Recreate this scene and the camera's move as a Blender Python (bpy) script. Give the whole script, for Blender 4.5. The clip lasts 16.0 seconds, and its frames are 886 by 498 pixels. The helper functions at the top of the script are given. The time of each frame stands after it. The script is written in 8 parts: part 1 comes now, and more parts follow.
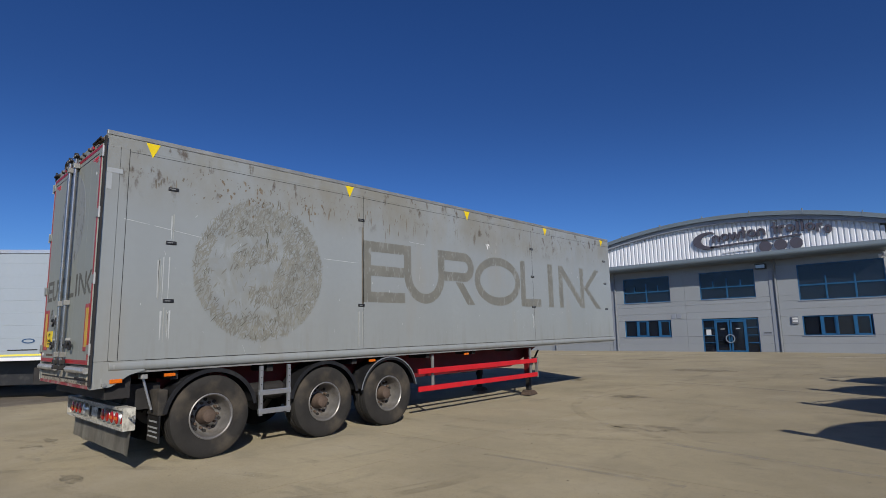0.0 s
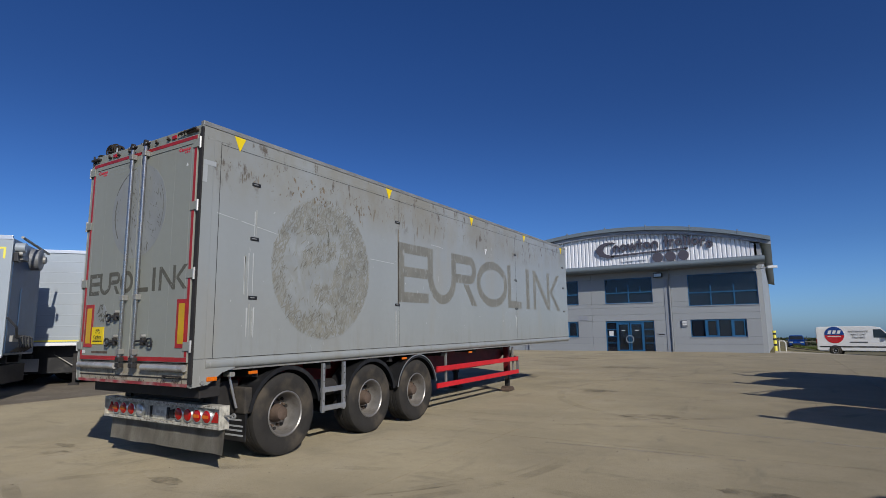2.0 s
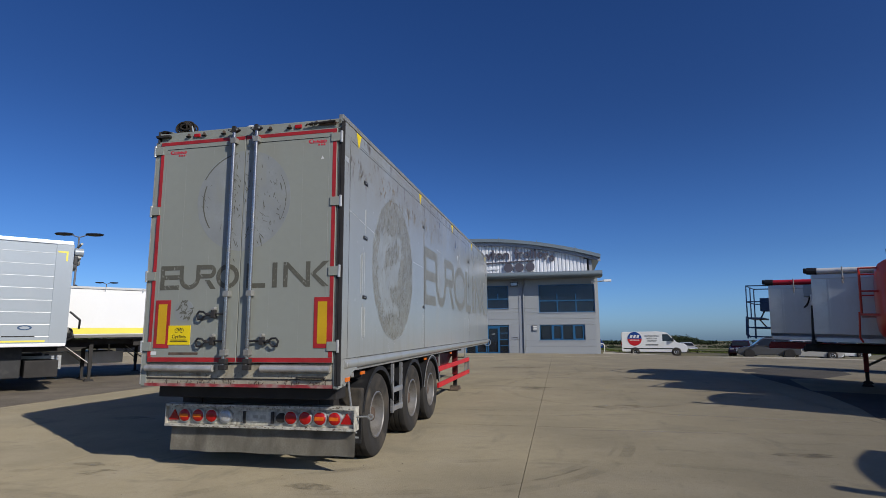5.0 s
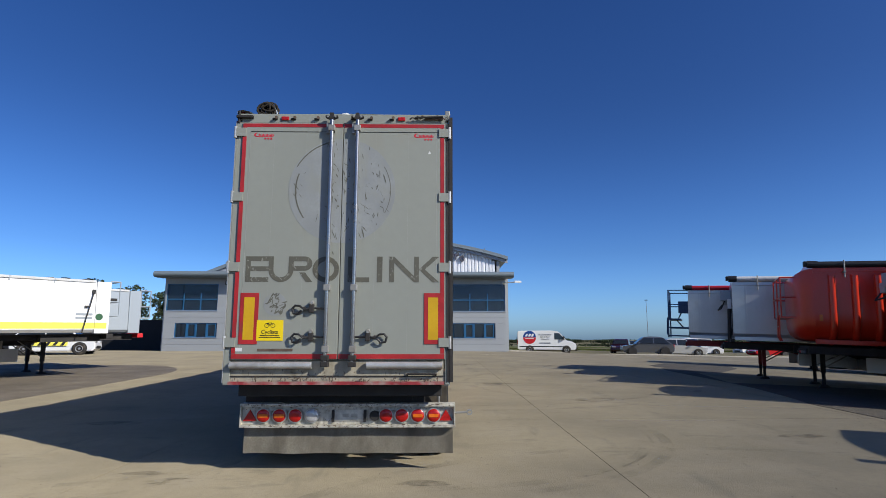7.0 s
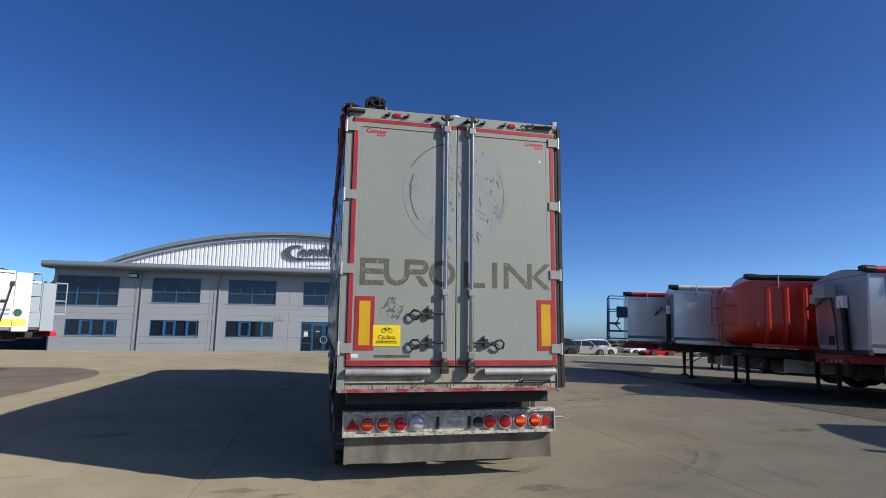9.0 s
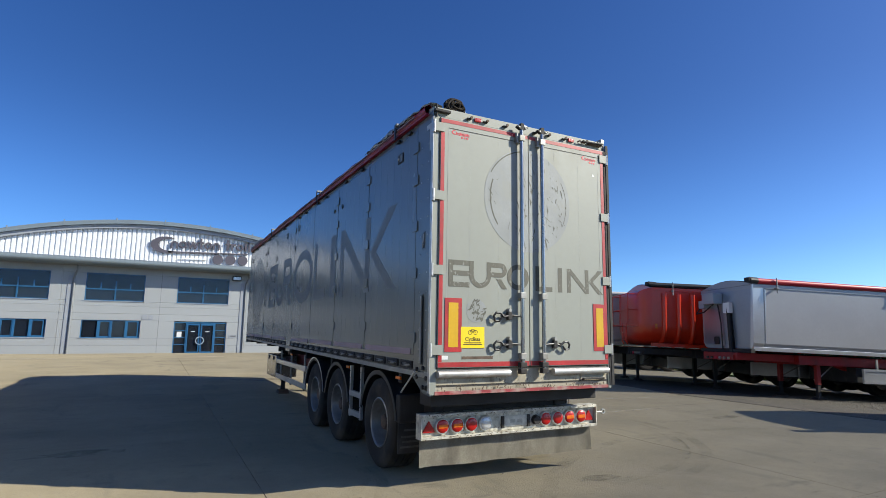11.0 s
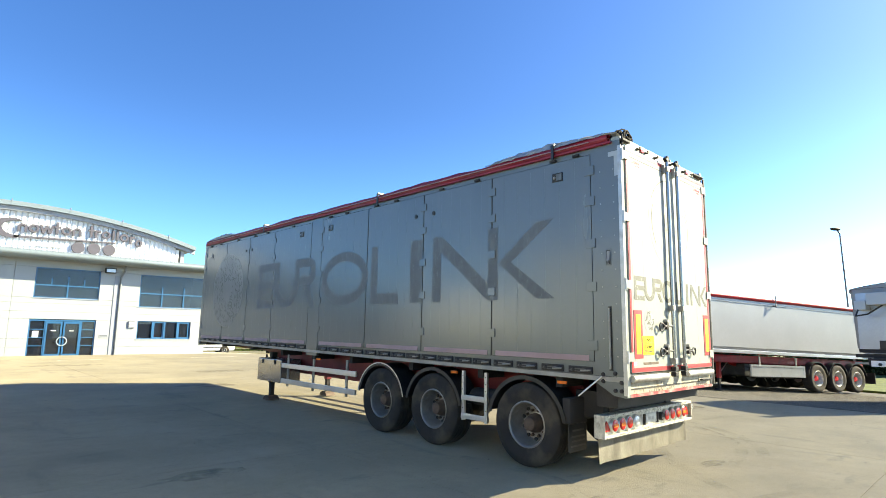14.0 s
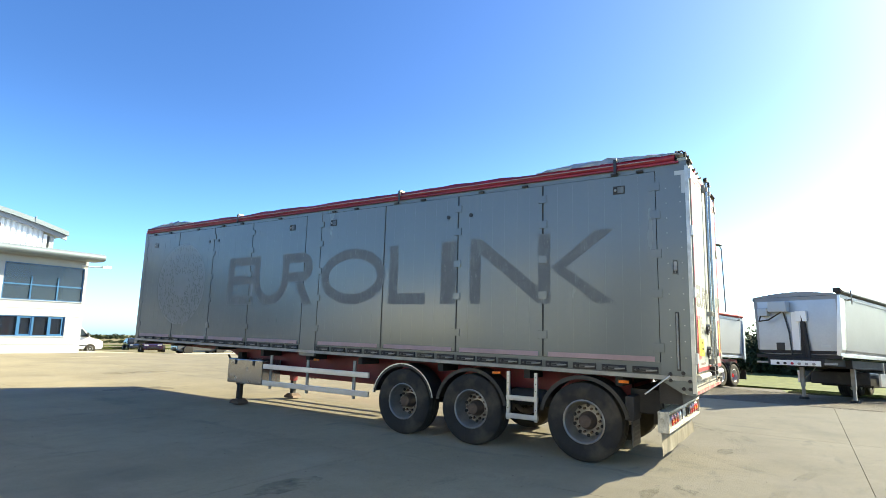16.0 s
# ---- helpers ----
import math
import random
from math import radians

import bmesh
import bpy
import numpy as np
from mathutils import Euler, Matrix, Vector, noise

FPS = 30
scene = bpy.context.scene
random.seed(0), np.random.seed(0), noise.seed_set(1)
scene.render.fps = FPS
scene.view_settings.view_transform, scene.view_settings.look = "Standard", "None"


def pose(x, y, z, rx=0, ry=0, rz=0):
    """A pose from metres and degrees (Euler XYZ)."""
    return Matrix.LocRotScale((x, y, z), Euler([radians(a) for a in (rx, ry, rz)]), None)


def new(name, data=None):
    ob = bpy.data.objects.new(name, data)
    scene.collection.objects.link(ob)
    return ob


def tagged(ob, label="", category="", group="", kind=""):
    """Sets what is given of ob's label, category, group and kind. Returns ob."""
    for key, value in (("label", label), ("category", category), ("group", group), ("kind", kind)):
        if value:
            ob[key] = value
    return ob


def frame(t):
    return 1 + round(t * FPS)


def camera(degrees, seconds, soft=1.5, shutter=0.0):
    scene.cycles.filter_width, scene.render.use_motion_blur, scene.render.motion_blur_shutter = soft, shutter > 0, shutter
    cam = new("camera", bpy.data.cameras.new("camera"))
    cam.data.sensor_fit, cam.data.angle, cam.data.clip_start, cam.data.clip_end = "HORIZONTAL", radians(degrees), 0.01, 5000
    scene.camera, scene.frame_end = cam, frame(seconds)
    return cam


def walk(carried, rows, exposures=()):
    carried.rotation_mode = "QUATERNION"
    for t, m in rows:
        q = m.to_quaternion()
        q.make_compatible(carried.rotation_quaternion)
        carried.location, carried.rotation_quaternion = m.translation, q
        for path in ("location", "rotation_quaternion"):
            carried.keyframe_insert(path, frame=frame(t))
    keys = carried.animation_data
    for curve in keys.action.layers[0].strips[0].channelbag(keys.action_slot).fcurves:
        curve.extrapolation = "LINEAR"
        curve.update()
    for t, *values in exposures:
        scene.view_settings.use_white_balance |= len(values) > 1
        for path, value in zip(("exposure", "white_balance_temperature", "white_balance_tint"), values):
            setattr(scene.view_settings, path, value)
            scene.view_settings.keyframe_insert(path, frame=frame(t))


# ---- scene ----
cam = camera(78.0, 16.0, soft=0.6)
# seconds, x, y, z, yaw, pitch, roll
ROWS = [
    (0.0, 0.670, -0.197, 1.505, 43.37, 9.42, 0.52),
    (0.5, 0.277, -0.782, 1.536, 40.24, 9.38, 0.38),
    (1.0, -0.167, -1.323, 1.532, 37.27, 9.24, 0.22),
    (1.5, -0.632, -1.830, 1.526, 34.19, 9.33, 0.29),
    (2.0, -1.112, -2.268, 1.514, 31.25, 9.27, 0.16),
    (2.5, -1.646, -2.642, 1.527, 27.88, 9.33, 0.29),
    (3.0, -2.240, -3.016, 1.531, 24.95, 9.36, 0.34),
    (5.5, -5.141, -4.335, 1.471, 8.84, 9.49, 0.13),
    (6.0, -5.789, -4.443, 1.486, 6.07, 9.33, 0.11),
    (6.5, -6.477, -4.545, 1.488, 2.64, 9.39, 0.05),
    (7.0, -7.169, -4.571, 1.460, -0.87, 9.40, -0.02),
    (7.5, -7.834, -4.546, 1.456, -2.67, 9.38, -0.16),
    (8.0, -8.518, -4.500, 1.482, -4.60, 9.40, -0.20),
    (8.5, -9.124, -4.393, 1.510, -8.65, 9.34, -0.28),
    (9.0, -9.726, -4.295, 1.531, -12.30, 9.34, -0.40),
    (11.5, -12.733, -3.271, 1.535, -30.15, 9.39, -0.13),
    (12.0, -13.334, -2.980, 1.550, -32.26, 9.31, -0.11),
    (12.5, -13.958, -2.657, 1.576, -34.73, 9.27, -0.35),
    (13.0, -14.575, -2.298, 1.600, -38.16, 9.21, 0.03),
    (13.5, -15.115, -1.922, 1.640, -41.06, 9.37, -0.09),
    (14.0, -15.643, -1.489, 1.638, -43.67, 9.29, -0.18),
    (14.5, -16.123, -1.021, 1.644, -46.70, 9.31, -0.23),
    (15.0, -16.601, -0.539, 1.652, -50.75, 9.27, -0.40),
    (15.5, -17.032, -0.016, 1.659, -54.57, 9.29, -0.50),
    (16.0, -17.416, 0.575, 1.658, -57.06, 9.24, -0.55),
]
walk(cam, [(t, pose(x, y, z, 90 + pitch, roll, yaw)) for t, x, y, z, yaw, pitch, roll in ROWS],
     exposures=[(0.0, -0.47, 6500, 10), (3.0, -0.46, 6500, 10), (5.5, -0.32, 6500, 10), (6.5, -0.07, 6500, 9), (7.5, 0.04, 6500, 9), (9.0, 0.09, 6600, 8), (11.5, 0.72, 7000, 3),
                (12.5, 1.30, 7600, -1), (14.0, 1.86, 8500, -3), (16.0, 1.86, 8500, -3)])

# ---------------------------------------------------------------- light
SUN_TO = Vector((6.25, -4.05, 4.3)).normalized()
sun_data = bpy.data.lights.new("sun", "SUN")
sun_data.energy, sun_data.angle, sun_data.color = 5.0, radians(0.5), (1.0, 0.955, 0.88)
sun = new("sun", sun_data)
sun.matrix_world = Matrix.Translation((0, 0, 40)) @ SUN_TO.to_track_quat("Z", "Y").to_matrix().to_4x4()
world = bpy.data.worlds.new("sky")
scene.world = world
world.use_nodes = True
wn = world.node_tree
sky = wn.nodes.new("ShaderNodeTexSky")
sky.sky_type, sky.sun_disc = "NISHITA", False
sky.sun_elevation, sky.sun_rotation = math.asin(SUN_TO.z), math.atan2(SUN_TO.x, SUN_TO.y)
sky.air_density, sky.dust_density, sky.ozone_density, sky.altitude = 1.0, 1.1, 6.0, 0
hue = wn.nodes.new("ShaderNodeHueSaturation")
hue.inputs["Hue"].default_value, hue.inputs["Saturation"].default_value = 0.503, 1.15
wn.links.new(sky.outputs["Color"], hue.inputs["Color"])
tint = wn.nodes.new("ShaderNodeMix")
tint.data_type, tint.blend_type = "RGBA", "MULTIPLY"
tint.inputs[0].default_value, tint.inputs[7].default_value = 1.0, (0.86, 0.94, 1.28, 1)
wn.links.new(hue.outputs["Color"], tint.inputs[6])
# paler and brighter air low over the fields
way = wn.nodes.new("ShaderNodeTexCoord")
split = wn.nodes.new("ShaderNodeSeparateXYZ")
wn.links.new(way.outputs["Generated"], split.inputs[0])
low_air = wn.nodes.new("ShaderNodeMapRange")
low_air.interpolation_type = "SMOOTHSTEP"
low_air.inputs["From Min"].default_value, low_air.inputs["From Max"].default_value = -0.02, 0.42
low_air.inputs["To Min"].default_value, low_air.inputs["To Max"].default_value = 1.0, 0.0
wn.links.new(split.outputs[2], low_air.inputs["Value"])
air = wn.nodes.new("ShaderNodeMix")
air.data_type, air.blend_type = "RGBA", "MULTIPLY"
air.inputs[7].default_value = (1.50, 1.72, 1.72, 1)
wn.links.new(low_air.outputs[0], air.inputs[0])
wn.links.new(tint.outputs[2], air.inputs[6])
haze = wn.nodes.new("ShaderNodeMapRange")
haze.inputs["From Min"].default_value, haze.inputs["From Max"].default_value = 0.0, 0.15
haze.inputs["To Min"].default_value, haze.inputs["To Max"].default_value = 1.0, 0.0
wn.links.new(split.outputs[2], haze.inputs["Value"])
rim = wn.nodes.new("ShaderNodeMix")
rim.data_type, rim.blend_type = "RGBA", "MULTIPLY"
rim.inputs[7].default_value = (1.16, 1.26, 1.34, 1)
wn.links.new(haze.outputs[0], rim.inputs[0])
wn.links.new(air.outputs[2], rim.inputs[6])
wn.links.new(rim.outputs[2], wn.nodes["Background"].inputs["Color"])
wn.nodes["Background"].inputs["Strength"].default_value = 0.073


# ---------------------------------------------------------------- materials
def grey(v):
    return (v, v, v)


def surface(name, col, rough=0.5, metal=0.0, var=0.25, scale=2.0, bump=0.0, bump_scale=60.0, dirt=None, dirt_amount=0.0,
            dirt_scale=3.0, stretch=(1, 1, 1), per_piece=0.0, coat=0.0, transmission=0.0, emit=None, emit_strength=0.0):
    """A paint, metal, stone or rubber: base colour with large and fine variation, dirt in patches or streaks, fine relief."""
    m = bpy.data.materials.new(name)
    m.use_nodes = True
    nt = m.node_tree
    b = nt.nodes["Principled BSDF"]
    b.inputs["Metallic"].default_value = metal
    b.inputs["Roughness"].default_value = rough
    b.inputs["Coat Weight"].default_value = coat
    b.inputs["Transmission Weight"].default_value = transmission
    if emit:
        b.inputs["Emission Color"].default_value = (*emit, 1)
        b.inputs["Emission Strength"].default_value = emit_strength
    tc = nt.nodes.new("ShaderNodeTexCoord")
    mp = nt.nodes.new("ShaderNodeMapping")
    mp.inputs["Scale"].default_value = stretch
    nt.links.new(tc.outputs["Object"], mp.inputs["Vector"])

    def noise_node(sc, detail, src):
        n = nt.nodes.new("ShaderNodeTexNoise")
        n.inputs["Scale"].default_value, n.inputs["Detail"].default_value = sc, detail
        nt.links.new(src.outputs[0] if src is mp else src.outputs["Object"], n.inputs["Vector"])
        return n

    def ramp(src, lo, hi):
        r = nt.nodes.new("ShaderNodeMapRange")
        r.inputs["From Min"].default_value, r.inputs["From Max"].default_value = lo, hi
        nt.links.new(src.outputs[0], r.inputs["Value"])
        return r

    def mix(fac, a, c, kind="MIX"):
        x = nt.nodes.new("ShaderNodeMix")
        x.data_type, x.blend_type = "RGBA", kind
        for k, v in ((0, fac), (6, a), (7, c)):
            if isinstance(v, bpy.types.NodeSocket):
                nt.links.new(v, x.inputs[k])
            else:
                x.inputs[k].default_value = v
        return x.outputs[2]

    big = noise_node(scale, 4, mp)
    fine = noise_node(scale * 14, 3, tc)
    lo = tuple(c * (1 - var) for c in col)
    hi = tuple(min(1, c * (1 + var * 0.7)) for c in col)
    c = mix(ramp(big, 0.3, 0.7).outputs[0], (*lo, 1), (*hi, 1))
    c = mix(ramp(fine, 0.35, 0.75).outputs[0], c, mix(0.5, c, (*lo, 1)))
    if dirt:
        d = noise_node(dirt_scale, 6, mp)
        f = ramp(d, 0.62 - 0.25 * dirt_amount, 0.8)
        g = nt.nodes.new("ShaderNodeMath")
        g.operation = "MULTIPLY"
        g.inputs[1].default_value = min(1.0, 0.35 + dirt_amount)
        nt.links.new(f.outputs[0], g.inputs[0])
        c = mix(g.outputs[0], c, (*dirt, 1))
        rr = nt.nodes.new("ShaderNodeMapRange")
        rr.inputs["To Min"].default_value, rr.inputs["To Max"].default_value = rough, min(1, rough + 0.3)
        nt.links.new(g.outputs[0], rr.inputs["Value"])
        nt.links.new(rr.outputs[0], b.inputs["Roughness"])
    if per_piece:
        oi = nt.nodes.new("ShaderNodeObjectInfo")
        r = nt.nodes.new("ShaderNodeMapRange")
        r.inputs["To Min"].default_value, r.inputs["To Max"].default_value = 1 - per_piece, 1 + per_piece
        nt.links.new(oi.outputs["Random"], r.inputs["Value"])
        hsv = nt.nodes.new("ShaderNodeHueSaturation")
        nt.links.new(r.outputs[0], hsv.inputs["Value"])
        nt.links.new(c, hsv.inputs["Color"])
        c = hsv.outputs[0]
    nt.links.new(c, b.inputs["Base Color"])
    if bump:
        bn = noise_node(bump_scale, 3, tc)
        bp = nt.nodes.new("ShaderNodeBump")
        bp.inputs["Strength"].default_value, bp.inputs["Distance"].default_value = bump, 0.01
        nt.links.new(bn.outputs[0], bp.inputs["Height"])
        nt.links.new(bp.outputs[0], b.inputs["Normal"])
    return m


def glass_material(name, tint, rough=0.03, clear=0.0):
    m = bpy.data.materials.new(name)
    m.use_nodes = True
    b = m.node_tree.nodes["Principled BSDF"]
    b.inputs["Base Color"].default_value = (*tint, 1)
    b.inputs["Roughness"].default_value = rough
    b.inputs["IOR"].default_value = 1.5
    b.inputs["Transmission Weight"].default_value = clear
    b.inputs["Specular IOR Level"].default_value = 0.6
    return m


# main trailer
M_SIDE = surface("weathered_grey_paint", (0.292, 0.307, 0.297), 0.18, 0.0, 0.06, 0.8, 0.05, 9, (0.30, 0.27, 0.21), 0.12, 1.3, (1, 1, 0.25))
M_DOOR = surface("dusty_grey_door_paint", (0.275, 0.285, 0.245), 0.52, 0.0, 0.07, 0.9, 0.04, 8, (0.27, 0.25, 0.19), 0.16, 1.6, (1, 1, 0.4))
# Left panels half as bright as the right wall: shade put into the paint.
M_LEFT_SHADED = surface("grey_gloss_panel_shaded", (0.144, 0.159, 0.157), 0.23, 0.15, 0.06, 1.0, 0.02, 3, (0.25, 0.24, 0.21), 0.10, 1.6, (1, 1, 0.25))
M_LIP = surface("worn_red_lip", (0.30, 0.03, 0.035), 0.6, 0, 0.3, 9, 0.1, 40, (0.36, 0.33, 0.28), 0.75, 7)
M_SEAM = surface("panel_seam", (0.33, 0.335, 0.30), 0.5, 0, 0.2, 3)
M_DRIP = surface("pale_drip_mark", (0.46, 0.47, 0.455), 0.6, 0, 0.2, 5)
M_GRIME = surface("brown_grime", (0.185, 0.16, 0.12), 0.75, 0, 0.4, 4)
M_GALV = surface("galvanised_steel", (0.33, 0.325, 0.30), 0.5, 0.4, 0.22, 3, 0.05, 40, (0.22, 0.19, 0.15), 0.25, 4)
M_STEEL = surface("rod_steel", (0.34, 0.335, 0.33), 0.22, 0.8, 0.15, 4, 0.02, 30, (0.25, 0.23, 0.2), 0.15, 6)
M_ALU = surface("aluminium", (0.62, 0.63, 0.64), 0.32, 0.75, 0.1, 1.5, 0.03, 12, (0.35, 0.33, 0.3), 0.1, 2)
M_RED_TAPE = surface("red_reflective_tape", (0.40, 0.020, 0.022), 0.45, 0, 0.3, 5, 0, 1, (0.16, 0.05, 0.04), 0.25, 6)
M_RED_FRAME = surface("red_chassis_paint", (0.17, 0.007, 0.010), 0.5, 0, 0.35, 2.5, 0.05, 30, (0.07, 0.03, 0.025), 0.3, 5)
M_RED_RAIL = surface("bright_red_rail_paint", (0.62, 0.016, 0.022), 0.4, 0, 0.12, 3, 0, 1, (0.25, 0.08, 0.06), 0.08, 5)
M_FLAP = surface("dusty_rubber_flap", (0.36, 0.325, 0.255), 0.85, 0, 0.4, 4, 0.1, 60, (0.12, 0.105, 0.085), 0.45, 5, (1, 1, 0.35))
M_TYRE = surface("worn_tyre_rubber", (0.028, 0.025, 0.021), 0.9, 0, 0.3, 5, 0.15, 60, (0.125, 0.10, 0.07), 0.5, 3)
M_BLACK = surface("black_plastic", (0.018, 0.018, 0.019), 0.45, 0, 0.3, 4, 0.04, 60, (0.08, 0.075, 0.065), 0.2, 4)
M_DARK = surface("dark_chassis", (0.025, 0.022, 0.02), 0.75, 0, 0.4, 4, 0.05, 50)
M_RIM = surface("dull_aluminium_rim", (0.34, 0.32, 0.29), 0.42, 0.6, 0.25, 6, 0.03, 40, (0.14, 0.11, 0.08), 0.45, 5)
M_RUST = surface("rusty_hub", (0.13, 0.09, 0.065), 0.8, 0.2, 0.4, 10, 0.2, 50, (0.06, 0.05, 0.04), 0.3, 8)
M_YELLOW = surface("yellow_sticker", (0.85, 0.62, 0.005), 0.5, 0, 0.05, 3)
M_AMBER = surface("yellow_retroreflector", (0.62, 0.36, 0.008), 0.4, 0, 0.15, 3)
M_WHITE_STK = surface("white_sticker", (0.7, 0.7, 0.68), 0.5, 0, 0.1, 3)
M_INK = surface("black_ink", (0.012, 0.012, 0.01), 0.6, 0, 0.1, 3)
M_RED_INK = surface("red_print", (0.6, 0.02, 0.04), 0.5, 0, 0.1, 3)
M_LENS_R = surface("red_lamp_lens", (0.42, 0.010, 0.008), 0.25, 0, 0.2, 30, 0.2, 150, coat=0.1)
M_LENS_A = surface("amber_lamp_lens", (0.75, 0.16, 0.01), 0.25, 0, 0.2, 30, 0.2, 150, coat=0.1)
M_LENS_W = surface("clear_lamp_lens", (0.55, 0.55, 0.55), 0.12, 0.3, 0.2, 30, 0.2, 150, coat=0.5)
M_TARP_RED = surface("red_tarpaulin", (0.24, 0.007, 0.022), 0.5, 0, 0.25, 2, 0.2, 8, (0.12, 0.03, 0.03), 0.3, 2.5)
M_TARP_WHITE = surface("grubby_white_tarpaulin", (0.6, 0.6, 0.58), 0.6, 0, 0.15, 2, 0.3, 9, (0.3, 0.28, 0.24), 0.3, 4)


def residue_material(name, a, c, scale, lo, hi, stretch):
    """Left-over adhesive where lettering was peeled off: two greys torn into each other."""
    m = surface(name, a, 0.6, 0, 0.15, 3)
    nt = m.node_tree
    b = nt.nodes["Principled BSDF"]
    old = b.inputs["Base Color"].links[0].from_socket
    tc = nt.nodes.new("ShaderNodeTexCoord")
    mp = nt.nodes.new("ShaderNodeMapping")
    mp.inputs["Scale"].default_value = stretch
    mp.inputs["Rotation"].default_value = (radians(25), 0, 0)
    n = nt.nodes.new("ShaderNodeTexNoise")
    n.inputs["Scale"].default_value, n.inputs["Detail"].default_value, n.inputs["Distortion"].default_value = scale, 5, 1.2
    r = nt.nodes.new("ShaderNodeMapRange")
    r.inputs["From Min"].default_value, r.inputs["From Max"].default_value = lo, hi
    x = nt.nodes.new("ShaderNodeMix")
    x.data_type = "RGBA"
    nt.links.new(tc.outputs["Object"], mp.inputs["Vector"])
    nt.links.new(mp.outputs[0], n.inputs["Vector"])
    nt.links.new(n.outputs[0], r.inputs["Value"])
    nt.links.new(r.outputs[0], x.inputs[0])
    nt.links.new(old, x.inputs[6])
    x.inputs[7].default_value = (*c, 1)
    nt.links.new(x.outputs[2], b.inputs["Base Color"])
    return m


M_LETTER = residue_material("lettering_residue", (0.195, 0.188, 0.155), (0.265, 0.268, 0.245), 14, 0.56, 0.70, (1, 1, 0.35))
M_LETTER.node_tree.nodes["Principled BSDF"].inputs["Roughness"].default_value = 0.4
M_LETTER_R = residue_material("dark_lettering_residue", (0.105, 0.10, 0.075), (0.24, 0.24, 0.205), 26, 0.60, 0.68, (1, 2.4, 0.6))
# Residue on the left doors, its colour darkened with theirs for the shaded side.
M_LETTER_L = residue_material("matt_residue_shaded", (0.098, 0.108, 0.106), (0.135, 0.147, 0.145), 6, 0.5, 0.75, (1, 1, 0.35))
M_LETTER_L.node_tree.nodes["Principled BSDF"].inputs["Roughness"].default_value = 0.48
M_DISC_L = residue_material("faint_residue_shaded", (0.16, 0.175, 0.173), (0.13, 0.142, 0.14), 6, 0.5, 0.75, (1, 1, 0.35))
M_DISC_L.node_tree.nodes["Principled BSDF"].inputs["Roughness"].default_value = 0.3
# Polished bulkhead; its blue tint is the reflected sky put into the colour.
M_FRONT = surface("sky_tinted_bulkhead", (0.34, 0.37, 0.41), 0.32, 0.7, 0.1, 1.2, 0.05, 3)
M_RED_SUB = surface("red_subframe_paint", (0.30, 0.012, 0.014), 0.5, 0, 0.3, 2.5, 0.05, 30, (0.09, 0.04, 0.035), 0.3, 3)
M_DISC = residue_material("torn_disc_residue", (0.295, 0.31, 0.30), (0.262, 0.268, 0.245), 3, 0.45, 0.60, (1, 1.3, 0.8))
M_DISC.node_tree.nodes["Principled BSDF"].inputs["Roughness"].default_value = 0.32
M_DISC_REAR = residue_material("pale_disc_residue", (0.275, 0.29, 0.285), (0.262, 0.272, 0.25), 3, 0.5, 0.66, (1, 1.6, 0.7))
M_FLECK = surface("torn_adhesive_fleck", (0.12, 0.117, 0.09), 0.7, 0, 0.3, 6)
M_FLECK_PALE = surface("brown_adhesive_fleck", (0.235, 0.227, 0.188), 0.35, 0, 0.25, 6)
M_PATCH = surface("pale_sticker_ghost", (0.37, 0.385, 0.385), 0.4, 0, 0.08, 3)
M_RUST_SPLASH = surface("rust_brown_splash", (0.19, 0.145, 0.095), 0.8, 0, 0.4, 6)
M_TUBE = surface("bright_worn_tube", (0.55, 0.54, 0.51), 0.35, 0.45, 0.25, 5, 0.05, 30, (0.15, 0.12, 0.09), 0.35, 6)
M_SILL = surface("dirty_rear_sill", (0.37, 0.33, 0.245), 0.65, 0.0, 0.3, 7, 0.15, 40, (0.10, 0.07, 0.04), 0.45, 9, (1, 1, 0.45))
M_RIM_PALE = surface("pale_alloy_rim", (0.62, 0.62, 0.61), 0.35, 0.25, 0.1, 4)
M_PINK = surface("pinkish_trim_and_reflection", (0.36, 0.24, 0.235), 0.5, 0.1, 0.15, 3)
M_LATCH = surface("dull_steel_latch", (0.10, 0.10, 0.098), 0.5, 0.4, 0.3, 12, 0.05, 40)
M_TARP_GREY = surface("crumpled_grey_sheet", (0.30, 0.31, 0.32), 0.45, 0.1, 0.3, 6, 0.4, 20)

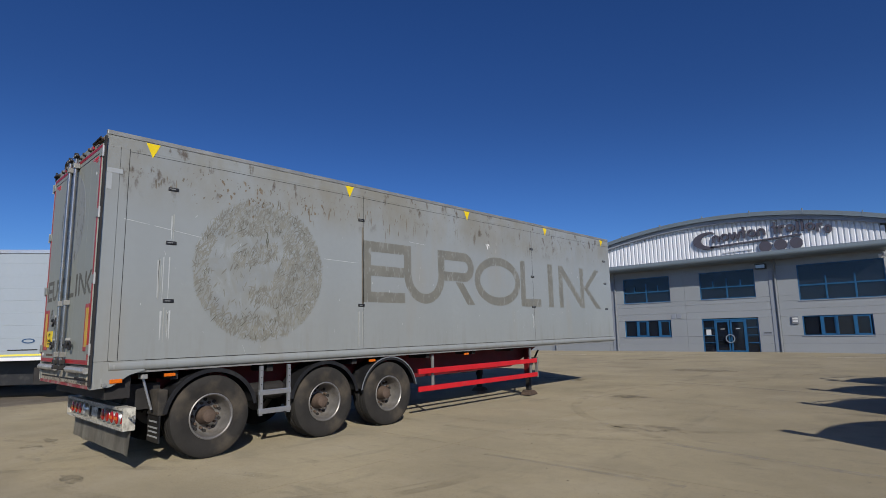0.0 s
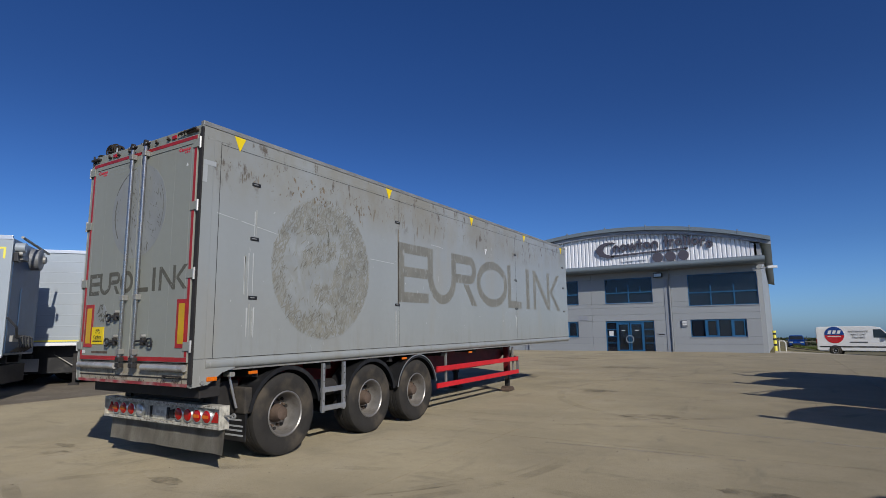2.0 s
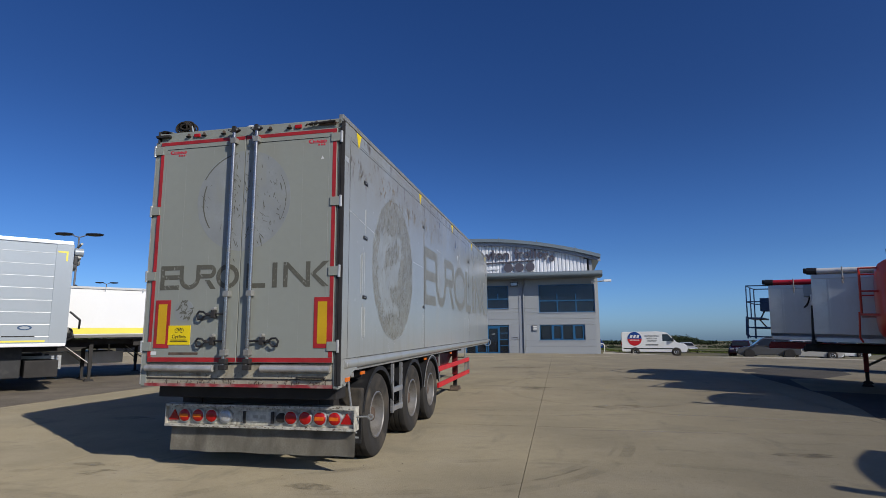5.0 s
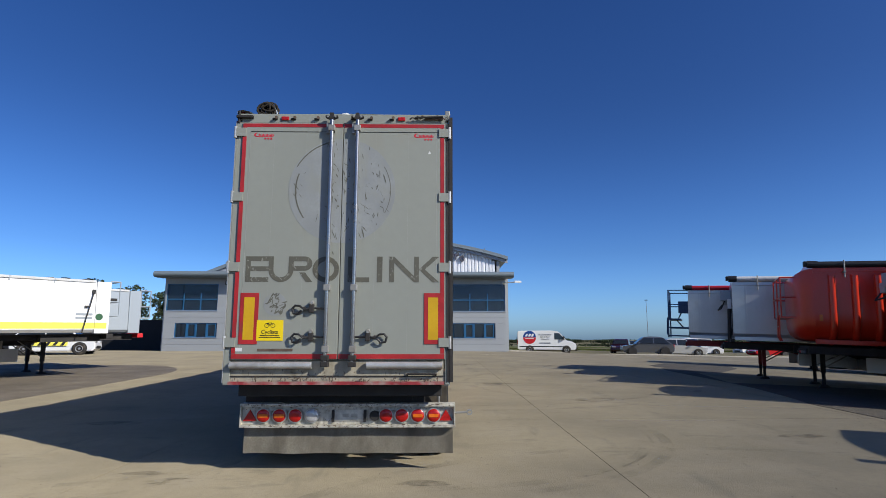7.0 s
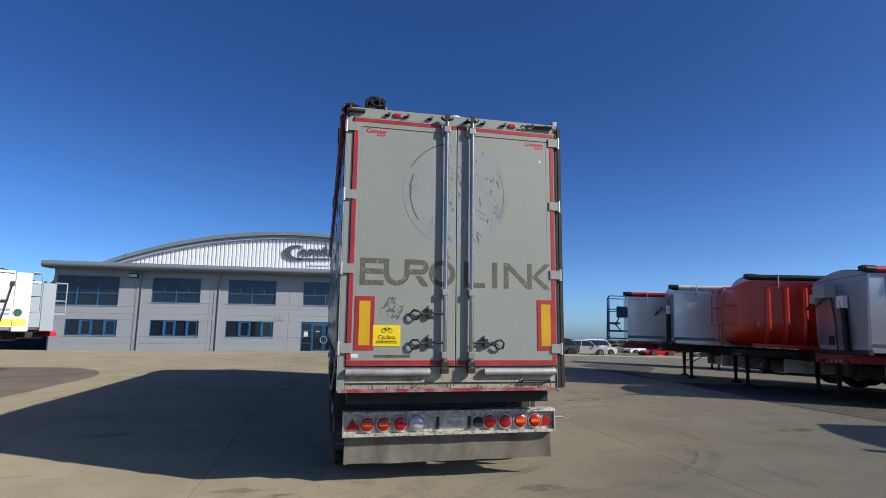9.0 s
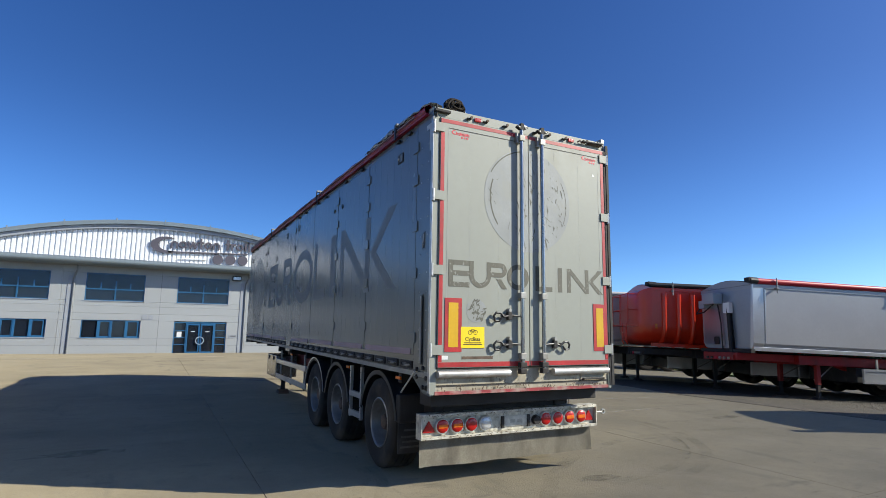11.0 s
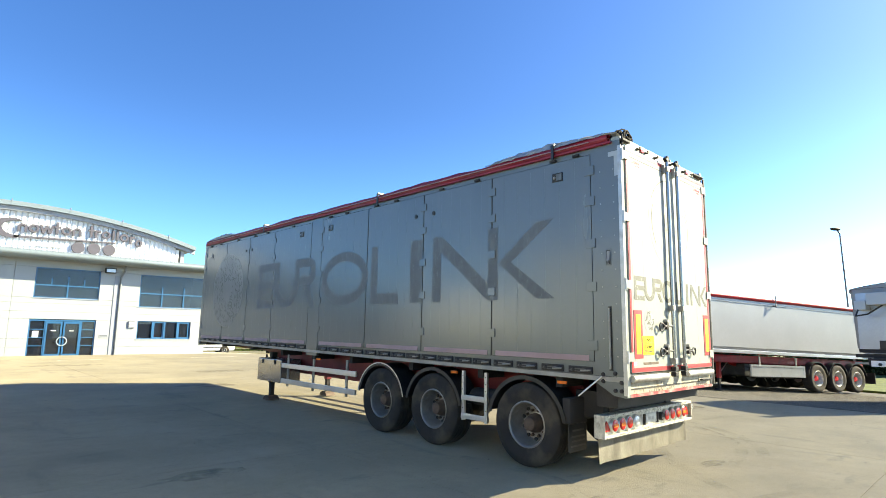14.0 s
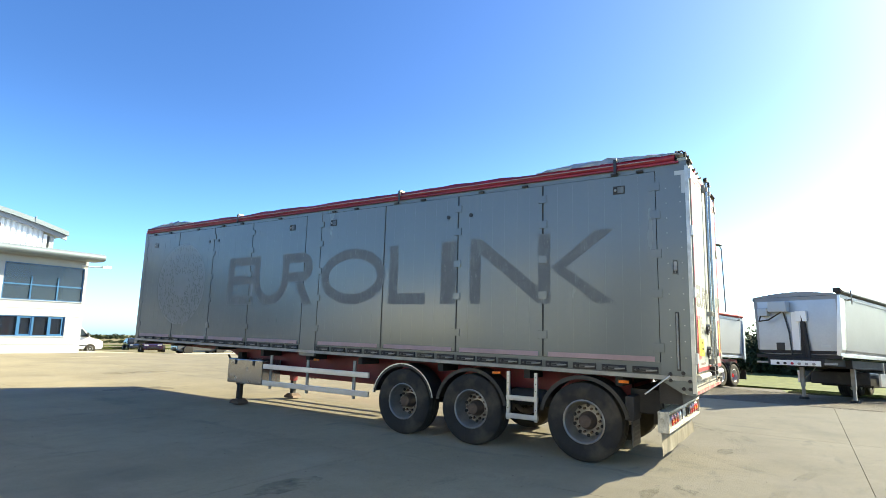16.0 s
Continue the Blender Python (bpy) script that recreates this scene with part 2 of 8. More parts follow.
def add_stain(m, colour, axis, lo, hi, scale, cut, top, stretch, strength):
    """Splashes of dirt in one colour that lie thickest in a band of the object's own height or length."""
    nt = m.node_tree
    b = nt.nodes["Principled BSDF"]
    old = b.inputs["Base Color"].links[0].from_socket
    tc = nt.nodes.new("ShaderNodeTexCoord")
    sp = nt.nodes.new("ShaderNodeSeparateXYZ")
    nt.links.new(tc.outputs["Object"], sp.inputs[0])
    zone = nt.nodes.new("ShaderNodeMapRange")
    zone.inputs["From Min"].default_value, zone.inputs["From Max"].default_value = lo, hi
    nt.links.new(sp.outputs[axis], zone.inputs["Value"])
    mp = nt.nodes.new("ShaderNodeMapping")
    mp.inputs["Scale"].default_value = stretch
    nt.links.new(tc.outputs["Object"], mp.inputs["Vector"])
    n = nt.nodes.new("ShaderNodeTexNoise")
    n.inputs["Scale"].default_value, n.inputs["Detail"].default_value, n.inputs["Roughness"].default_value = scale, 7, 0.65
    nt.links.new(mp.outputs[0], n.inputs["Vector"])
    r = nt.nodes.new("ShaderNodeMapRange")
    r.inputs["From Min"].default_value, r.inputs["From Max"].default_value = cut, top
    nt.links.new(n.outputs[0], r.inputs["Value"])
    f = nt.nodes.new("ShaderNodeMath")
    f.operation = "MULTIPLY"
    nt.links.new(zone.outputs[0], f.inputs[0])
    nt.links.new(r.outputs[0], f.inputs[1])
    f2 = nt.nodes.new("ShaderNodeMath")
    f2.operation = "MULTIPLY"
    f2.inputs[1].default_value = strength
    nt.links.new(f.outputs[0], f2.inputs[0])
    x = nt.nodes.new("ShaderNodeMix")
    x.data_type = "RGBA"
    nt.links.new(f2.outputs[0], x.inputs[0])
    nt.links.new(old, x.inputs[6])
    x.inputs[7].default_value = (*colour, 1)
    nt.links.new(x.outputs[2], b.inputs["Base Color"])


add_stain(M_SIDE, (0.24, 0.22, 0.165), 2, 3.2, 3.75, 0.9, 0.38, 0.62, (1, 1, 0.6), 0.75)
add_stain(M_SIDE, (0.10, 0.075, 0.05), 2, 3.35, 3.8, 5.0, 0.58, 0.66, (1, 1, 0.55), 0.85)
add_stain(M_SIDE, (0.20, 0.18, 0.14), 2, 1.9, 1.3, 2.2, 0.5, 0.75, (1, 2.5, 0.3), 0.5)

# yard and surroundings
M_CONCRETE = surface("worn_concrete", (0.238, 0.201, 0.129), 0.9, 0, 0.18, 0.45, 0.6, 70, (0.132, 0.112, 0.077), 0.25, 0.6, per_piece=0.03)
add_stain(M_CONCRETE, (0.278, 0.242, 0.172), 0, -200, -190, 0.7, 0.5, 0.75, (1, 1, 1), 0.6)
add_stain(M_CONCRETE, (0.106, 0.092, 0.066), 0, -200, -190, 2.6, 0.60, 0.76, (0.35, 1, 1), 0.7)
add_stain(M_CONCRETE, (0.099, 0.089, 0.066), 0, -200, -190, 1.5, 0.60, 0.72, (1, 0.22, 1), 0.55)
add_stain(M_CONCRETE, (0.066, 0.058, 0.043), 0, -200, -190, 11.0, 0.66, 0.73, (1, 1, 1), 0.7)
add_stain(M_CONCRETE, (0.113, 0.096, 0.066), 0, -200, -190, 38.0, 0.56, 0.72, (1, 1, 1), 0.65)
add_stain(M_CONCRETE, (0.298, 0.266, 0.192), 0, -200, -190, 26.0, 0.58, 0.74, (1, 1, 1), 0.5)
add_stain(M_CONCRETE, (0.159, 0.136, 0.093), 0, -200, -190, 0.28, 0.48, 0.70, (1, 1.6, 1), 0.55)
M_CONCRETE.node_tree.nodes["Principled BSDF"].inputs["Diffuse Roughness"].default_value = 1.0
M_JOINT = surface("joint_filler", (0.13, 0.11, 0.085), 0.9, 0, 0.3, 4)
add_stain(M_LETTER_L, (0.27, 0.275, 0.26), 0, -200, -190, 16, 0.60, 0.68, (1, 2.2, 0.45), 0.6)
add_stain(M_LETTER_L, (0.07, 0.075, 0.07), 0, -200, -190, 9, 0.56, 0.66, (1, 0.5, 2.0), 0.5)
M_TARMAC = surface("old_tarmac", (0.20, 0.165, 0.12), 0.9, 0, 0.3, 0.8, 0.8, 120, (0.28, 0.24, 0.18), 0.35, 1.4)
add_stain(M_TARMAC, (0.10, 0.085, 0.065), 0, -200, -190, 30, 0.52, 0.64, (1, 1, 1), 0.6)
add_stain(M_TARMAC, (0.12, 0.10, 0.075), 0, -200, -190, 6, 0.54, 0.66, (1, 1, 1), 0.45)
M_GRAVEL = surface("grey_gravel", (0.07, 0.06, 0.046), 0.95, 0, 0.3, 1.2, 1.0, 45, (0.14, 0.12, 0.09), 0.35, 9)
add_stain(M_GRAVEL, (0.05, 0.045, 0.035), 0, -200, -190, 22, 0.5, 0.62, (1, 1, 1), 0.7)
M_KERB = surface("concrete_edging", (0.42, 0.38, 0.31), 0.85, 0, 0.15, 1.5, 0.2, 80)
M_VERGE = surface("dry_verge_grass", (0.17, 0.145, 0.075), 1.0, 0, 0.35, 0.9, 0.4, 14, (0.075, 0.085, 0.035), 0.4, 0.6)
M_FIELD = surface("dry_field", (0.16, 0.135, 0.055), 1.0, 0, 0.35, 0.05, 0.3, 4, (0.07, 0.085, 0.03), 0.3, 0.03)
M_GRASS = surface("rough_grass", (0.075, 0.098, 0.014), 1.0, 0, 0.35, 1.5, 0.5, 30, (0.14, 0.135, 0.035), 0.3, 2)
M_BLADE = surface("grass_blades", (0.08, 0.105, 0.016), 0.9, 0, 0.35, 1.0, per_piece=0.1)
M_EDGING = surface("weathered_timber", (0.13, 0.10, 0.065), 0.9, 0, 0.3, 3, 0.2, 20, (0.06, 0.05, 0.035), 0.4, 5, (1, 0.2, 1))
M_LEAF = surface("dark_leaves", (0.035, 0.055, 0.018), 0.9, 0, 0.45, 0.6)
M_BARK = surface("bark", (0.10, 0.08, 0.06), 0.95, 0, 0.3, 4)
M_CLAD = surface("silver_grey_cladding_panel", (0.335, 0.35, 0.355), 0.5, 0.1, 0.04, 0.5, per_piece=0.025)
M_CORR = surface("white_profiled_sheet", (0.74, 0.75, 0.76), 0.45, 0.1, 0.05, 0.6)
M_FASCIA = surface("grey_green_fascia", (0.20, 0.24, 0.26), 0.4, 0.2, 0.06, 0.8)
M_SOFFIT = surface("grey_soffit", (0.30, 0.32, 0.35), 0.6, 0.1, 0.06, 0.8)
M_SIGN = surface("dark_violet_grey_sign", (0.085, 0.078, 0.095), 0.5, 0.1, 0.08, 2)
M_BLUE_FRAME = surface("blue_window_frame", (0.02, 0.11, 0.24), 0.4, 0, 0.1, 2)
M_GLASS = glass_material("tinted_office_glass", (0.14, 0.18, 0.26), 0.01, 0.92)
M_INTERIOR = surface("unlit_look_interior", (0.06, 0.06, 0.06), 0.9, 0, 0.4, 0.8)
M_PIPE = surface("grey_rainwater_pipe", (0.22, 0.23, 0.24), 0.5, 0.2, 0.1, 3)
M_WHITE = surface("white_bodywork", (0.82, 0.82, 0.80), 0.35, 0, 0.03, 0.8, 0.02, 8, (0.55, 0.53, 0.48), 0.05, 1.5, (1, 1, 0.3))
M_PALE = surface("pale_grey_panel", (0.36, 0.40, 0.43), 0.35, 0.1, 0.05, 0.7, 0.03, 4, (0.42, 0.42, 0.4), 0.08, 2, (1, 1, 0.3))
M_TIPPER = surface("brushed_aluminium_body", (0.58, 0.59, 0.61), 0.36, 0.5, 0.07, 0.9, 0.04, 4, (0.4, 0.4, 0.39), 0.12, 2, (1, 1, 0.3))
M_ORANGE = surface("orange_red_tipper_paint", (0.55, 0.026, 0.006), 0.32, 0, 0.08, 1.2, coat=0.3)
M_STRIPE = surface("yellow_stripe", (0.85, 0.75, 0.10), 0.5, 0, 0.06, 2)
M_BLUE_STEEL = surface("blue_painted_steel", (0.03, 0.08, 0.17), 0.5, 0, 0.15, 3)
M_CARGLASS = glass_material("tinted_car_glass", (0.02, 0.024, 0.028))
M_POLE = surface("grey_lamp_post", (0.15, 0.15, 0.155), 0.6, 0.0, 0.1, 3)
M_FENCE = surface("black_fence", (0.012, 0.012, 0.014), 0.7, 0, 0.2, 2)
M_MARK = surface("faded_white_line", (0.50, 0.46, 0.38), 0.85, 0, 0.2, 2, 0, 1, (0.33, 0.29, 0.22), 0.5, 3)


# ---------------------------------------------------------------- building blocks
def finish(bm, name):
    me = bpy.data.meshes.new(name)
    bm.to_mesh(me)
    bm.free()
    return me


def part(name, bm, material, parent, label="", smooth=False):
    """One mesh object under a thing or a part."""
    me = bm if isinstance(bm, bpy.types.Mesh) else finish(bm, name)
    if not me.materials:
        me.materials.append(material)
        if smooth:
            me.shade_smooth()
            me.set_sharp_from_angle(angle=radians(35))
    ob = new(name, me)
    if me.materials[0] is not material:
        ob.material_slots[0].link = "OBJECT"
        ob.material_slots[0].material = material
    ob.parent = parent
    if label:
        ob["label"] = label
    return ob


def thing(name, label, category, m=None, group="", kind=""):
    ob = new(name)
    ob.empty_display_size = 0.2
    if m is not None:
        ob.matrix_world = m
    return tagged(ob, label, category, group, kind)


def solid(name, bm, material, label, category="", group="", kind="", m=None, smooth=False):
    ob = part(name, bm, material, None, "", smooth)
    if m is not None:
        ob.matrix_world = m
    return tagged(ob, label, category, group, kind)


def box(x0, x1, y0, y1, z0, z1, bevel=0.0, bm=None):
    bm = bm or bmesh.new()
    r = bmesh.ops.create_cube(bm, size=1.0)
    bmesh.ops.transform(bm, verts=r["verts"], matrix=Matrix.Translation(((x0 + x1) / 2, (y0 + y1) / 2, (z0 + z1) / 2)) @ Matrix.Diagonal((abs(x1 - x0), abs(y1 - y0), abs(z1 - z0), 1)))
    if bevel:
        edges = list({e for v in r["verts"] for e in v.link_edges})
        bmesh.ops.bevel(bm, geom=edges, offset=bevel, segments=2, affect="EDGES", profile=0.6)
    return bm


def rod(p0, p1, r, seg=12, bm=None, r2=None):
    bm = bm or bmesh.new()
    p0, p1 = Vector(p0), Vector(p1)
    d = p1 - p0
    m = Matrix.Translation((p0 + p1) / 2) @ d.to_track_quat("Z", "Y").to_matrix().to_4x4()
    bmesh.ops.create_cone(bm, cap_ends=True, segments=seg, radius1=r, radius2=r if r2 is None else r2, depth=d.length, matrix=m)
    return bm


def bent(points, r, seg=8, bm=None):
    """A tube along a polyline, with balls at the bends."""
    bm = bm or bmesh.new()
    for a, c in zip(points, points[1:]):
        rod(a, c, r, seg, bm)
    for q in points[1:-1]:
        bmesh.ops.create_icosphere(bm, subdivisions=1, radius=r * 1.03, matrix=Matrix.Translation(q))
    return bm


def prism(points, axis, a, c, bm=None):
    """A flat outline, drawn in the plane across the axis, thickened from a to c. axis x: (y, z); y: (x, z); z: (x, y)."""
    bm = bm or bmesh.new()

    def at(u, v, w):
        return {"x": (w, u, v), "y": (u, w, v), "z": (u, v, w)}[axis]
    lo = [bm.verts.new(at(u, v, a)) for u, v in points]
    hi = [bm.verts.new(at(u, v, c)) for u, v in points]
    n = len(points)
    faces = [bm.faces.new(lo), bm.faces.new(hi[::-1])]
    for i in range(n):
        faces.append(bm.faces.new((lo[i], hi[i], hi[(i + 1) % n], lo[(i + 1) % n])))
    bmesh.ops.recalc_face_normals(bm, faces=faces)
    return bm


def band(outer, inner, axis, a, c, bm=None):
    """The strip between two outlines with as many points each, thickened; closed where the ends meet."""
    bm = bm or bmesh.new()

    def at(u, v, w):
        return {"x": (w, u, v), "y": (u, w, v), "z": (u, v, w)}[axis]
    n = len(outer)
    ring = math.dist(outer[0], outer[-1]) < 1e-6
    if ring:
        outer, inner, n = outer[:-1], inner[:-1], n - 1
    q = [[bm.verts.new(at(*p, w)) for p in line] for line, w in ((outer, a), (outer, c), (inner, c), (inner, a))]
    faces = []
    for i in range(n if ring else n - 1):
        j = (i + 1) % n
        for k in range(4):
            m = (k + 1) % 4
            faces.append(bm.faces.new((q[k][i], q[k][j], q[m][j], q[m][i])))
    if not ring:
        faces += [bm.faces.new([q[k][i] for k in range(4)]) for i in (0, n - 1)]
    bmesh.ops.recalc_face_normals(bm, faces=faces)
    return bm


def arc(cu, cv, ru, rv, a0, a1, n):
    return [(cu + ru * math.cos(radians(a0 + (a1 - a0) * i / n)), cv + rv * math.sin(radians(a0 + (a1 - a0) * i / n))) for i in range(n + 1)]


def turned(profile, seg=40, bm=None, centre=(0, 0, 0), axis="x", caps=True):
    """A body of revolution: profile of (along, radius)."""
    bm = bm or bmesh.new()
    rings = []
    for h, r in profile:
        ring = []
        for i in range(seg):
            t = 2 * math.pi * i / seg
            q = {"x": (h, r * math.cos(t), r * math.sin(t)), "y": (r * math.cos(t), h, r * math.sin(t)), "z": (r * math.cos(t), r * math.sin(t), h)}[axis]
            ring.append(bm.verts.new(Vector(centre) + Vector(q)))
        rings.append(ring)
    faces = []
    for p, q in zip(rings, rings[1:]):
        for i in range(seg):
            faces.append(bm.faces.new((p[i], p[(i + 1) % seg], q[(i + 1) % seg], q[i])))
    for ring in (rings[0], rings[-1]) if caps else ():
        faces.append(bm.faces.new(ring))
    bmesh.ops.recalc_face_normals(bm, faces=faces)
    return bm


def text_mesh(body, size, depth=0.002):
    cu = bpy.data.curves.new("writing", "FONT")
    cu.body, cu.size, cu.extrude = body, size, depth
    cu.align_x, cu.align_y = "CENTER", "CENTER"
    ob = bpy.data.objects.new("writing", cu)
    scene.collection.objects.link(ob)
    me = bpy.data.meshes.new_from_object(ob.evaluated_get(bpy.context.evaluated_depsgraph_get()))
    bpy.data.objects.remove(ob)
    bpy.data.curves.remove(cu)
    me.name = "writing"
    return me


def clamp(v, a, c):
    return max(a, min(c, v))


def gz(x, y):
    """Height of the yard: it falls gently from the office towards the open side."""
    return -0.13 + 0.0212 * clamp(y, -12, 36) - 0.03 * clamp(x - 1, 0, 15) - 0.2 * clamp((x + 1) / 4, 0, 1) * clamp((y - 26) / 12, 0, 1) \
        - 0.016 * clamp(x - 1, 0, 15) * clamp((24 - y) / 12, 0, 1) + 0.045 * clamp(x - 5, 0, 5) * (1 - clamp((x - 20) / 6, 0, 1)) * clamp((y - 34) / 6, 0, 1)


def fall(x, y):
    """How far the land beyond the yard's end lies below the yard's own plane."""
    return clamp((x + 1) / 3, 0, 1) * (0.10 * clamp((y - 38.3) / 4, 0, 1) + 0.006 * clamp(y - 45, 0, 75))


def sheet(cells, lift=0.0):
    """A ground sheet: a grid of x and y lines that follows the lie of the land."""
    bm = bmesh.new()
    xs, ys = cells
    v = [[bm.verts.new((x, y, gz(x, y) + lift - fall(x, y))) for y in ys] for x in xs]
    for i in range(len(xs) - 1):
        for j in range(len(ys) - 1):
            bm.faces.new((v[i][j], v[i + 1][j], v[i + 1][j + 1], v[i][j + 1]))
    return bm

# ---------------------------------------------------------------- ground
far_x = [-3000, -400, -120, -60, -30, -15, -5, -1, 1, 3, 5, 10, 16, 20, 26, 30, 60, 120, 400, 3000]
far_y = [-3000, -400, -120, -60, -30, -12, 0, 12, 24, 26, 34, 36, 38.3, 40, 45, 60, 120, 400, 3000]
solid("ground", sheet((far_x, far_y), -0.14), M_FIELD, "dry grass fields reaching flat to the horizon", "field", kind="structure")


def flat_patch(name, outline, lift, material, label, category):
    bm = bmesh.new()
    f = bm.faces.new([bm.verts.new((x, y, gz(x, y) + lift - fall(x, y))) for x, y in outline])
    r = bmesh.ops.extrude_face_region(bm, geom=[f])
    bmesh.ops.translate(bm, verts=[v for v in r["geom"] if isinstance(v, bmesh.types.BMVert)], vec=(0, 0, -0.1))
    bmesh.ops.triangulate(bm, faces=bm.faces[:])
    bmesh.ops.recalc_face_normals(bm, faces=bm.faces[:])
    return solid(name, bm, material, label, category, kind="structure")


yard = solid("yard", sheet(([-47 + 6 * i for i in range(11)] + [16, 22, 28, 34], [-36 + 6 * i for i in range(13)] + [38]), -0.03), M_JOINT,
             "large worn beige concrete yard with narrow joints", "yard", kind="structure")
flat_patch("tarmac_apron", [(-17.6, -12), (-17.3, 2), (-17.0, 12)] + [(x, y) for x, y in arc(-20.5, 15.2, 3.5, 5.5, -10, 80, 10)] + [(-30, 22.5), (-46, 23.5), (-46, -12)],
           0.008, M_TARMAC, "old grey tarmac parking apron with a rounded end", "tarmac")
flat_patch("gravel_apron", [(1.9, -12), (1.6, 2), (1.3, 6), (1.3, 8.0), (1.75, 9.6), (2.2, 12), (2.4, 18), (2.9, 21.5), (4.5, 23.6), (7, 24), (16, 24), (16, 12), (16, -12)],
           0.008, M_GRAVEL, "dark grey gravel parking strip beside the concrete", "gravel")
flat_patch("tarmac_behind", [(-46, -12.01), (-17.6, -12.01), (-18, -34), (-46, -34)], 0.008, M_TARMAC, "old grey tarmac apron behind the parking row", "tarmac")
flat_patch("grass_verge", [(11.8, -11), (11.8, 1.3), (14.2, 1.6), (16, 1.4), (16, -11)], 0.02, M_GRASS, "mown green grass verge behind the parked tippers", "grass")
flat_patch("grass_verge_far", [(16.01, -11), (16.01, 22), (60, 40), (60, -11)], 0.02, M_GRASS, "mown green grass behind the parking row", "grass")
flat_patch("grass_bank", [(0.2, 71), (0.2, 79), (90, 79), (90, 71)], 0.05, M_GRASS, "low rough grass bank behind the parked cars", "grass")


def tufts(name, n, spot, height, label, thin=0.035):
    """Grass that nobody could count: many three-sided blades in one mesh."""
    rng = random.Random(7)
    verts, faces = [], []
    for _ in range(n):
        x, y = spot(rng)
        z = gz(x, y) - fall(x, y)
        a, h, w = rng.uniform(0, 6.28), height * rng.uniform(0.5, 1.3), thin * rng.uniform(0.6, 1.4)
        lx, ly = rng.uniform(-0.5, 0.5) * h, rng.uniform(-0.5, 0.5) * h
        i = len(verts)
        verts += [(x - w * math.cos(a), y - w * math.sin(a), z), (x + w * math.cos(a), y + w * math.sin(a), z), (x + lx, y + ly, z + h)]
        faces.append((i, i + 1, i + 2))
    me = bpy.data.meshes.new(name)
    me.from_pydata(verts, [], faces)
    me.materials.append(M_BLADE)
    return tagged(new(name, me), label, "grass", kind="stuff")


tufts("verge_grass", 90000, lambda r: (11.9 + 14 * r.random() ** 1.6, r.uniform(-9.0, 1.2)), 0.06, "short green grass blades on the verge", 0.011)
for k in range(7):
    bm = bmesh.new()
    y0, y1 = -9.0 + 1.47 * k, -9.0 + 1.47 * k + 1.455
    for x, y, z in [(x, y, z) for z in (-0.06, 0.075) for x, y in ((11.74, y0), (11.785, y0), (11.785, y1), (11.74, y1))]:
        bm.verts.new((x, y, gz(x, y) + z))
    bm.verts.ensure_lookup_table()
    for q in ((0, 3, 2, 1), (4, 5, 6, 7), (0, 1, 5, 4), (1, 2, 6, 5), (2, 3, 7, 6), (3, 0, 4, 7)):
        bm.faces.new([bm.verts[i] for i in q])
    solid("edging_board", bm, M_EDGING, "weathered timber board edging the grass verge", "edging", "verge edging", kind="structure")
tufts("verge_edge_grass", 4000, lambda r: (11.85 + r.gauss(0, 0.12), r.uniform(-9.0, 1.3)), 0.09, "uneven grass growing over the verge edging", 0.012)
tufts("bank_grass", 20000, lambda r: (r.uniform(0.2, 60), r.gauss(73, 2.5)), 0.22, "tall dry grass behind the parked cars")

flat_patch("dry_verge", [(3, 45), (60, 45), (60, 71), (3, 71)], -0.125, M_VERGE, "dry straw-coloured verge beyond the yard kerb", "verge")
for k in range(12):
    x0 = -1.4 + 2.95 * k
    bm = bmesh.new()
    for x, y, z in [(x, y, z) for z in (-0.12, 0.06) for x, y in ((x0, 38.02), (x0 + 2.93, 38.02), (x0 + 2.93, 38.18), (x0, 38.18))]:
        bm.verts.new((x, y, gz(x, y) + z))
    bm.verts.ensure_lookup_table()
    for q in ((0, 3, 2, 1), (4, 5, 6, 7), (0, 1, 5, 4), (1, 2, 6, 5), (2, 3, 7, 6), (3, 0, 4, 7)):
        bm.faces.new([bm.verts[i] for i in q])
    solid("kerb", bm, M_KERB, "low pale concrete kerb along the end of the yard", "kerb", "yard kerbs", kind="structure")

# faint painted lines near the office
for i, (x0, x1, y) in enumerate([(-19, -16.5, 30.5), (-4.2, -1.5, 31.0), (-10.5, -8.6, 30.8)]):
    bm = bmesh.new()
    c = [(x0, y), (x1, y + 0.25), (x1, y + 0.4), (x0, y + 0.15)]
    bm.faces.new([bm.verts.new((x, yy, gz(x, yy) + 0.006)) for x, yy in c])
    solid("painted_line", bm, M_MARK, "faded white painted line on the concrete yard", "marking", "yard markings", kind="structure")

# rubber tracks, oil patches and loose grit on the concrete
def track_material(name, col, scale, cut, top, strength):
    m = surface(name, col, 0.85, 0, 0.3, 3, 0.2, 60)
    nt = m.node_tree
    tc = nt.nodes.new("ShaderNodeTexCoord")
    n = nt.nodes.new("ShaderNodeTexNoise")
    n.inputs["Scale"].default_value, n.inputs["Detail"].default_value, n.inputs["Roughness"].default_value = scale, 8, 0.7
    nt.links.new(tc.outputs["Object"], n.inputs["Vector"])
    r = nt.nodes.new("ShaderNodeMapRange")
    r.inputs["From Min"].default_value, r.inputs["From Max"].default_value, r.inputs["To Max"].default_value = cut, top, strength
    nt.links.new(n.outputs[0], r.inputs["Value"])
    nt.links.new(r.outputs[0], nt.nodes["Principled BSDF"].inputs["Alpha"])
    return m


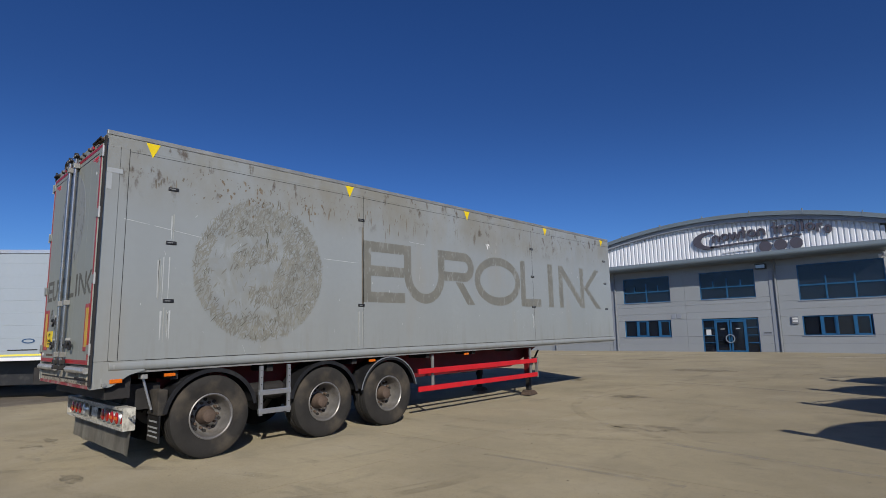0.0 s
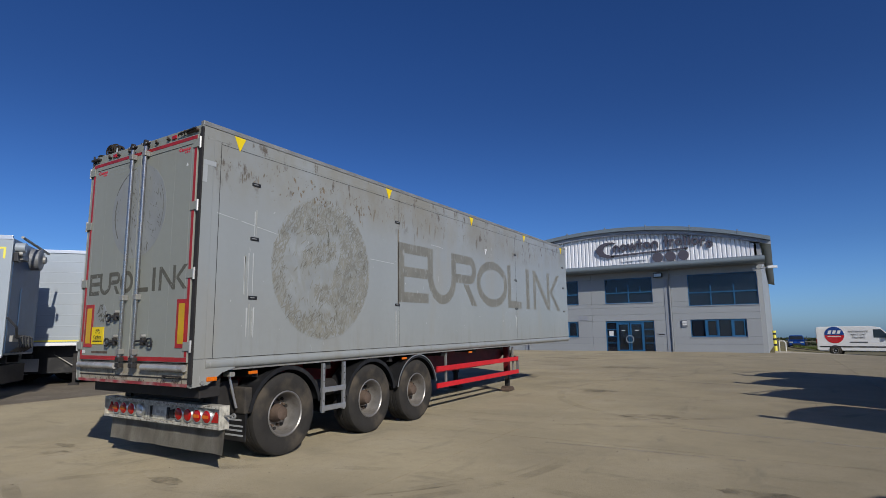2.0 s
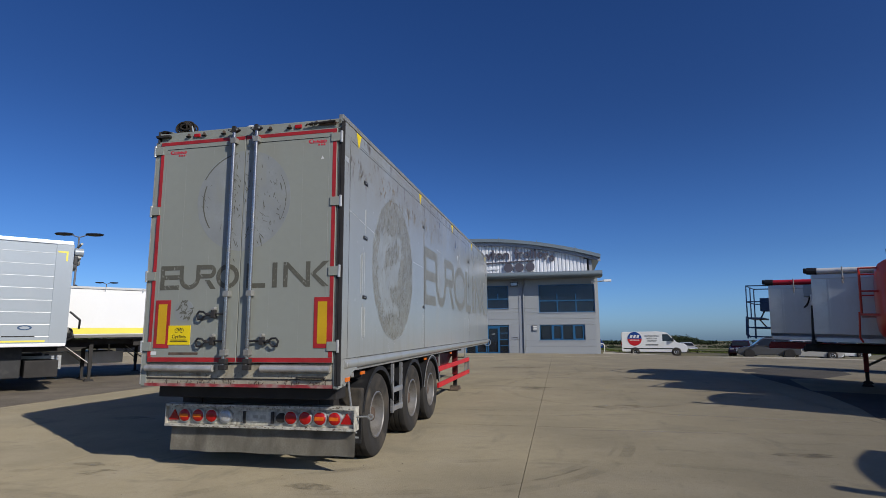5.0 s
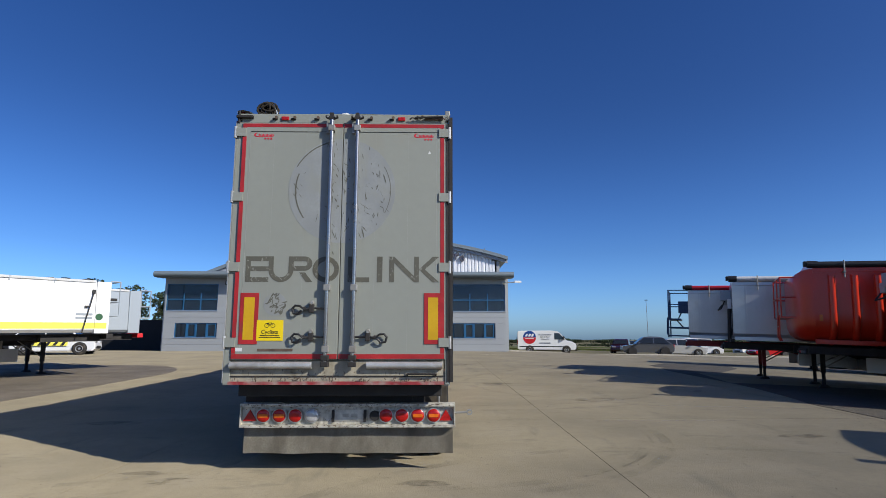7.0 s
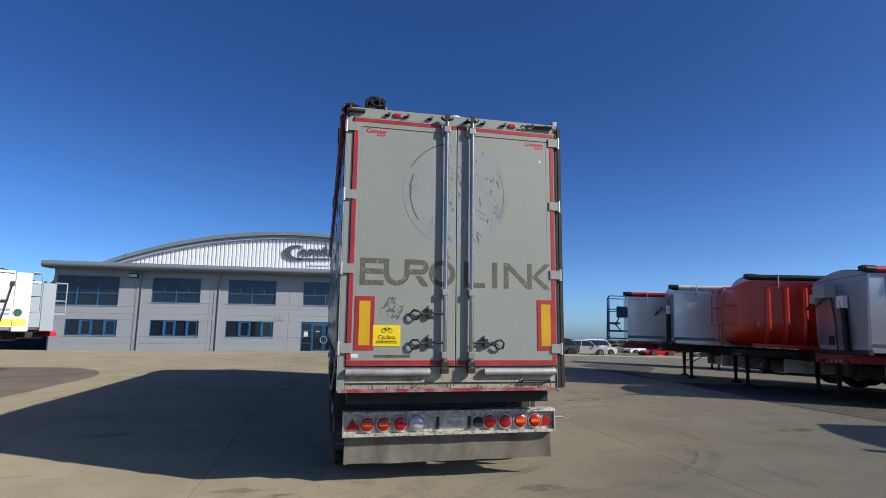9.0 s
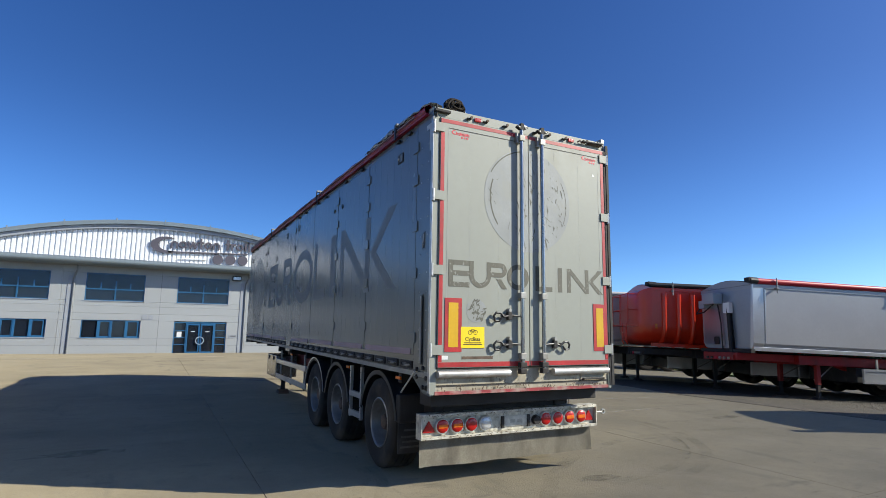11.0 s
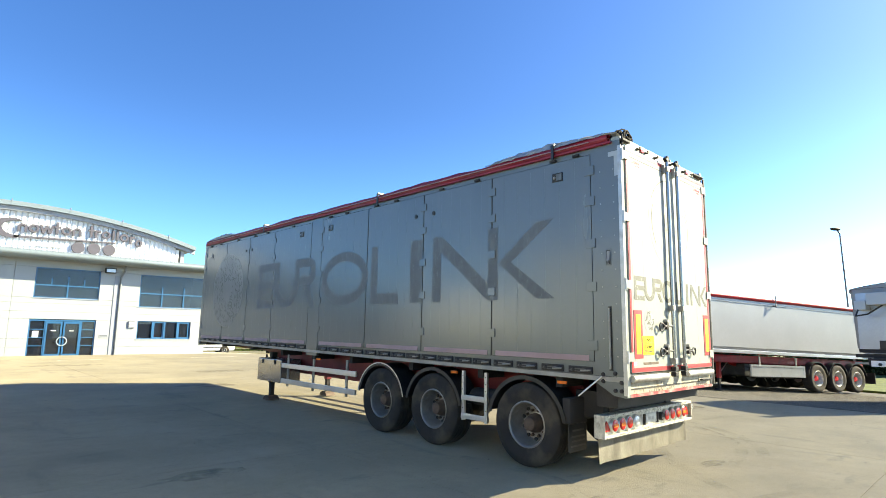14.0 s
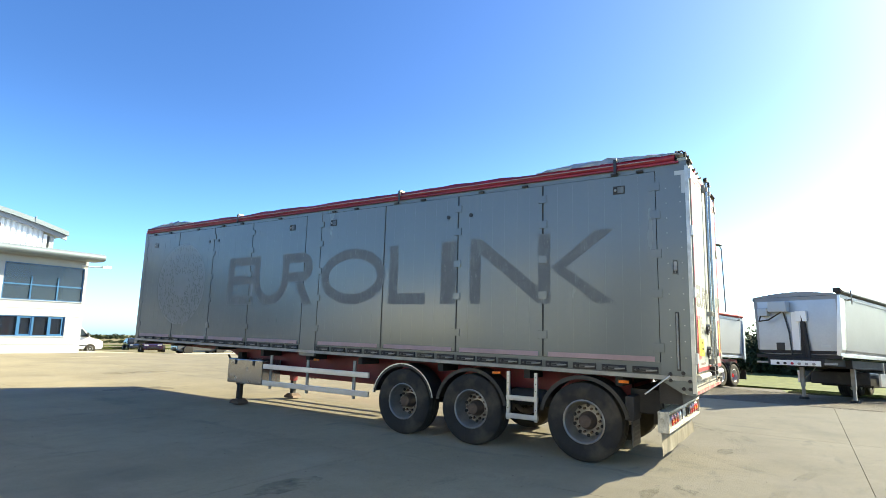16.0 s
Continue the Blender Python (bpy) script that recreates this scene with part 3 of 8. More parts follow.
M_TRACK = track_material("thin_rubber_mark", (0.07, 0.06, 0.045), 1.5, 0.44, 0.70, 0.2)
M_OIL = track_material("old_oil_stain", (0.06, 0.05, 0.04), 3.0, 0.40, 0.70, 0.5)
M_WORN = track_material("worn_pale_line", (0.52, 0.47, 0.37), 2.5, 0.38, 0.7, 0.36)


def ground_strip(name, line, width, material, label, category):
    bm = bmesh.new()
    rows = []
    for i, (x, y) in enumerate(line):
        a, c = line[max(0, i - 1)], line[min(len(line) - 1, i + 1)]
        dx, dy = c[0] - a[0], c[1] - a[1]
        n = math.hypot(dx, dy) or 1
        w = width / 2
        rows.append([bm.verts.new((x + k * w * dy / n, y - k * w * dx / n, gz(x, y) + 0.004)) for k in (-1, 1)])
    for p, q in zip(rows, rows[1:]):
        bm.faces.new((p[0], p[1], q[1], q[0]))
    bmesh.ops.recalc_face_normals(bm, faces=bm.faces[:])
    return solid(name, bm, material, label, category, "yard markings", kind="structure")


for cx, cy, r, a0, a1, w in ((-7.2, 4.9, 3.34, -95, -25, 0.17), (-7.2, 4.9, 3.63, -75, 0, 0.17), (-7.25, 5.0, 3.5, -60, 10, 0.05), (-11.6, 3.6, 1.9, -80, 10, 0.15), (-12.2, 3.4, 2.6, -60, 20, 0.14),
                             (-6.0, 14.0, 6.2, -120, -20, 0.2), (-6.0, 14.0, 6.9, -110, -15, 0.18), (-1.0, 13.0, 5.2, 150, 250, 0.2), (-4.0, -2.0, 5.5, 60, 150, 0.18), (-12.0, 22.0, 9.0, -70, 30, 0.22), (-10.5, -6.0, 7.0, 40, 110, 0.16)):
    ground_strip("tyre_track", arc(cx, cy, r, r, a0, a1, 28), w, M_TRACK, "thin dark curved tyre mark on the concrete", "tyre mark")
for x, y, rx, ry in ((-10.1, 1.85, 0.28, 0.16), (-9.0, 15.8, 0.9, 0.5), (-7.3, 1.75, 0.30, 0.12), (-10.5, 2.2, 0.35, 0.1), (-3.2, 8.8, 0.6, 0.3), (-5.3, 12.5, 0.5, 0.3), (-12.9, 5.6, 0.5, 0.2), (-1.4, 4.3, 0.4, 0.15), (-14.2, 1.8, 0.4, 0.2), (-6.4, 21.0, 1.2, 0.5), (-11.0, 27.0, 1.6, 0.5)):
    rr = random.Random(int(x * 10))
    bm = bmesh.new()
    bm.faces.new([bm.verts.new((x + rx * k * math.cos(a), y + ry * k * math.sin(a), gz(x, y) + 0.0045 + 0.0212 * ry * k * math.sin(a))) for a, k in ((2 * math.pi * i / 18, rr.uniform(0.7, 1.2)) for i in range(18))])
    solid("oil_stain", bm, M_OIL, "old dark oil stain on the concrete yard", "stain", "yard markings", kind="structure")
ground_strip("worn_line", [(-2.6, 7.82), (-1.9, 7.68), (-0.5, 7.45), (0.3, 7.36), (1.2, 7.2)], 0.16, M_WORN, "worn pale painted line beside the gravel", "marking")
ground_strip("worn_line", [(-4.2, 5.75), (-3.0, 5.8), (-1.6, 5.8)], 0.10, M_WORN, "worn pale painted line on the concrete", "marking")
ground_strip("worn_line", [(-6.0, 16.5), (-3.0, 15.6), (-0.5, 14.9)], 0.16, M_WORN, "worn pale painted line on the concrete", "marking")


def grit(name, n, spot, lo, hi, material, label):
    """Loose stones that nobody could count: squashed five-sided chips in one mesh."""
    r = random.Random(13)
    verts, faces = [], []
    for _ in range(n):
        x, y = spot(r)
        z, s, a = gz(x, y) + 0.006, r.uniform(lo, hi), r.uniform(0, 6.28)
        i = len(verts)
        verts += [(x + s * r.uniform(0.6, 1.2) * math.cos(a + 1.257 * k), y + s * r.uniform(0.6, 1.2) * math.sin(a + 1.257 * k), z) for k in range(5)] + [(x, y, z + s * r.uniform(0.4, 0.9))]
        faces += [(i + k, i + (k + 1) % 5, i + 5) for k in range(5)]
    me = bpy.data.meshes.new(name)
    me.from_pydata(verts, [], faces)
    me.materials.append(material)
    return tagged(new(name, me), label, "stones", kind="stuff")


M_STONE = surface("loose_stone", (0.20, 0.175, 0.135), 0.9, 0, 0.5, 9)
M_CHIP = surface("dark_grit", (0.09, 0.075, 0.06), 0.9, 0, 0.4, 9)
grit("loose_grit", 260, lambda r: (r.uniform(-17, 1.5), r.uniform(-3.5, 16)), 0.004, 0.013, M_CHIP, "dark grit scattered over the concrete")
grit("gravel_stones", 13000, lambda r: (r.uniform(1.35, 4.6), r.uniform(-5, 8.6)), 0.007, 0.018, M_STONE, "loose brownish gravel stones along the parking strip")
grit("gravel_stones", 16000, lambda r: (r.uniform(4.4, 12.0), r.uniform(-4, 7.5)), 0.012, 0.030, M_STONE, "coarse loose stones on the gravel under the parked tippers")
grit("gravel_spill", 500, lambda r: (1.4 - abs(r.gauss(0, 0.35)), r.uniform(-3, 10)), 0.006, 0.014, M_STONE, "gravel stones spilled onto the concrete")

# ---------------------------------------------------------------- office building
WALL_Y, BASE = 35.87, 0.60
office = thing("office_building", "two-storey silver-grey clad office with blue window frames and a curved roof", "building")
OPEN = []
for x0, x1, z0, z1 in [(-26.8, -23.08, 3.55, 5.5), (-21.05, -18.0, 3.82, 5.5), (-16.2, -13.03, 3.82, 5.5), (-11.16, -8.04, 3.82, 5.5), (-5.87, -1.97, 3.5, 5.5),
                       (-26.07, -23.0, 1.6, 2.65), (-21.0, -17.96, 1.58, 2.65), (-16.23, -13.1, 1.56, 2.65), (-5.85, -2.72, 1.55, 2.64), (-11.2, -8.05, 0.62, 2.6)]:
    OPEN.append((x0, x1, z0, z1))


def window(x0, x1, z0, z1, upper, wide):
    """A strip window: frame round the edge, mullions, a transom, and its panes."""
    w = part("window", box(x0, x1, WALL_Y + 0.02, WALL_Y + 0.10, z0, z0 + 0.05), M_BLUE_FRAME, office)
    fr = bmesh.new()
    box(x0, x1, WALL_Y + 0.02, WALL_Y + 0.10, z1 - 0.05, z1, 0, fr)
    box(x0, x0 + 0.05, WALL_Y + 0.02, WALL_Y + 0.10, z0 + 0.05, z1 - 0.05, 0, fr)
    box(x1 - 0.05, x1, WALL_Y + 0.02, WALL_Y + 0.10, z0 + 0.05, z1 - 0.05, 0, fr)
    part("frame", fr, M_BLUE_FRAME, w)
    part("sill", box(x0 - 0.05, x1 + 0.05, WALL_Y - 0.06, WALL_Y + 0.05, z0 - 0.04, z0 - 0.002), M_SOFFIT, w)
    width = x1 - x0
    if upper:
        zt = z0 + (z1 - z0) * 0.42
        bars = [0.333, 0.667] if wide else [0.25, 0.5, 0.75]
        tr = box(x0 + 0.05, x1 - 0.05, WALL_Y, WALL_Y + 0.07, zt - 0.035, zt + 0.035)
        part("transom", tr, M_BLUE_FRAME, w)
        for k in bars:
            full = wide or k == 0.5
            za, zb = (z0 + 0.05, zt - 0.036) if full else (0, 0)
            xm = x0 + width * k
            bm = box(xm - 0.03, xm + 0.03, WALL_Y, WALL_Y + 0.07, zt + 0.036, zt + (0.40 if wide or not full else 0.55) * (z1 - zt))
            if full:
                box(xm - 0.035, xm + 0.035, WALL_Y, WALL_Y + 0.07, za, zb, 0, bm)
            part("mullion", bm, M_BLUE_FRAME, w)
        cuts = [x0 + 0.05] + [x0 + width * k for k in bars if wide or k == 0.5] + [x1 - 0.05]
        for a, c in zip(cuts, cuts[1:]):
            part("pane", box(a, c, WALL_Y + 0.075, WALL_Y + 0.09, z0 + 0.05, z1 - 0.05), M_GLASS, w)
    else:
        for k in (0.28, 0.5, 0.75):
            xm = x0 + width * k
            part("mullion", box(xm - 0.05, xm + 0.05, WALL_Y, WALL_Y + 0.09, z0 + 0.05, z1 - 0.05), M_BLUE_FRAME, w)
        cuts = [x0 + 0.05] + [x0 + width * k for k in (0.28, 0.5, 0.75)] + [x1 - 0.05]
        for n, (a, c) in enumerate(zip(cuts, cuts[1:])):
            part("pane", box(a + 0.05, c - 0.05, WALL_Y + 0.075, WALL_Y + 0.09, z0 + 0.05, z1 - 0.05), M_GLASS, w)
            if n in (1, 3):
                fr = bmesh.new()
                for q in ((a + 0.05, a + 0.11, z0 + 0.05, z1 - 0.05), (c - 0.11, c - 0.05, z0 + 0.05, z1 - 0.05), (a + 0.11, c - 0.11, z0 + 0.05, z0 + 0.11), (a + 0.11, c - 0.11, z1 - 0.11, z1 - 0.05)):
                    box(q[0], q[1], WALL_Y + 0.03, WALL_Y + 0.072, q[2], q[3], 0, fr)
                part("casement", fr, M_BLUE_FRAME, w)


for n, o in enumerate(OPEN[:9]):
    window(*o, n < 5, n in (0, 4))

# entrance
dx0, dx1, dz0, dz1 = OPEN[9]
entry = part("entrance", box(dx0, dx1, WALL_Y + 0.02, WALL_Y + 0.12, dz1 - 0.07, dz1), M_BLUE_FRAME, office, "blue-framed double glass entrance doors")
for x in (dx0, -10.50, -8.78, dx1 - 0.06):
    part("frame", box(x, x + 0.06, WALL_Y + 0.02, WALL_Y + 0.12, dz0, dz1 - 0.07), M_BLUE_FRAME, entry)
for a, c in ((-10.44, -9.66), (-9.60, -8.78)):
    leaf = bmesh.new()
    for q in ((a, a + 0.08, dz0, dz1 - 0.09), (c - 0.08, c, dz0, dz1 - 0.09), (a + 0.08, c - 0.08, dz0, dz0 + 0.1), (a + 0.08, c - 0.08, dz1 - 0.2, dz1 - 0.09)):
        box(q[0], q[1], WALL_Y, WALL_Y + 0.06, q[2], q[3], 0, leaf)
    part("door_leaf", leaf, M_BLUE_FRAME, entry)
    part("pane", box(a + 0.08, c - 0.08, WALL_Y + 0.05, WALL_Y + 0.065, dz0 + 0.1, dz1 - 0.2), M_GLASS, entry)
    part("notice", box((a + c) / 2 - 0.12, (a + c) / 2 + 0.12, WALL_Y + 0.04, WALL_Y + 0.049, 1.98, 2.02), M_WHITE_STK, entry)
for a, c in ((dx0 + 0.06, -10.50), (-8.72, dx1 - 0.06)):
    part("pane", box(a, c, WALL_Y + 0.07, WALL_Y + 0.085, dz0, dz1 - 0.07), M_GLASS, entry)
    for z in (1.15, 1.6, 2.05):
        part("transom", box(a, c, WALL_Y + 0.02, WALL_Y + 0.069, z, z + 0.04), M_BLUE_FRAME, entry)
ring = arc(-9.63, 1.42, 0.26, 0.26, 0, 360, 28)
part("ring_handle", band(ring, arc(-9.63, 1.42, 0.21, 0.21, 0, 360, 28), "y", WALL_Y - 0.06, WALL_Y - 0.02), M_ALU, entry, "round silver ring handle")
part("notice", box(-11.0, -10.72, WALL_Y + 0.05, WALL_Y + 0.066, 1.62, 1.98), M_WHITE_STK, entry)

# room behind the glass, coloured near-black to stand for the lack of light
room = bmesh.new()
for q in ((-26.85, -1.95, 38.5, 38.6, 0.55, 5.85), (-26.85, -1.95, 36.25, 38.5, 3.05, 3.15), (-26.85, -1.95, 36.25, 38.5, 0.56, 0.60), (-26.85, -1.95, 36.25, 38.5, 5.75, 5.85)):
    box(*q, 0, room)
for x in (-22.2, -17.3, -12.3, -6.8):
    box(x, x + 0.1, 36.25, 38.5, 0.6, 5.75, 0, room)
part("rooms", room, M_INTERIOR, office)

# flat cladding panels round the openings
xs = sorted({-26.9, -1.93, -22.1, -17.4, -12.1, -6.9} | {o[0] for o in OPEN} | {o[1] for o in OPEN})
xs = [xs[0]] + [b for a, b in zip(xs, xs[1:]) if b - a > 0.13]
xs[-1] = -1.93


def free_spans(xa, xb, z0, z1):
    """What is left of a course of wall once the openings are taken out."""
    spans = [(xa, xb)]
    for o in OPEN:
        if o[2] < (z0 + z1) / 2 < o[3]:
            spans = [s for a, b in spans for s in ((a, min(b, o[0])), (max(a, o[1]), b)) if s[1] - s[0] > 0.02]
    return spans


courses = [(0.60, 1.10), (1.10, 1.56), (1.56, 2.64), (2.64, 3.05), (3.05, 3.51), (3.51, 3.81), (3.81, 5.5), (5.5, 5.93)]
marks = [-26.9, -22.1, -17.4, -12.1, -6.9, -1.93]
for z0, z1 in courses:
    for a, b in zip(marks, marks[1:]):
        for s0, s1 in free_spans(a, b, z0, z1):
            part("cladding_panel", box(s0 + 0.006, s1 - 0.006, WALL_Y - 0.02, WALL_Y + 0.25, z0 + 0.004, z1 - 0.004), M_CLAD, office)
part("side_wall", box(-1.95, -1.7, WALL_Y + 0.26, 41.2, BASE, 5.95), M_CLAD, office)
part("side_wall", box(-1.95, -1.7, 41.21, 78, BASE, 8.0), M_CLAD, office)
part("side_wall", box(-27.1, -26.9, WALL_Y + 0.26, 41.2, BASE, 5.95), M_CLAD, office)
part("side_wall", box(-27.1, -26.9, 41.21, 78, BASE, 6.2), M_CLAD, office)
part("rear_wall", box(-26.9, -1.95, 77.8, 78, BASE, 8.0), M_CLAD, office)
part("plinth", box(-26.92, -1.9, WALL_Y - 0.03, WALL_Y + 0.2, 0.3, 0.60), M_DARK, office)
part("flat_roof", box(-27.0, -1.7, 35.3, 41.2, 6.0, 6.15), M_SOFFIT, office)
fa = arc(34.9, 6.11, 0.30, 0.22, 90, 270, 10)
part("fascia", prism(fa + [(35.3, 5.89), (35.3, 6.33)], "x", -27.3, -1.45), M_FASCIA, office, "rounded grey-green eaves fascia", smooth=True)
part("soffit", box(-27.2, -1.5, 34.9, WALL_Y - 0.03, 5.90, 5.94), M_SOFFIT, office)


def roof_z(x):
    return 10.0 - (36 - math.sqrt(36 * 36 - (x + 11.8) ** 2))


top = [(x, roof_z(x)) for x in np.linspace(-27.4, -1.05, 40)]
part("curved_roof", band(top, [(x, z - 0.28) for x, z in top], "y", 40.72, 79), M_FASCIA, office, "shallow curved grey-green metal roof", smooth=True)
part("roof_soffit", band([(x, z - 0.29) for x, z in top], [(x, z - 0.55) for x, z in top], "y", 40.95, 41.15), M_SOFFIT, office)
for x in np.linspace(-24.5, -3.0, 8):
    part("roof_seam", box(x - 0.03, x + 0.03, 40.70, 40.9, roof_z(x) - 0.28, roof_z(x) + 0.12), M_FASCIA, office)
# profiled gable sheets, rib by rib
x = -26.0
bm = bmesh.new()
while x < -2.3:
    z1 = min(roof_z(x), roof_z(x + 0.3)) - 0.45
    if z1 > 6.3:
        prism([(x, 41.3), (x + 0.06, 41.22), (x + 0.22, 41.22), (x + 0.28, 41.3), (x + 0.3, 41.3), (x + 0.3, 41.4), (x, 41.4)], "z", 6.1, z1, bm)
    x += 0.3
part("gable_cladding", bm, M_CORR, office, "white vertically profiled gable sheeting")
part("gable_end", box(-2.3, -2.1, 41.2, 77.8, 6.1, 8.05), M_CORR, office)
for x in (-21.68, -16.79, -6.97):
    bm = bent([(x + 0.12, WALL_Y - 0.3, 5.9), (x + 0.12, WALL_Y - 0.3, 5.6), (x, WALL_Y - 0.08, 5.25), (x, WALL_Y - 0.08, 0.62)], 0.055, 10)
    pipe = part("rainwater_pipe", bm, M_PIPE, office, smooth=True)
    part("pipe_box", box(x - 0.32, x - 0.10, WALL_Y - 0.05, WALL_Y - 0.022, 0.62, 5.3), M_SOFFIT, pipe)
    for z in (1.0, 2.2, 3.4, 4.6):
        part("bracket", box(x - 0.08, x + 0.08, WALL_Y - 0.06, WALL_Y - 0.022, z, z + 0.05), M_PIPE, pipe)
for x in (-22.2, -7.6):
    lamp = thing("flood_light", "black flood lamp fixed under the eaves", "lamp", group="flood lights")
    part("housing", box(x - 0.28, x + 0.28, WALL_Y - 0.33, WALL_Y - 0.08, 5.42, 5.72, 0.02), M_BLACK, lamp)
    part("lens", box(x - 0.23, x + 0.23, WALL_Y - 0.345, WALL_Y - 0.332, 5.46, 5.66), M_LENS_W, lamp)
    part("arm", box(x - 0.04, x + 0.04, WALL_Y - 0.08, WALL_Y - 0.022, 5.5, 5.62), M_BLACK, lamp)
cctv = thing("security_camera", "white security camera on an arm at the eaves corner", "camera")
part("arm", rod((-2.1, 35.8, 5.6), (-1.2, 35.2, 5.62), 0.04), M_WHITE, cctv)
part("housing", box(-1.35, -0.85, 35.1, 35.25, 5.55, 5.70, 0.02), M_WHITE, cctv)
part("bracket", box(-2.15, -2.0, WALL_Y - 0.06, WALL_Y - 0.022, 5.5, 5.7), M_WHITE, cctv)
for x in (-12.9, -12.55):
    part("vent", box(x - 0.13, x + 0.13, WALL_Y - 0.045, WALL_Y - 0.022, 2.72, 3.0), M_SOFFIT, office)
plaque = solid("name_plaque", box(-7.85, -7.35, WALL_Y - 0.04, WALL_Y - 0.022, 1.62, 1.82), M_SOFFIT, "small grey plaque beside the entrance", "sign")
part("writing", box(-7.8, -7.42, WALL_Y - 0.046, WALL_Y - 0.041, 1.70, 1.75), M_INK, plaque)
mb = solid("notice_box", box(-6.35, -6.02, WALL_Y - 0.10, WALL_Y - 0.022, 2.2, 2.62, 0.01), M_PIPE, "grey notice box beside a ground-floor window", "box")
for z in (2.3, 2.45):
    part("label", box(-6.31, -6.06, WALL_Y - 0.106, WALL_Y - 0.101, z, z + 0.1), M_WHITE_STK, mb)

# the sign: a crescent, a row of plain shapes, a stroke and three discs
sign = thing("building_sign", "raised dark violet-grey sign on the white gable", "sign")
SY0, SY1 = 41.05, 41.20
c1 = arc(-12.0, 8.35, 1.05, 0.62, 75, 285, 20)
c2 = arc(-11.72, 8.38, 0.82, 0.47, 75, 285, 20)
part("crescent", band(c1, c2, "y", SY0, SY1), M_SIGN, sign)


def base_z(x):
    return 8.16 + 0.13 * math.sin((x + 11.9) / 3.4) - max(0, x + 6.4) ** 2 * 0.14


def shape_at(kind, x, w, h, tall=0.0):
    z = base_z(x + w / 2)
    t = 0.13
    bm = bmesh.new()
    if kind == "ring":
        band(arc(x + w / 2, z + h / 2, w / 2, h / 2, 0, 360, 18), arc(x + w / 2, z + h / 2, w / 2 - t, h / 2 - t * 0.85, 0, 360, 18), "y", SY0, SY1, bm)
    if kind == "arch":
        band(arc(x + w / 2, z + h - w / 2, w / 2, w / 2, 0, 180, 10), arc(x + w / 2, z + h - w / 2, w / 2 - t, w / 2 - t, 0, 180, 10), "y", SY0, SY1, bm)
        for q in (x, x + w - t):
            box(q, q + t, SY0, SY1, z, z + h - w / 2, 0, bm)
    if kind == "bar":
        box(x + w / 2 - t / 2, x + w / 2 + t / 2, SY0, SY1, z, z + h + tall, 0, bm)
    if kind == "cross":
        box(x + w / 2 - t / 2, x + w / 2 + t / 2, SY0, SY1, z, z + h + tall, 0, bm)
        box(x, x + w / 2 - t / 2, SY0, SY1, z + h - 0.12, z + h, 0, bm)
        box(x + w / 2 + t / 2, x + w, SY0, SY1, z + h - 0.12, z + h, 0, bm)
    if kind == "zigzag":
        for i in range(4):
            a, c = x + w * i / 4, x + w * (i + 1) / 4
            za, zb = (z + h, z) if i % 2 == 0 else (z, z + h)
            prism([(a - 0.06, za), (a + 0.07, za), (c + 0.07, zb), (c - 0.06, zb)], "y", SY0 + 0.002 * i, SY1, bm)
    if kind == "hook":
        box(x, x + t, SY0, SY1, z, z + h, 0, bm)
        box(x + t, x + w, SY0, SY1, z + h - 0.14, z + h, 0, bm)
    part("raised_shape", bm, M_SIGN, sign)


x = -11.75
for kind, w, tall in (("arch", 0.5, 0), ("ring", 0.56, 0), ("zigzag", 0.66, 0), ("cross", 0.34, 0.26), ("ring", 0.56, 0), ("arch", 0.5, 0), (None, 0.28, 0),
                      ("cross", 0.34, 0.26), ("hook", 0.34, 0), ("ring", 0.54, 0), ("bar", 0.2, 0.12), ("bar", 0.2, 0.3), ("ring", 0.54, 0), ("hook", 0.34, 0), ("ring", 0.42, 0)):
    if kind:
        shape_at(kind, x, w, 0.52, tall)
    x += w + 0.055
part("stroke", prism([(-11.9, 7.78), (-6.3, 8.02), (-6.3, 8.1), (-11.9, 7.9)], "y", SY0, SY1), M_SIGN, sign)
for x in (-8.45, -7.55, -6.65):
    part("disc", turned([(SY0, 0.37), (SY1, 0.37)], 28, None, (x, 0, 7.52 + 0.02 * (x + 7.55)), "y"), M_SIGN, sign)
part("pale_swoosh", prism([(-11.2, 7.35), (-10.6, 7.5), (-9.6, 7.52), (-9.2, 7.4)], "y", 41.12, 41.2), M_CORR, sign)

# ---------------------------------------------------------------- the moving-floor trailer
TR = Matrix.Translation((-8.275, 1.805, gz(-8.3, 1.805) + 0.02)) @ pose(0, 0, 0, math.degrees(math.atan(0.0212)))
trailer = thing("moving_floor_trailer", "weathered grey moving-floor semi-trailer standing on its landing legs", "trailer", TR)
W, L, TOP, LOW = 1.275, 13.6, 4.20, 1.22

tyre_me = finish(turned([(-0.19, 0.30), (-0.19, 0.42), (-0.185, 0.49), (-0.16, 0.525), (-0.13, 0.535), (-0.085, 0.535), (-0.08, 0.52), (-0.07, 0.535), (-0.01, 0.535), (0, 0.52), (0.01, 0.535), (0.07, 0.535),
                        (0.08, 0.52), (0.085, 0.535), (0.13, 0.535), (0.16, 0.525), (0.185, 0.49), (0.19, 0.42), (0.175, 0.36), (0.17, 0.30)], 56, caps=False), "tyre")
rim_me = finish(turned([(-0.15, 0.2), (-0.15, 0.298), (0.172, 0.298), (0.178, 0.285), (0.165, 0.272), (0.06, 0.255), (-0.02, 0.235), (-0.05, 0.215), (-0.055, 0.13), (-0.04, 0.10)], 44, caps=False), "rim")
hub_me = finish(turned([(-0.06, 0.125), (0.02, 0.12), (0.05, 0.105), (0.07, 0.10), (0.115, 0.085), (0.125, 0.06), (0.125, 0.02)], 24), "hub")
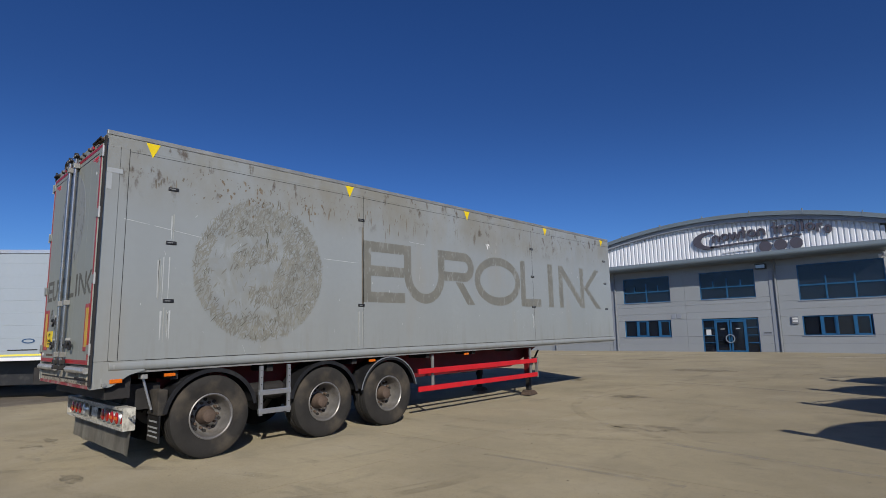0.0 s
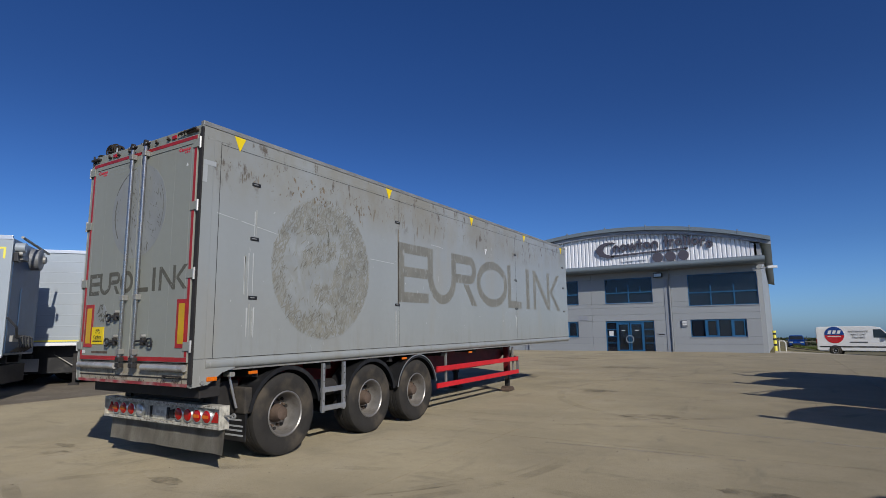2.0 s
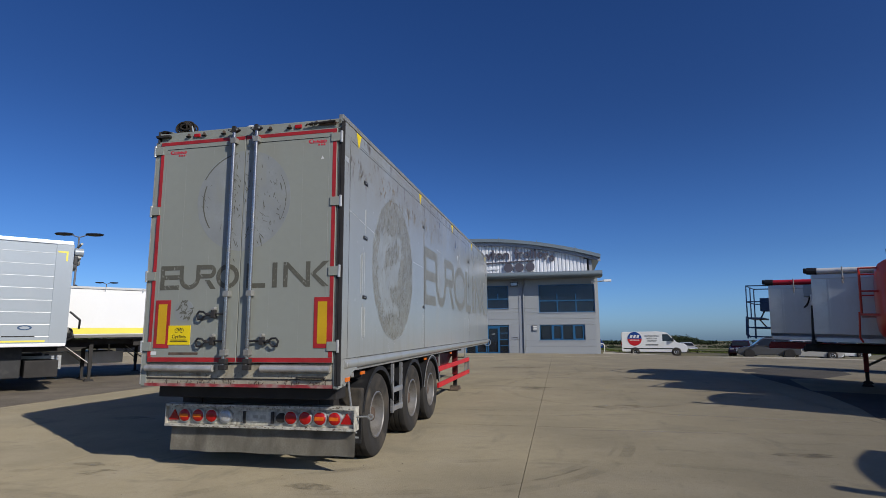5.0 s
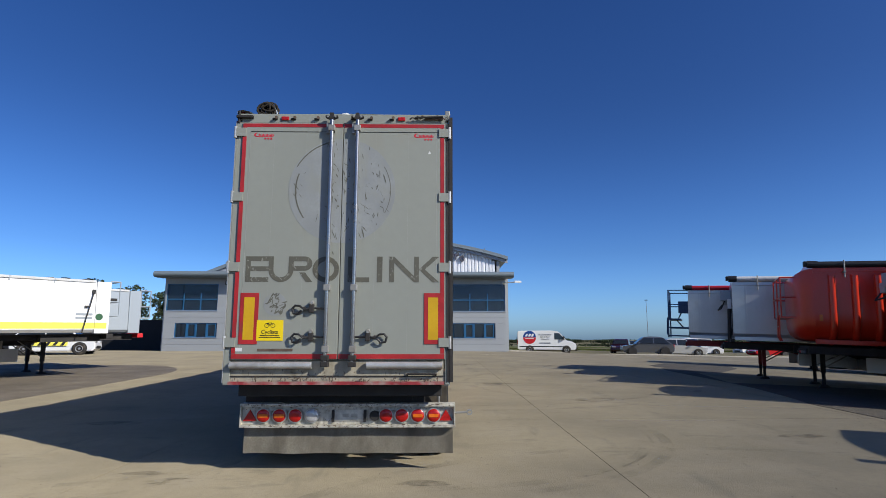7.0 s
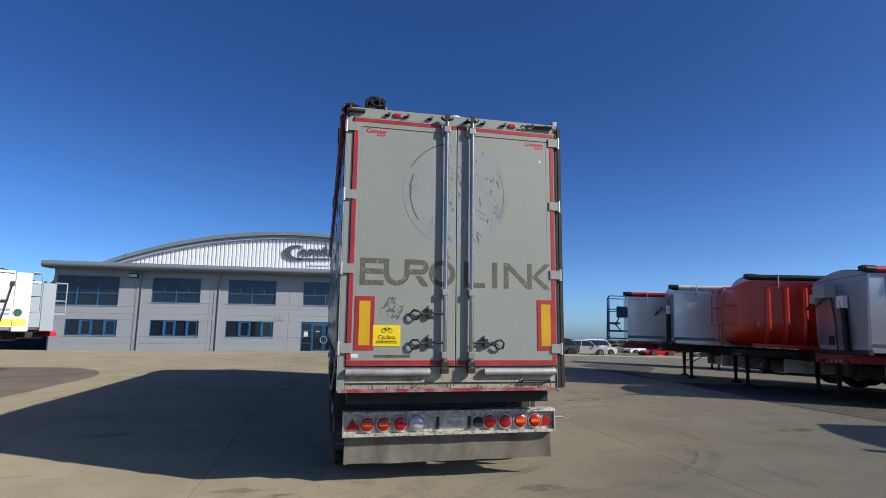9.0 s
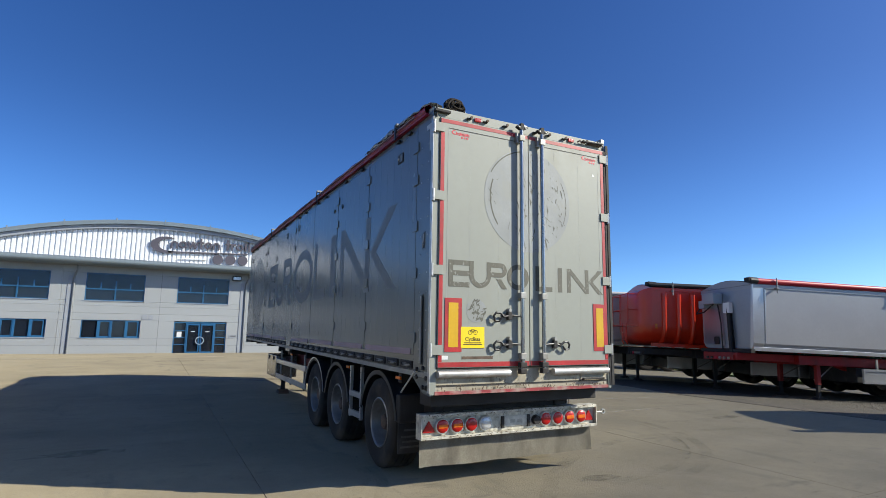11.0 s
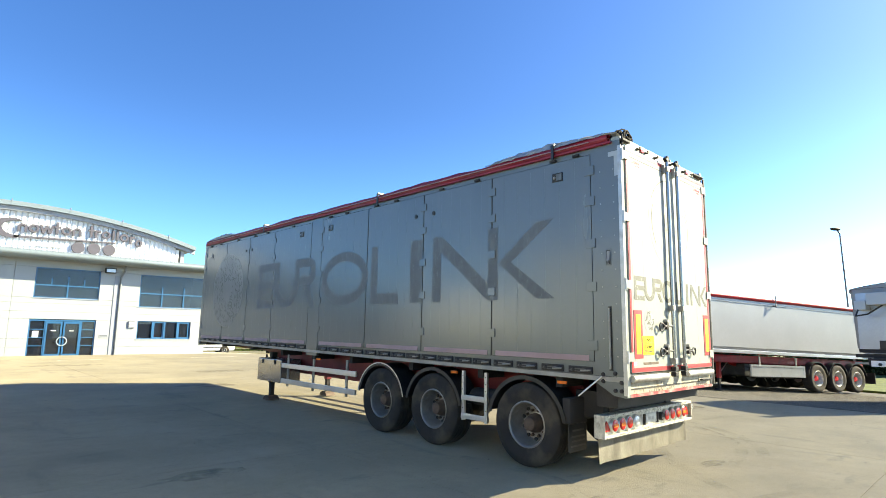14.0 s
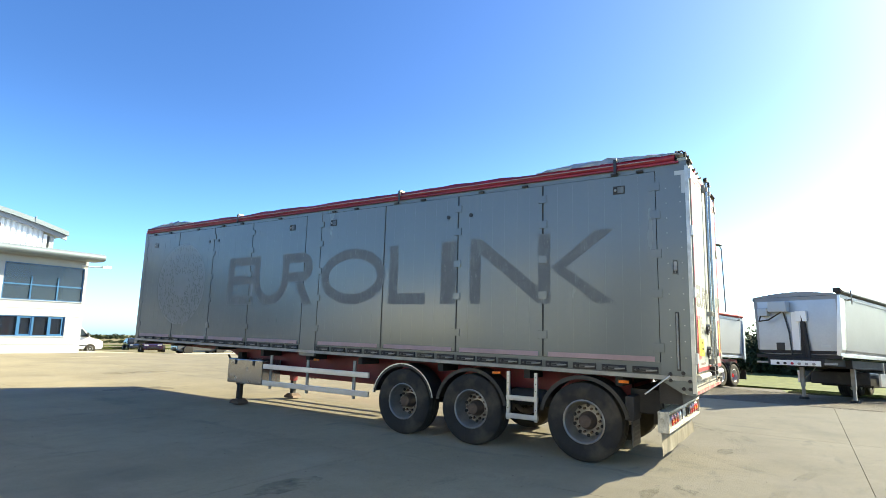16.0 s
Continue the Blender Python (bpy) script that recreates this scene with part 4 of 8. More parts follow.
nut_me = finish(rod((-0.055, 0, 0), (-0.008, 0, 0), 0.019, 6), "wheel_nut")
hole_me = finish(rod((-0.046, 0, 0), (-0.030, 0, 0), 0.024, 10), "hand_hole")


def wheel(parent, x, y, z, side, hub_mat=None, rim_mat=None, scale=1.0, fine=False):
    w = part("wheel", tyre_me, M_TYRE, parent, "worn black rubber tyre on an aluminium rim", True)
    w.matrix_local = Matrix.Translation((x, y, z)) @ pose(0, 0, 0, 0, 0, 0 if side > 0 else 180) @ Matrix.Scale(scale, 4)
    part("rim", rim_me, rim_mat or M_RIM, w, "", True)
    part("hub", hub_me, hub_mat or M_RUST, w, "", True)
    for k in range(10 if fine else 0):
        a = 2 * math.pi * k / 10
        part("wheel_nut", nut_me, M_RUST, w).location = (0, 0.167 * math.cos(a), 0.167 * math.sin(a))
        part("hand_hole", hole_me, M_DARK, w).location = (0, 0.207 * math.cos(a + 0.314), 0.207 * math.sin(a + 0.314))
    return w


def fender(parent, x, y, z, r, width, bright=False):
    """A black plastic quarter-round mudguard over a wheel, with a rolled outer lip."""
    o = arc(y, z, r, r * 0.98, 12, 168, 18)
    f = part("mudguard", band(o, arc(y, z, r - 0.02, r * 0.98 - 0.02, 12, 168, 18), "x", x - width / 2, x + width / 2), M_BLACK, parent, "", True)
    s = 1 if x > 0 else -1
    xa, xb = sorted((x + s * width / 2, x + s * (width / 2 + 0.012)))
    part("lip", band(arc(y, z, r + 0.01, r * 0.98 + 0.01, 10, 170, 18), arc(y, z, r - 0.045, r * 0.98 - 0.045, 10, 170, 18), "x", xa, xb), M_BLACK, f)
    if bright:
        xa, xb = sorted((x + s * (width / 2 + 0.013), x + s * (width / 2 + 0.02)))
        part("edge_trim", band(arc(y, z, r + 0.012, r * 0.98 + 0.012, 10, 170, 18), arc(y, z, r - 0.006, r * 0.98 - 0.006, 10, 170, 18), "x", xa, xb), M_ALU, f)
    return f


# floor, walls of the body
part("floor", prism([(0.12, LOW - 0.03), (L - 0.02, LOW + 0.08), (L - 0.02, LOW + 0.16), (0.12, LOW + 0.10)], "x", -W + 0.065, W - 0.08), M_DARK, trailer)
side_r = part("side_wall", box(W - 0.05, W, 0.17, L, LOW + 0.13, TOP - 0.13), M_SIDE, trailer, "smooth grey side wall with peeled-off lettering")
part("front_wall", box(-W + 0.001, W - 0.051, L - 0.04, L, LOW, TOP), M_SIDE, trailer)
# upper rail of the right side
part("top_rail", box(W - 0.055, W + 0.001, 0.0, L, TOP - 0.1295, TOP + 0.0135), M_SIDE, trailer)
part("top_bead", box(W - 0.05, W + 0.010, 0.0, L, TOP + 0.0145, TOP + 0.075, 0.008), M_GALV, trailer, "grimy galvanised top edge")
# rounded bottom rail
bead = arc(1.245, LOW + 0.06, 0.055, 0.065, -90, 90, 8)
bm = bmesh.new()
prism([(x, z) for x, z in bead] + [(1.2, LOW + 0.125), (1.2, LOW - 0.005)], "y", 0.18, L, bm)
part("bottom_rail", bm, M_SIDE, trailer, "rounded grey bottom rail", True)
part("bottom_rail_lip", box(1.2, 1.262, 0.18, L, LOW - 0.03, LOW - 0.008), M_GALV, trailer)
# rear corner panel with its swept lower edge
swept = [(0.0, 1.02), (0.22, 1.04), (0.30, 1.09)] + [(0.42, 1.17), (0.60, 1.215), (0.60, LOW + 0.125), (0.0, LOW + 0.125)]
part("rear_corner_panel", prism(swept, "x", W - 0.045, W + 0.006), M_SIDE, trailer)
part("rear_post", box(W - 0.06, W + 0.008, 0.0, 0.166, LOW + 0.128, TOP - 0.128, 0.006), M_SIDE, trailer)
part("seam", box(W - 0.002, W + 0.0015, 0.27, 0.277, LOW + 0.13, TOP - 0.13), M_INK, side_r)
for y in (4.13, 9.45):
    part("seam", box(W - 0.002, W + 0.0015, y, y + 0.006, LOW + 0.13, TOP - 0.13), M_INK, side_r)
part("seam", box(W - 0.002, W + 0.0015, 0.28, L - 0.05, TOP - 0.165, TOP - 0.159), M_INK, side_r)
# recessed step slots
for y, zz in ((0.84, (3.55, 2.83, 2.07)), (4.08, (3.55, 2.07)), (9.44, (3.52, 2.85, 2.12)), (13.25, (3.5, 2.85, 2.12))):
    for z in zz:
        z += 0.03 * (z - 1.0)
        slot = part("step_slot", box(W - 0.01, W + 0.012, y - 0.07, y + 0.07, z - 0.025, z + 0.025, 0.01), M_BLACK, side_r)
        part("slot_pin", box(W + 0.0125, W + 0.016, y - 0.05, y + 0.02, z - 0.006, z + 0.006), M_GALV, slot)
# dirty edge beside the rungs
part("grime_strip", box(W + 0.0005, W + 0.002, 4.09, 4.13, 2.12, 3.5), M_GRIME, side_r)
# drip marks below the slots and long scratches
rng = random.Random(9)
for y, z0, z1, n in ((0.84, 1.55, 2.03, 6), (0.78, 2.1, 2.7, 5), (4.10, 1.4, 2.0, 3), (0.86, 2.9, 3.3, 2), (9.46, 1.6, 2.05, 2)):
    for _ in range(n):
        u, a = y + rng.uniform(-0.09, 0.07), rng.uniform(0, 0.25) * (z1 - z0)
        w = rng.uniform(0.004, 0.014)
        part("drip_mark", prism([(u - w, z1 - a), (u + w, z1 - a), (u + w * 0.4, z0 + a), (u - w * 0.3, z0 + a * 0.5)], "x", W + 0.0003, W + 0.0012), M_DRIP if rng.random() < 0.7 else M_SEAM, side_r)
for (ya, za), (yb, zb) in (((0.25, 3.14), (0.56, 3.10)), ((0.62, 3.09), (1.25, 3.0)), ((3.3, 2.86), (4.0, 2.84)), ((5.25, 3.35), (5.7, 3.33)), ((1.9, 1.48), (1.95, 1.36)), ((7.6, 3.55), (7.75, 3.45))):
    part("scratch", prism([(ya, za), (yb, zb), (yb, zb + 0.006), (ya, za + 0.008)], "x", W + 0.0003, W + 0.0012), M_DRIP, side_r)
# yellow arrows
for y in (0.55, 3.82, 7.0, 10.1, 13.15):
    part("yellow_arrow", prism([(y - 0.09, TOP + 0.005), (y + 0.09, TOP + 0.005), (y, TOP - 0.19)], "x", W + 0.0025, W + 0.0045), M_YELLOW, trailer, "yellow triangular strap marker")
part("pale_patch", box(W + 0.009, W + 0.0105, 0.02, 0.20, 3.72, 3.78), M_PATCH, trailer)
part("pale_patch", box(W + 0.009, W + 0.0105, 0.02, 0.08, 3.5, 3.718), M_PATCH, trailer)


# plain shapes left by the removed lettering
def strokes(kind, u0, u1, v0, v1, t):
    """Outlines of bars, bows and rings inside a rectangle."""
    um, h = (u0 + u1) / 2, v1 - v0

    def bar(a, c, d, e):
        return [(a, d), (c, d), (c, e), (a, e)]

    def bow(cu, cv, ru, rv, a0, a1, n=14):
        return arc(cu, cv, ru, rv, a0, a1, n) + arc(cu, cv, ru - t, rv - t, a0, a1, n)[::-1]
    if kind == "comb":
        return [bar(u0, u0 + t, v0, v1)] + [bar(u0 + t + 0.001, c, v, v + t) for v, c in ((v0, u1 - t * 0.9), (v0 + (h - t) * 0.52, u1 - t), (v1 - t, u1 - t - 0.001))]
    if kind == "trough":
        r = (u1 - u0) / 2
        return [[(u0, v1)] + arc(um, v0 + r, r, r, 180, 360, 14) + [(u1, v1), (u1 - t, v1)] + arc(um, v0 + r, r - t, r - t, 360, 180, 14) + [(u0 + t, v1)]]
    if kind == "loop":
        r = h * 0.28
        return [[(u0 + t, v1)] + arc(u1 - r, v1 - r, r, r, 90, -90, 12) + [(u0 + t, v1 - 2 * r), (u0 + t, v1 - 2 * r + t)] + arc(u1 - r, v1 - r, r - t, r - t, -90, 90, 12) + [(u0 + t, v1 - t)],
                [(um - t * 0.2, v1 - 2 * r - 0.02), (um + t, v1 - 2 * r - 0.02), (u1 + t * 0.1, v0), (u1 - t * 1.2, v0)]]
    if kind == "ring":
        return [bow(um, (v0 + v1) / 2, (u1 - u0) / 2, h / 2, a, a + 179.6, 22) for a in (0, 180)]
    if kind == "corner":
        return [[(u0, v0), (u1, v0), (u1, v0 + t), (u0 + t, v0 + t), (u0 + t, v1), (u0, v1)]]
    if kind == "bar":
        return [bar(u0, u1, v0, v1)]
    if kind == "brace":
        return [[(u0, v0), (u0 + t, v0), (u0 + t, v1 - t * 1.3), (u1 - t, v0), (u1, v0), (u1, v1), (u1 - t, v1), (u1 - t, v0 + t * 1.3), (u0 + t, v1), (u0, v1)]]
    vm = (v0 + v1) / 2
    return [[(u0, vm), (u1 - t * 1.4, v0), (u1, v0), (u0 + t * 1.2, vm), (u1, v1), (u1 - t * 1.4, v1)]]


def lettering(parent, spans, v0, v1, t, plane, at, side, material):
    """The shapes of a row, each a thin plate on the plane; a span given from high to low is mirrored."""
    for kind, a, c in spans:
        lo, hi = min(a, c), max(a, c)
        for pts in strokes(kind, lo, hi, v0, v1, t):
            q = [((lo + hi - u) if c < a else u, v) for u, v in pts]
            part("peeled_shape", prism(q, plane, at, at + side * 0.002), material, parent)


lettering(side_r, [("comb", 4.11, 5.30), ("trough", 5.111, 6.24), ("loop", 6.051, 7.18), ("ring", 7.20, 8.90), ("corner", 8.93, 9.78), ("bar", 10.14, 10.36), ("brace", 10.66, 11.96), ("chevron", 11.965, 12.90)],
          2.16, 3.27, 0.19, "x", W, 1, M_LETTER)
disc_r = part("peeled_disc", turned([(W - 0.01, 1.06), (W + 0.001, 1.06)], 64, None, (0, 2.2, 2.6), "x"), M_DISC, side_r, "round torn patch where a picture was removed")


def flecks(name, parent, n, spot, plane, at, material, seed):
    """Shreds that nobody could count: irregular five-cornered scraps on a plane; spot() gives centre, turn, length and width."""
    r = random.Random(seed)
    verts, faces = [], []
    for _ in range(n):
        u, v, a, ln, w = spot(r)
        lift = r.uniform(0, 0.0015) * (1 if at > 0 else -1)
        q = [(-0.5, 0.1), (-0.2, 0.5), (0.3, 0.35), (0.5, -0.1), (0.05, -0.5)]
        i = len(verts)
        for p, k in q:
            p, k = (p + r.uniform(-0.12, 0.12)) * ln, (k + r.uniform(-0.15, 0.15)) * w
            uu, vv = u + p * math.cos(a) - k * math.sin(a), v + p * math.sin(a) + k * math.cos(a)
            verts.append((at + lift, uu, vv) if plane == "x" else (uu, at + lift, vv))
        faces.append(tuple(range(i, i + 5)))
    me = bpy.data.meshes.new(name)
    me.from_pydata(verts, [], faces)
    return tagged(part(name, me, material, parent), kind="stuff")


def disc_spot(cu, cv, rad, tilt, ln, w, inner=0.0, keep=None):
    def spot(r):
        while True:
            rr, a = rad * math.sqrt(r.uniform(inner, 1)), r.uniform(0, 6.283)
            u, v = cu + rr * math.cos(a), cv + rr * math.sin(a)
            if keep is None or keep((u - cu) / rad, (v - cv) / rad, r):
                return u, v, tilt + r.gauss(0, 0.5), ln * r.uniform(0.4, 1.5), w * r.uniform(0.5, 1.4)
    return spot


# the picture came away in shreds: dense at the far rim and across the top, bare towards the lower middle
def head_zone(u, v, r):
    """Where the torn picture kept its glue: a mane round the rim and over the far half, a brow and a muzzle, bare cheeks."""
    rr = math.hypot(u, v)
    if u > 0.22 + 0.10 * math.sin(5 * v):
        return r.random() < 0.92
    if v > 0.52 + 0.15 * u or v < -0.66:
        return r.random() < 0.85
    if rr > 0.80:
        return r.random() < 0.7
    if -0.45 < u < 0.22 and 0.10 + 0.25 * u < v < 0.36 + 0.3 * u:
        return r.random() < 0.95
    if -0.22 < u < 0.22 and -0.50 < v < -0.25:
        return r.random() < 0.8
    return r.random() < 0.05


flecks("torn_residue", disc_r, 2600, disc_spot(2.2, 2.6, 1.05, 1.25, 0.10, 0.017, 0.0, head_zone), "x", W + 0.0016, M_FLECK_PALE, 21)
flecks("torn_residue", disc_r, 260, disc_spot(2.2, 2.6, 1.04, 1.3, 0.10, 0.008, 0.0, head_zone), "x", W + 0.0019, M_FLECK, 22)
flecks("torn_residue", disc_r, 3, lambda r: (2.24 + r.gauss(0, 0.01), 3.08 + r.gauss(0, 0.05), 1.5, 0.16, 0.022), "x", W + 0.0021, M_FLECK, 23)
# runs of dark water and bright scuffs down the side wall
flecks("dark_run", side_r, 55, lambda r: (r.choice((0.95, 1.6, 2.3, 2.9, 3.4, 4.2, 4.9, 5.6, 6.6, 7.3, 8.2, 9.4, 10.6)) + r.gauss(0, 0.16), 3.72 - abs(r.gauss(0, 0.14)), 1.57 + r.gauss(0, 0.06), r.uniform(0.08, 0.34), r.uniform(0.006, 0.022)), "x", W + 0.0013, M_GRIME, 41)
flecks("black_speck", side_r, 260, lambda r: (r.uniform(0.3, 13.0), 3.95 - abs(r.gauss(0, 0.22)), 1.57 + r.gauss(0, 0.5), r.uniform(0.008, 0.04), r.uniform(0.006, 0.016)), "x", W + 0.0015, M_GRIME, 42)
flecks("pale_scuff", side_r, 70, lambda r: (r.uniform(0.3, 12.5), r.uniform(1.45, 3.3), 1.57 + r.gauss(0, 0.35), r.uniform(0.015, 0.09), r.uniform(0.003, 0.010)), "x", W + 0.0015, M_DRIP, 43)
flecks("pale_scuff", side_r, 4, lambda r: (7.75 + r.gauss(0, 0.04), 3.50 + r.gauss(0, 0.05), 2.2 + r.gauss(0, 0.3), r.uniform(0.06, 0.14), r.uniform(0.02, 0.04)), "x", W + 0.0017, M_WHITE_STK, 44)
# rust-brown and black splashes below the top edge
flecks("rust_splash", side_r, 90, lambda r: (r.uniform(0.35, 5.8), 3.86 - abs(r.gauss(0, 0.16)), 1.57 + r.gauss(0, 0.3), r.uniform(0.02, 0.10), r.uniform(0.008, 0.03)), "x", W + 0.0012, M_GRIME, 24)
flecks("rust_splash", side_r, 34, lambda r: (r.choice((1.55, 2.05, 2.1, 3.0)) + r.gauss(0, 0.1), 3.66 + r.gauss(0, 0.10), 2.0 + r.gauss(0, 0.4), r.uniform(0.03, 0.08), r.uniform(0.02, 0.05)), "x", W + 0.0014, M_RUST_SPLASH, 25)

# left side: six doors and fixed frame posts
edges_l = [0.41, 2.1, 3.65, 5.26, 6.93, 7.37, 9.09, 10.51, 11.97, 13.47]
LB, LT = 1.43, 4.07
part("post", box(-W, -W + 0.06, 0.0, 0.414, LOW + 0.04, TOP - 0.02, 0.006), M_LEFT_SHADED, trailer)
part("post", box(-W, -W + 0.06, 6.935, 7.365, LOW - 0.02, TOP - 0.06, 0.006), M_LEFT_SHADED, trailer)
part("post", box(-W, -W + 0.06, 13.475, L, LOW + 0.04, TOP - 0.02, 0.006), M_LEFT_SHADED, trailer)
part("left_top_rail", box(-W + 0.005, -W + 0.06, 0.41, 13.47, LT + 0.005, TOP - 0.02), M_LEFT_SHADED, trailer)
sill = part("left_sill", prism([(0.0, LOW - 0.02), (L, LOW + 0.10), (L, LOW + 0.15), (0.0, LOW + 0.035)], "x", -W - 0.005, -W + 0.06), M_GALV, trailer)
part("left_sill_face", prism([(0.41, LOW + 0.042), (13.47, LOW + 0.152), (13.47, LB - 0.005), (0.41, LB - 0.005)], "x", -W + 0.02, -W + 0.06), M_LEFT_SHADED, trailer)
rng = random.Random(3)
for n, (a, c) in enumerate(zip(edges_l, edges_l[1:])):
    if n == 4:
        continue
    d = part("side_door", box(-W, -W + 0.045, a + 0.012, c - 0.012, LB, LT, 0.004), M_LEFT_SHADED, trailer, "glossy grey folding side door")
    # Pink of the foot rail stands for red light reflected onto it.
    part("door_foot_rail", prism([(-W - 0.012, LB + 0.0), (-W - 0.002, LB + 0.07), (-W - 0.001, LB + 0.07), (-W - 0.001, LB)], "y", a + 0.08, c - 0.08), M_PINK, d)
    part("door_gap", box(-W + 0.01, -W + 0.03, c - 0.011, c + 0.011, LB, LT), M_INK, d)
    if n == 0:
        for z in (1.62, 2.35, 2.9, 3.45, 3.85):
            part("hinge", box(-W - 0.016, -W - 0.001, a - 0.05, a + 0.09, z - 0.06, z + 0.06, 0.004), M_LEFT_SHADED, d)
    if n not in (2, 7):
        for z in (1.75, 2.35, 2.9, 3.45, 3.85):
            h = part("hinge", box(-W - 0.016, -W - 0.001, c - 0.07, c + 0.07, z - 0.06, z + 0.06, 0.004), M_LEFT_SHADED, d)
    for k in range(1, 7):
        y = a + (c - a) * k / 7
        part("vertical_groove", box(-W - 0.0006, -W + 0.001, y, y + 0.0022, LB + 0.075, LT - 0.05), M_DISC_L, d)
    for k in range(4):
        y, low = a + (c - a) * (k + 0.5) / 4, 1.22 + 0.085 * (a + (c - a) * (k + 0.5) / 4) / L
        lt = part("clamp", box(-W - 0.004, -W + 0.018, y - 0.17, y + 0.17, low + 0.050, low + 0.135, 0.006), M_DARK, sill)
        part("clamp_lever", prism([(y - 0.15, low + 0.085), (y - 0.05, low + 0.115), (y + 0.12, low + 0.105), (y + 0.15, low + 0.085), (y + 0.10, low + 0.070), (y - 0.06, low + 0.068)], "x", -W - 0.020, -W - 0.005), M_LATCH, lt)
        part("clamp_pin", rod((-W - 0.026, y - 0.16, low + 0.095), (-W - 0.026, y - 0.02, low + 0.085), 0.010, 8), M_GALV, lt)
        part("clamp_eye", turned([(-W - 0.026, 0.020), (-W - 0.018, 0.026)], 10, None, (0, y + 0.09, low + 0.09), "x"), M_DARK, lt)
        part("clamp_slot", box(-W - 0.0215, -W - 0.0205, y - 0.01, y + 0.06, low + 0.080, low + 0.096), M_INK, lt)
for y in (0.62, 0.98, 2.4, 3.2, 4.4, 5.0, 6.0, 6.6, 8.2, 9.5, 10.2, 11.2, 12.4, 13.1):
    part("tarp_hook", box(-W - 0.035, -W + 0.0, y - 0.05, y + 0.05, LT + 0.005, LT + 0.04, 0.008), M_DARK, trailer)
for y, z in ((3.40, 3.72), (3.85, 3.72), (10.35, 3.75), (10.7, 3.75)):
    part("round_catch", turned([(-W - 0.012, 0.035), (-W + 0.01, 0.035)], 14, None, (0, y, z), "x"), M_INK, trailer)
for y, z in ((0.92, 3.86), (6.6, 3.86), (7.8, 3.86), (13.0, 3.8)):
    v = part("vent", box(-W - 0.008, -W + 0.01, y - 0.085, y + 0.085, z - 0.06, z + 0.06, 0.004), M_DARK, trailer)
    part("vent_cover", box(-W - 0.012, -W - 0.0085, y - 0.07, y + 0.02, z - 0.045, z + 0.045, 0.003), M_LETTER_L, v)
    part("vent_catch", turned([(-W - 0.018, 0.016), (-W - 0.0085, 0.022)], 10, None, (0, y + 0.05, z), "x"), M_GALV, v)
for y in (0.10, 0.28):
    for k in range(12):
        part("rivet", turned([(-W - 0.004, 0.008), (-W + 0.002, 0.010)], 8, None, (0, y, 1.5 + 0.21 * k), "x"), M_GALV, trailer)
lb = part("latch_box", box(-W - 0.004, -W + 0.01, 0.150, 0.230, 2.60, 2.81, 0.004), M_LEFT_SHADED, trailer, "recessed latch with a steel paddle")
part("latch_recess", box(-W - 0.0055, -W - 0.0045, 0.160, 0.220, 2.615, 2.795), M_INK, lb)
part("latch_paddle", prism([(-W - 0.016, 2.66), (-W - 0.007, 2.72), (-W - 0.006, 2.78), (-W - 0.006, 2.65)], "y", 0.170, 0.210), M_GALV, lb)
part("latch_pin", rod((-W - 0.010, 0.190, 2.62), (-W - 0.010, 0.190, 2.65), 0.008, 8), M_GALV, lb)
part("latch_slot", box(-W - 0.004, -W + 0.01, 0.165, 0.215, 1.33, 2.10), M_INK, trailer)
part("latch_rod", rod((-W - 0.02, 0.19, 1.35), (-W - 0.02, 0.19, 2.08), 0.013, 8), M_GALV, trailer)
part("pale_patch", box(-W - 0.003, -W - 0.0005, 0.02, 0.16, 3.98, 4.04), M_PATCH, trailer)
part("pale_patch", box(-W - 0.003, -W - 0.0005, 0.02, 0.08, 3.72, 3.978), M_PATCH, trailer)
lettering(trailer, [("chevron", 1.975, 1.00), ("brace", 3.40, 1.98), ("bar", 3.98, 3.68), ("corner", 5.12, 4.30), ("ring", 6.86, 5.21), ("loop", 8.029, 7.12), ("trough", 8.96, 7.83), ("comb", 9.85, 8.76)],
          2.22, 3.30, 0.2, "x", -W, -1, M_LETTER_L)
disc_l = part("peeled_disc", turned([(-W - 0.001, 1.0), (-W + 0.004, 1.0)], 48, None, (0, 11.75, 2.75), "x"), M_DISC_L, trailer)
flecks("torn_residue", disc_l, 420, disc_spot(11.75, 2.75, 0.98, 1.2, 0.10, 0.03, 0.1), "x", -W - 0.0016, M_LEFT_SHADED, 26)
flecks("torn_residue", disc_l, 160, disc_spot(11.75, 2.75, 0.98, 1.2, 0.09, 0.02, 0.1), "x", -W - 0.0019, M_LETTER_L, 27)

# rolled cover along the left top edge, and the roof sheet
rng = random.Random(11)
bm = bmesh.new()
ys = np.linspace(0.15, 13.5, 46)
rings = []
for y in ys:
    r = 0.062 + 0.010 * rng.uniform(-1, 1)
    c = (-W + 0.005 + 0.008 * rng.uniform(-1, 1), TOP + 0.03 + 0.012 * rng.uniform(-1, 1))
    rings.append([bm.verts.new((c[0] + r * 0.8 * math.cos(a), y, c[1] + r * math.sin(a))) for a in np.linspace(0, 2 * math.pi, 11)[:-1]])
for p, q in zip(rings, rings[1:]):
    for i in range(10):
        bm.faces.new((p[i], p[(i + 1) % 10], q[(i + 1) % 10], q[i]))
bmesh.ops.recalc_face_normals(bm, faces=bm.faces[:])
part("cover_roll", bm, M_TARP_RED, trailer, "rolled dull red cover along the top edge", True)
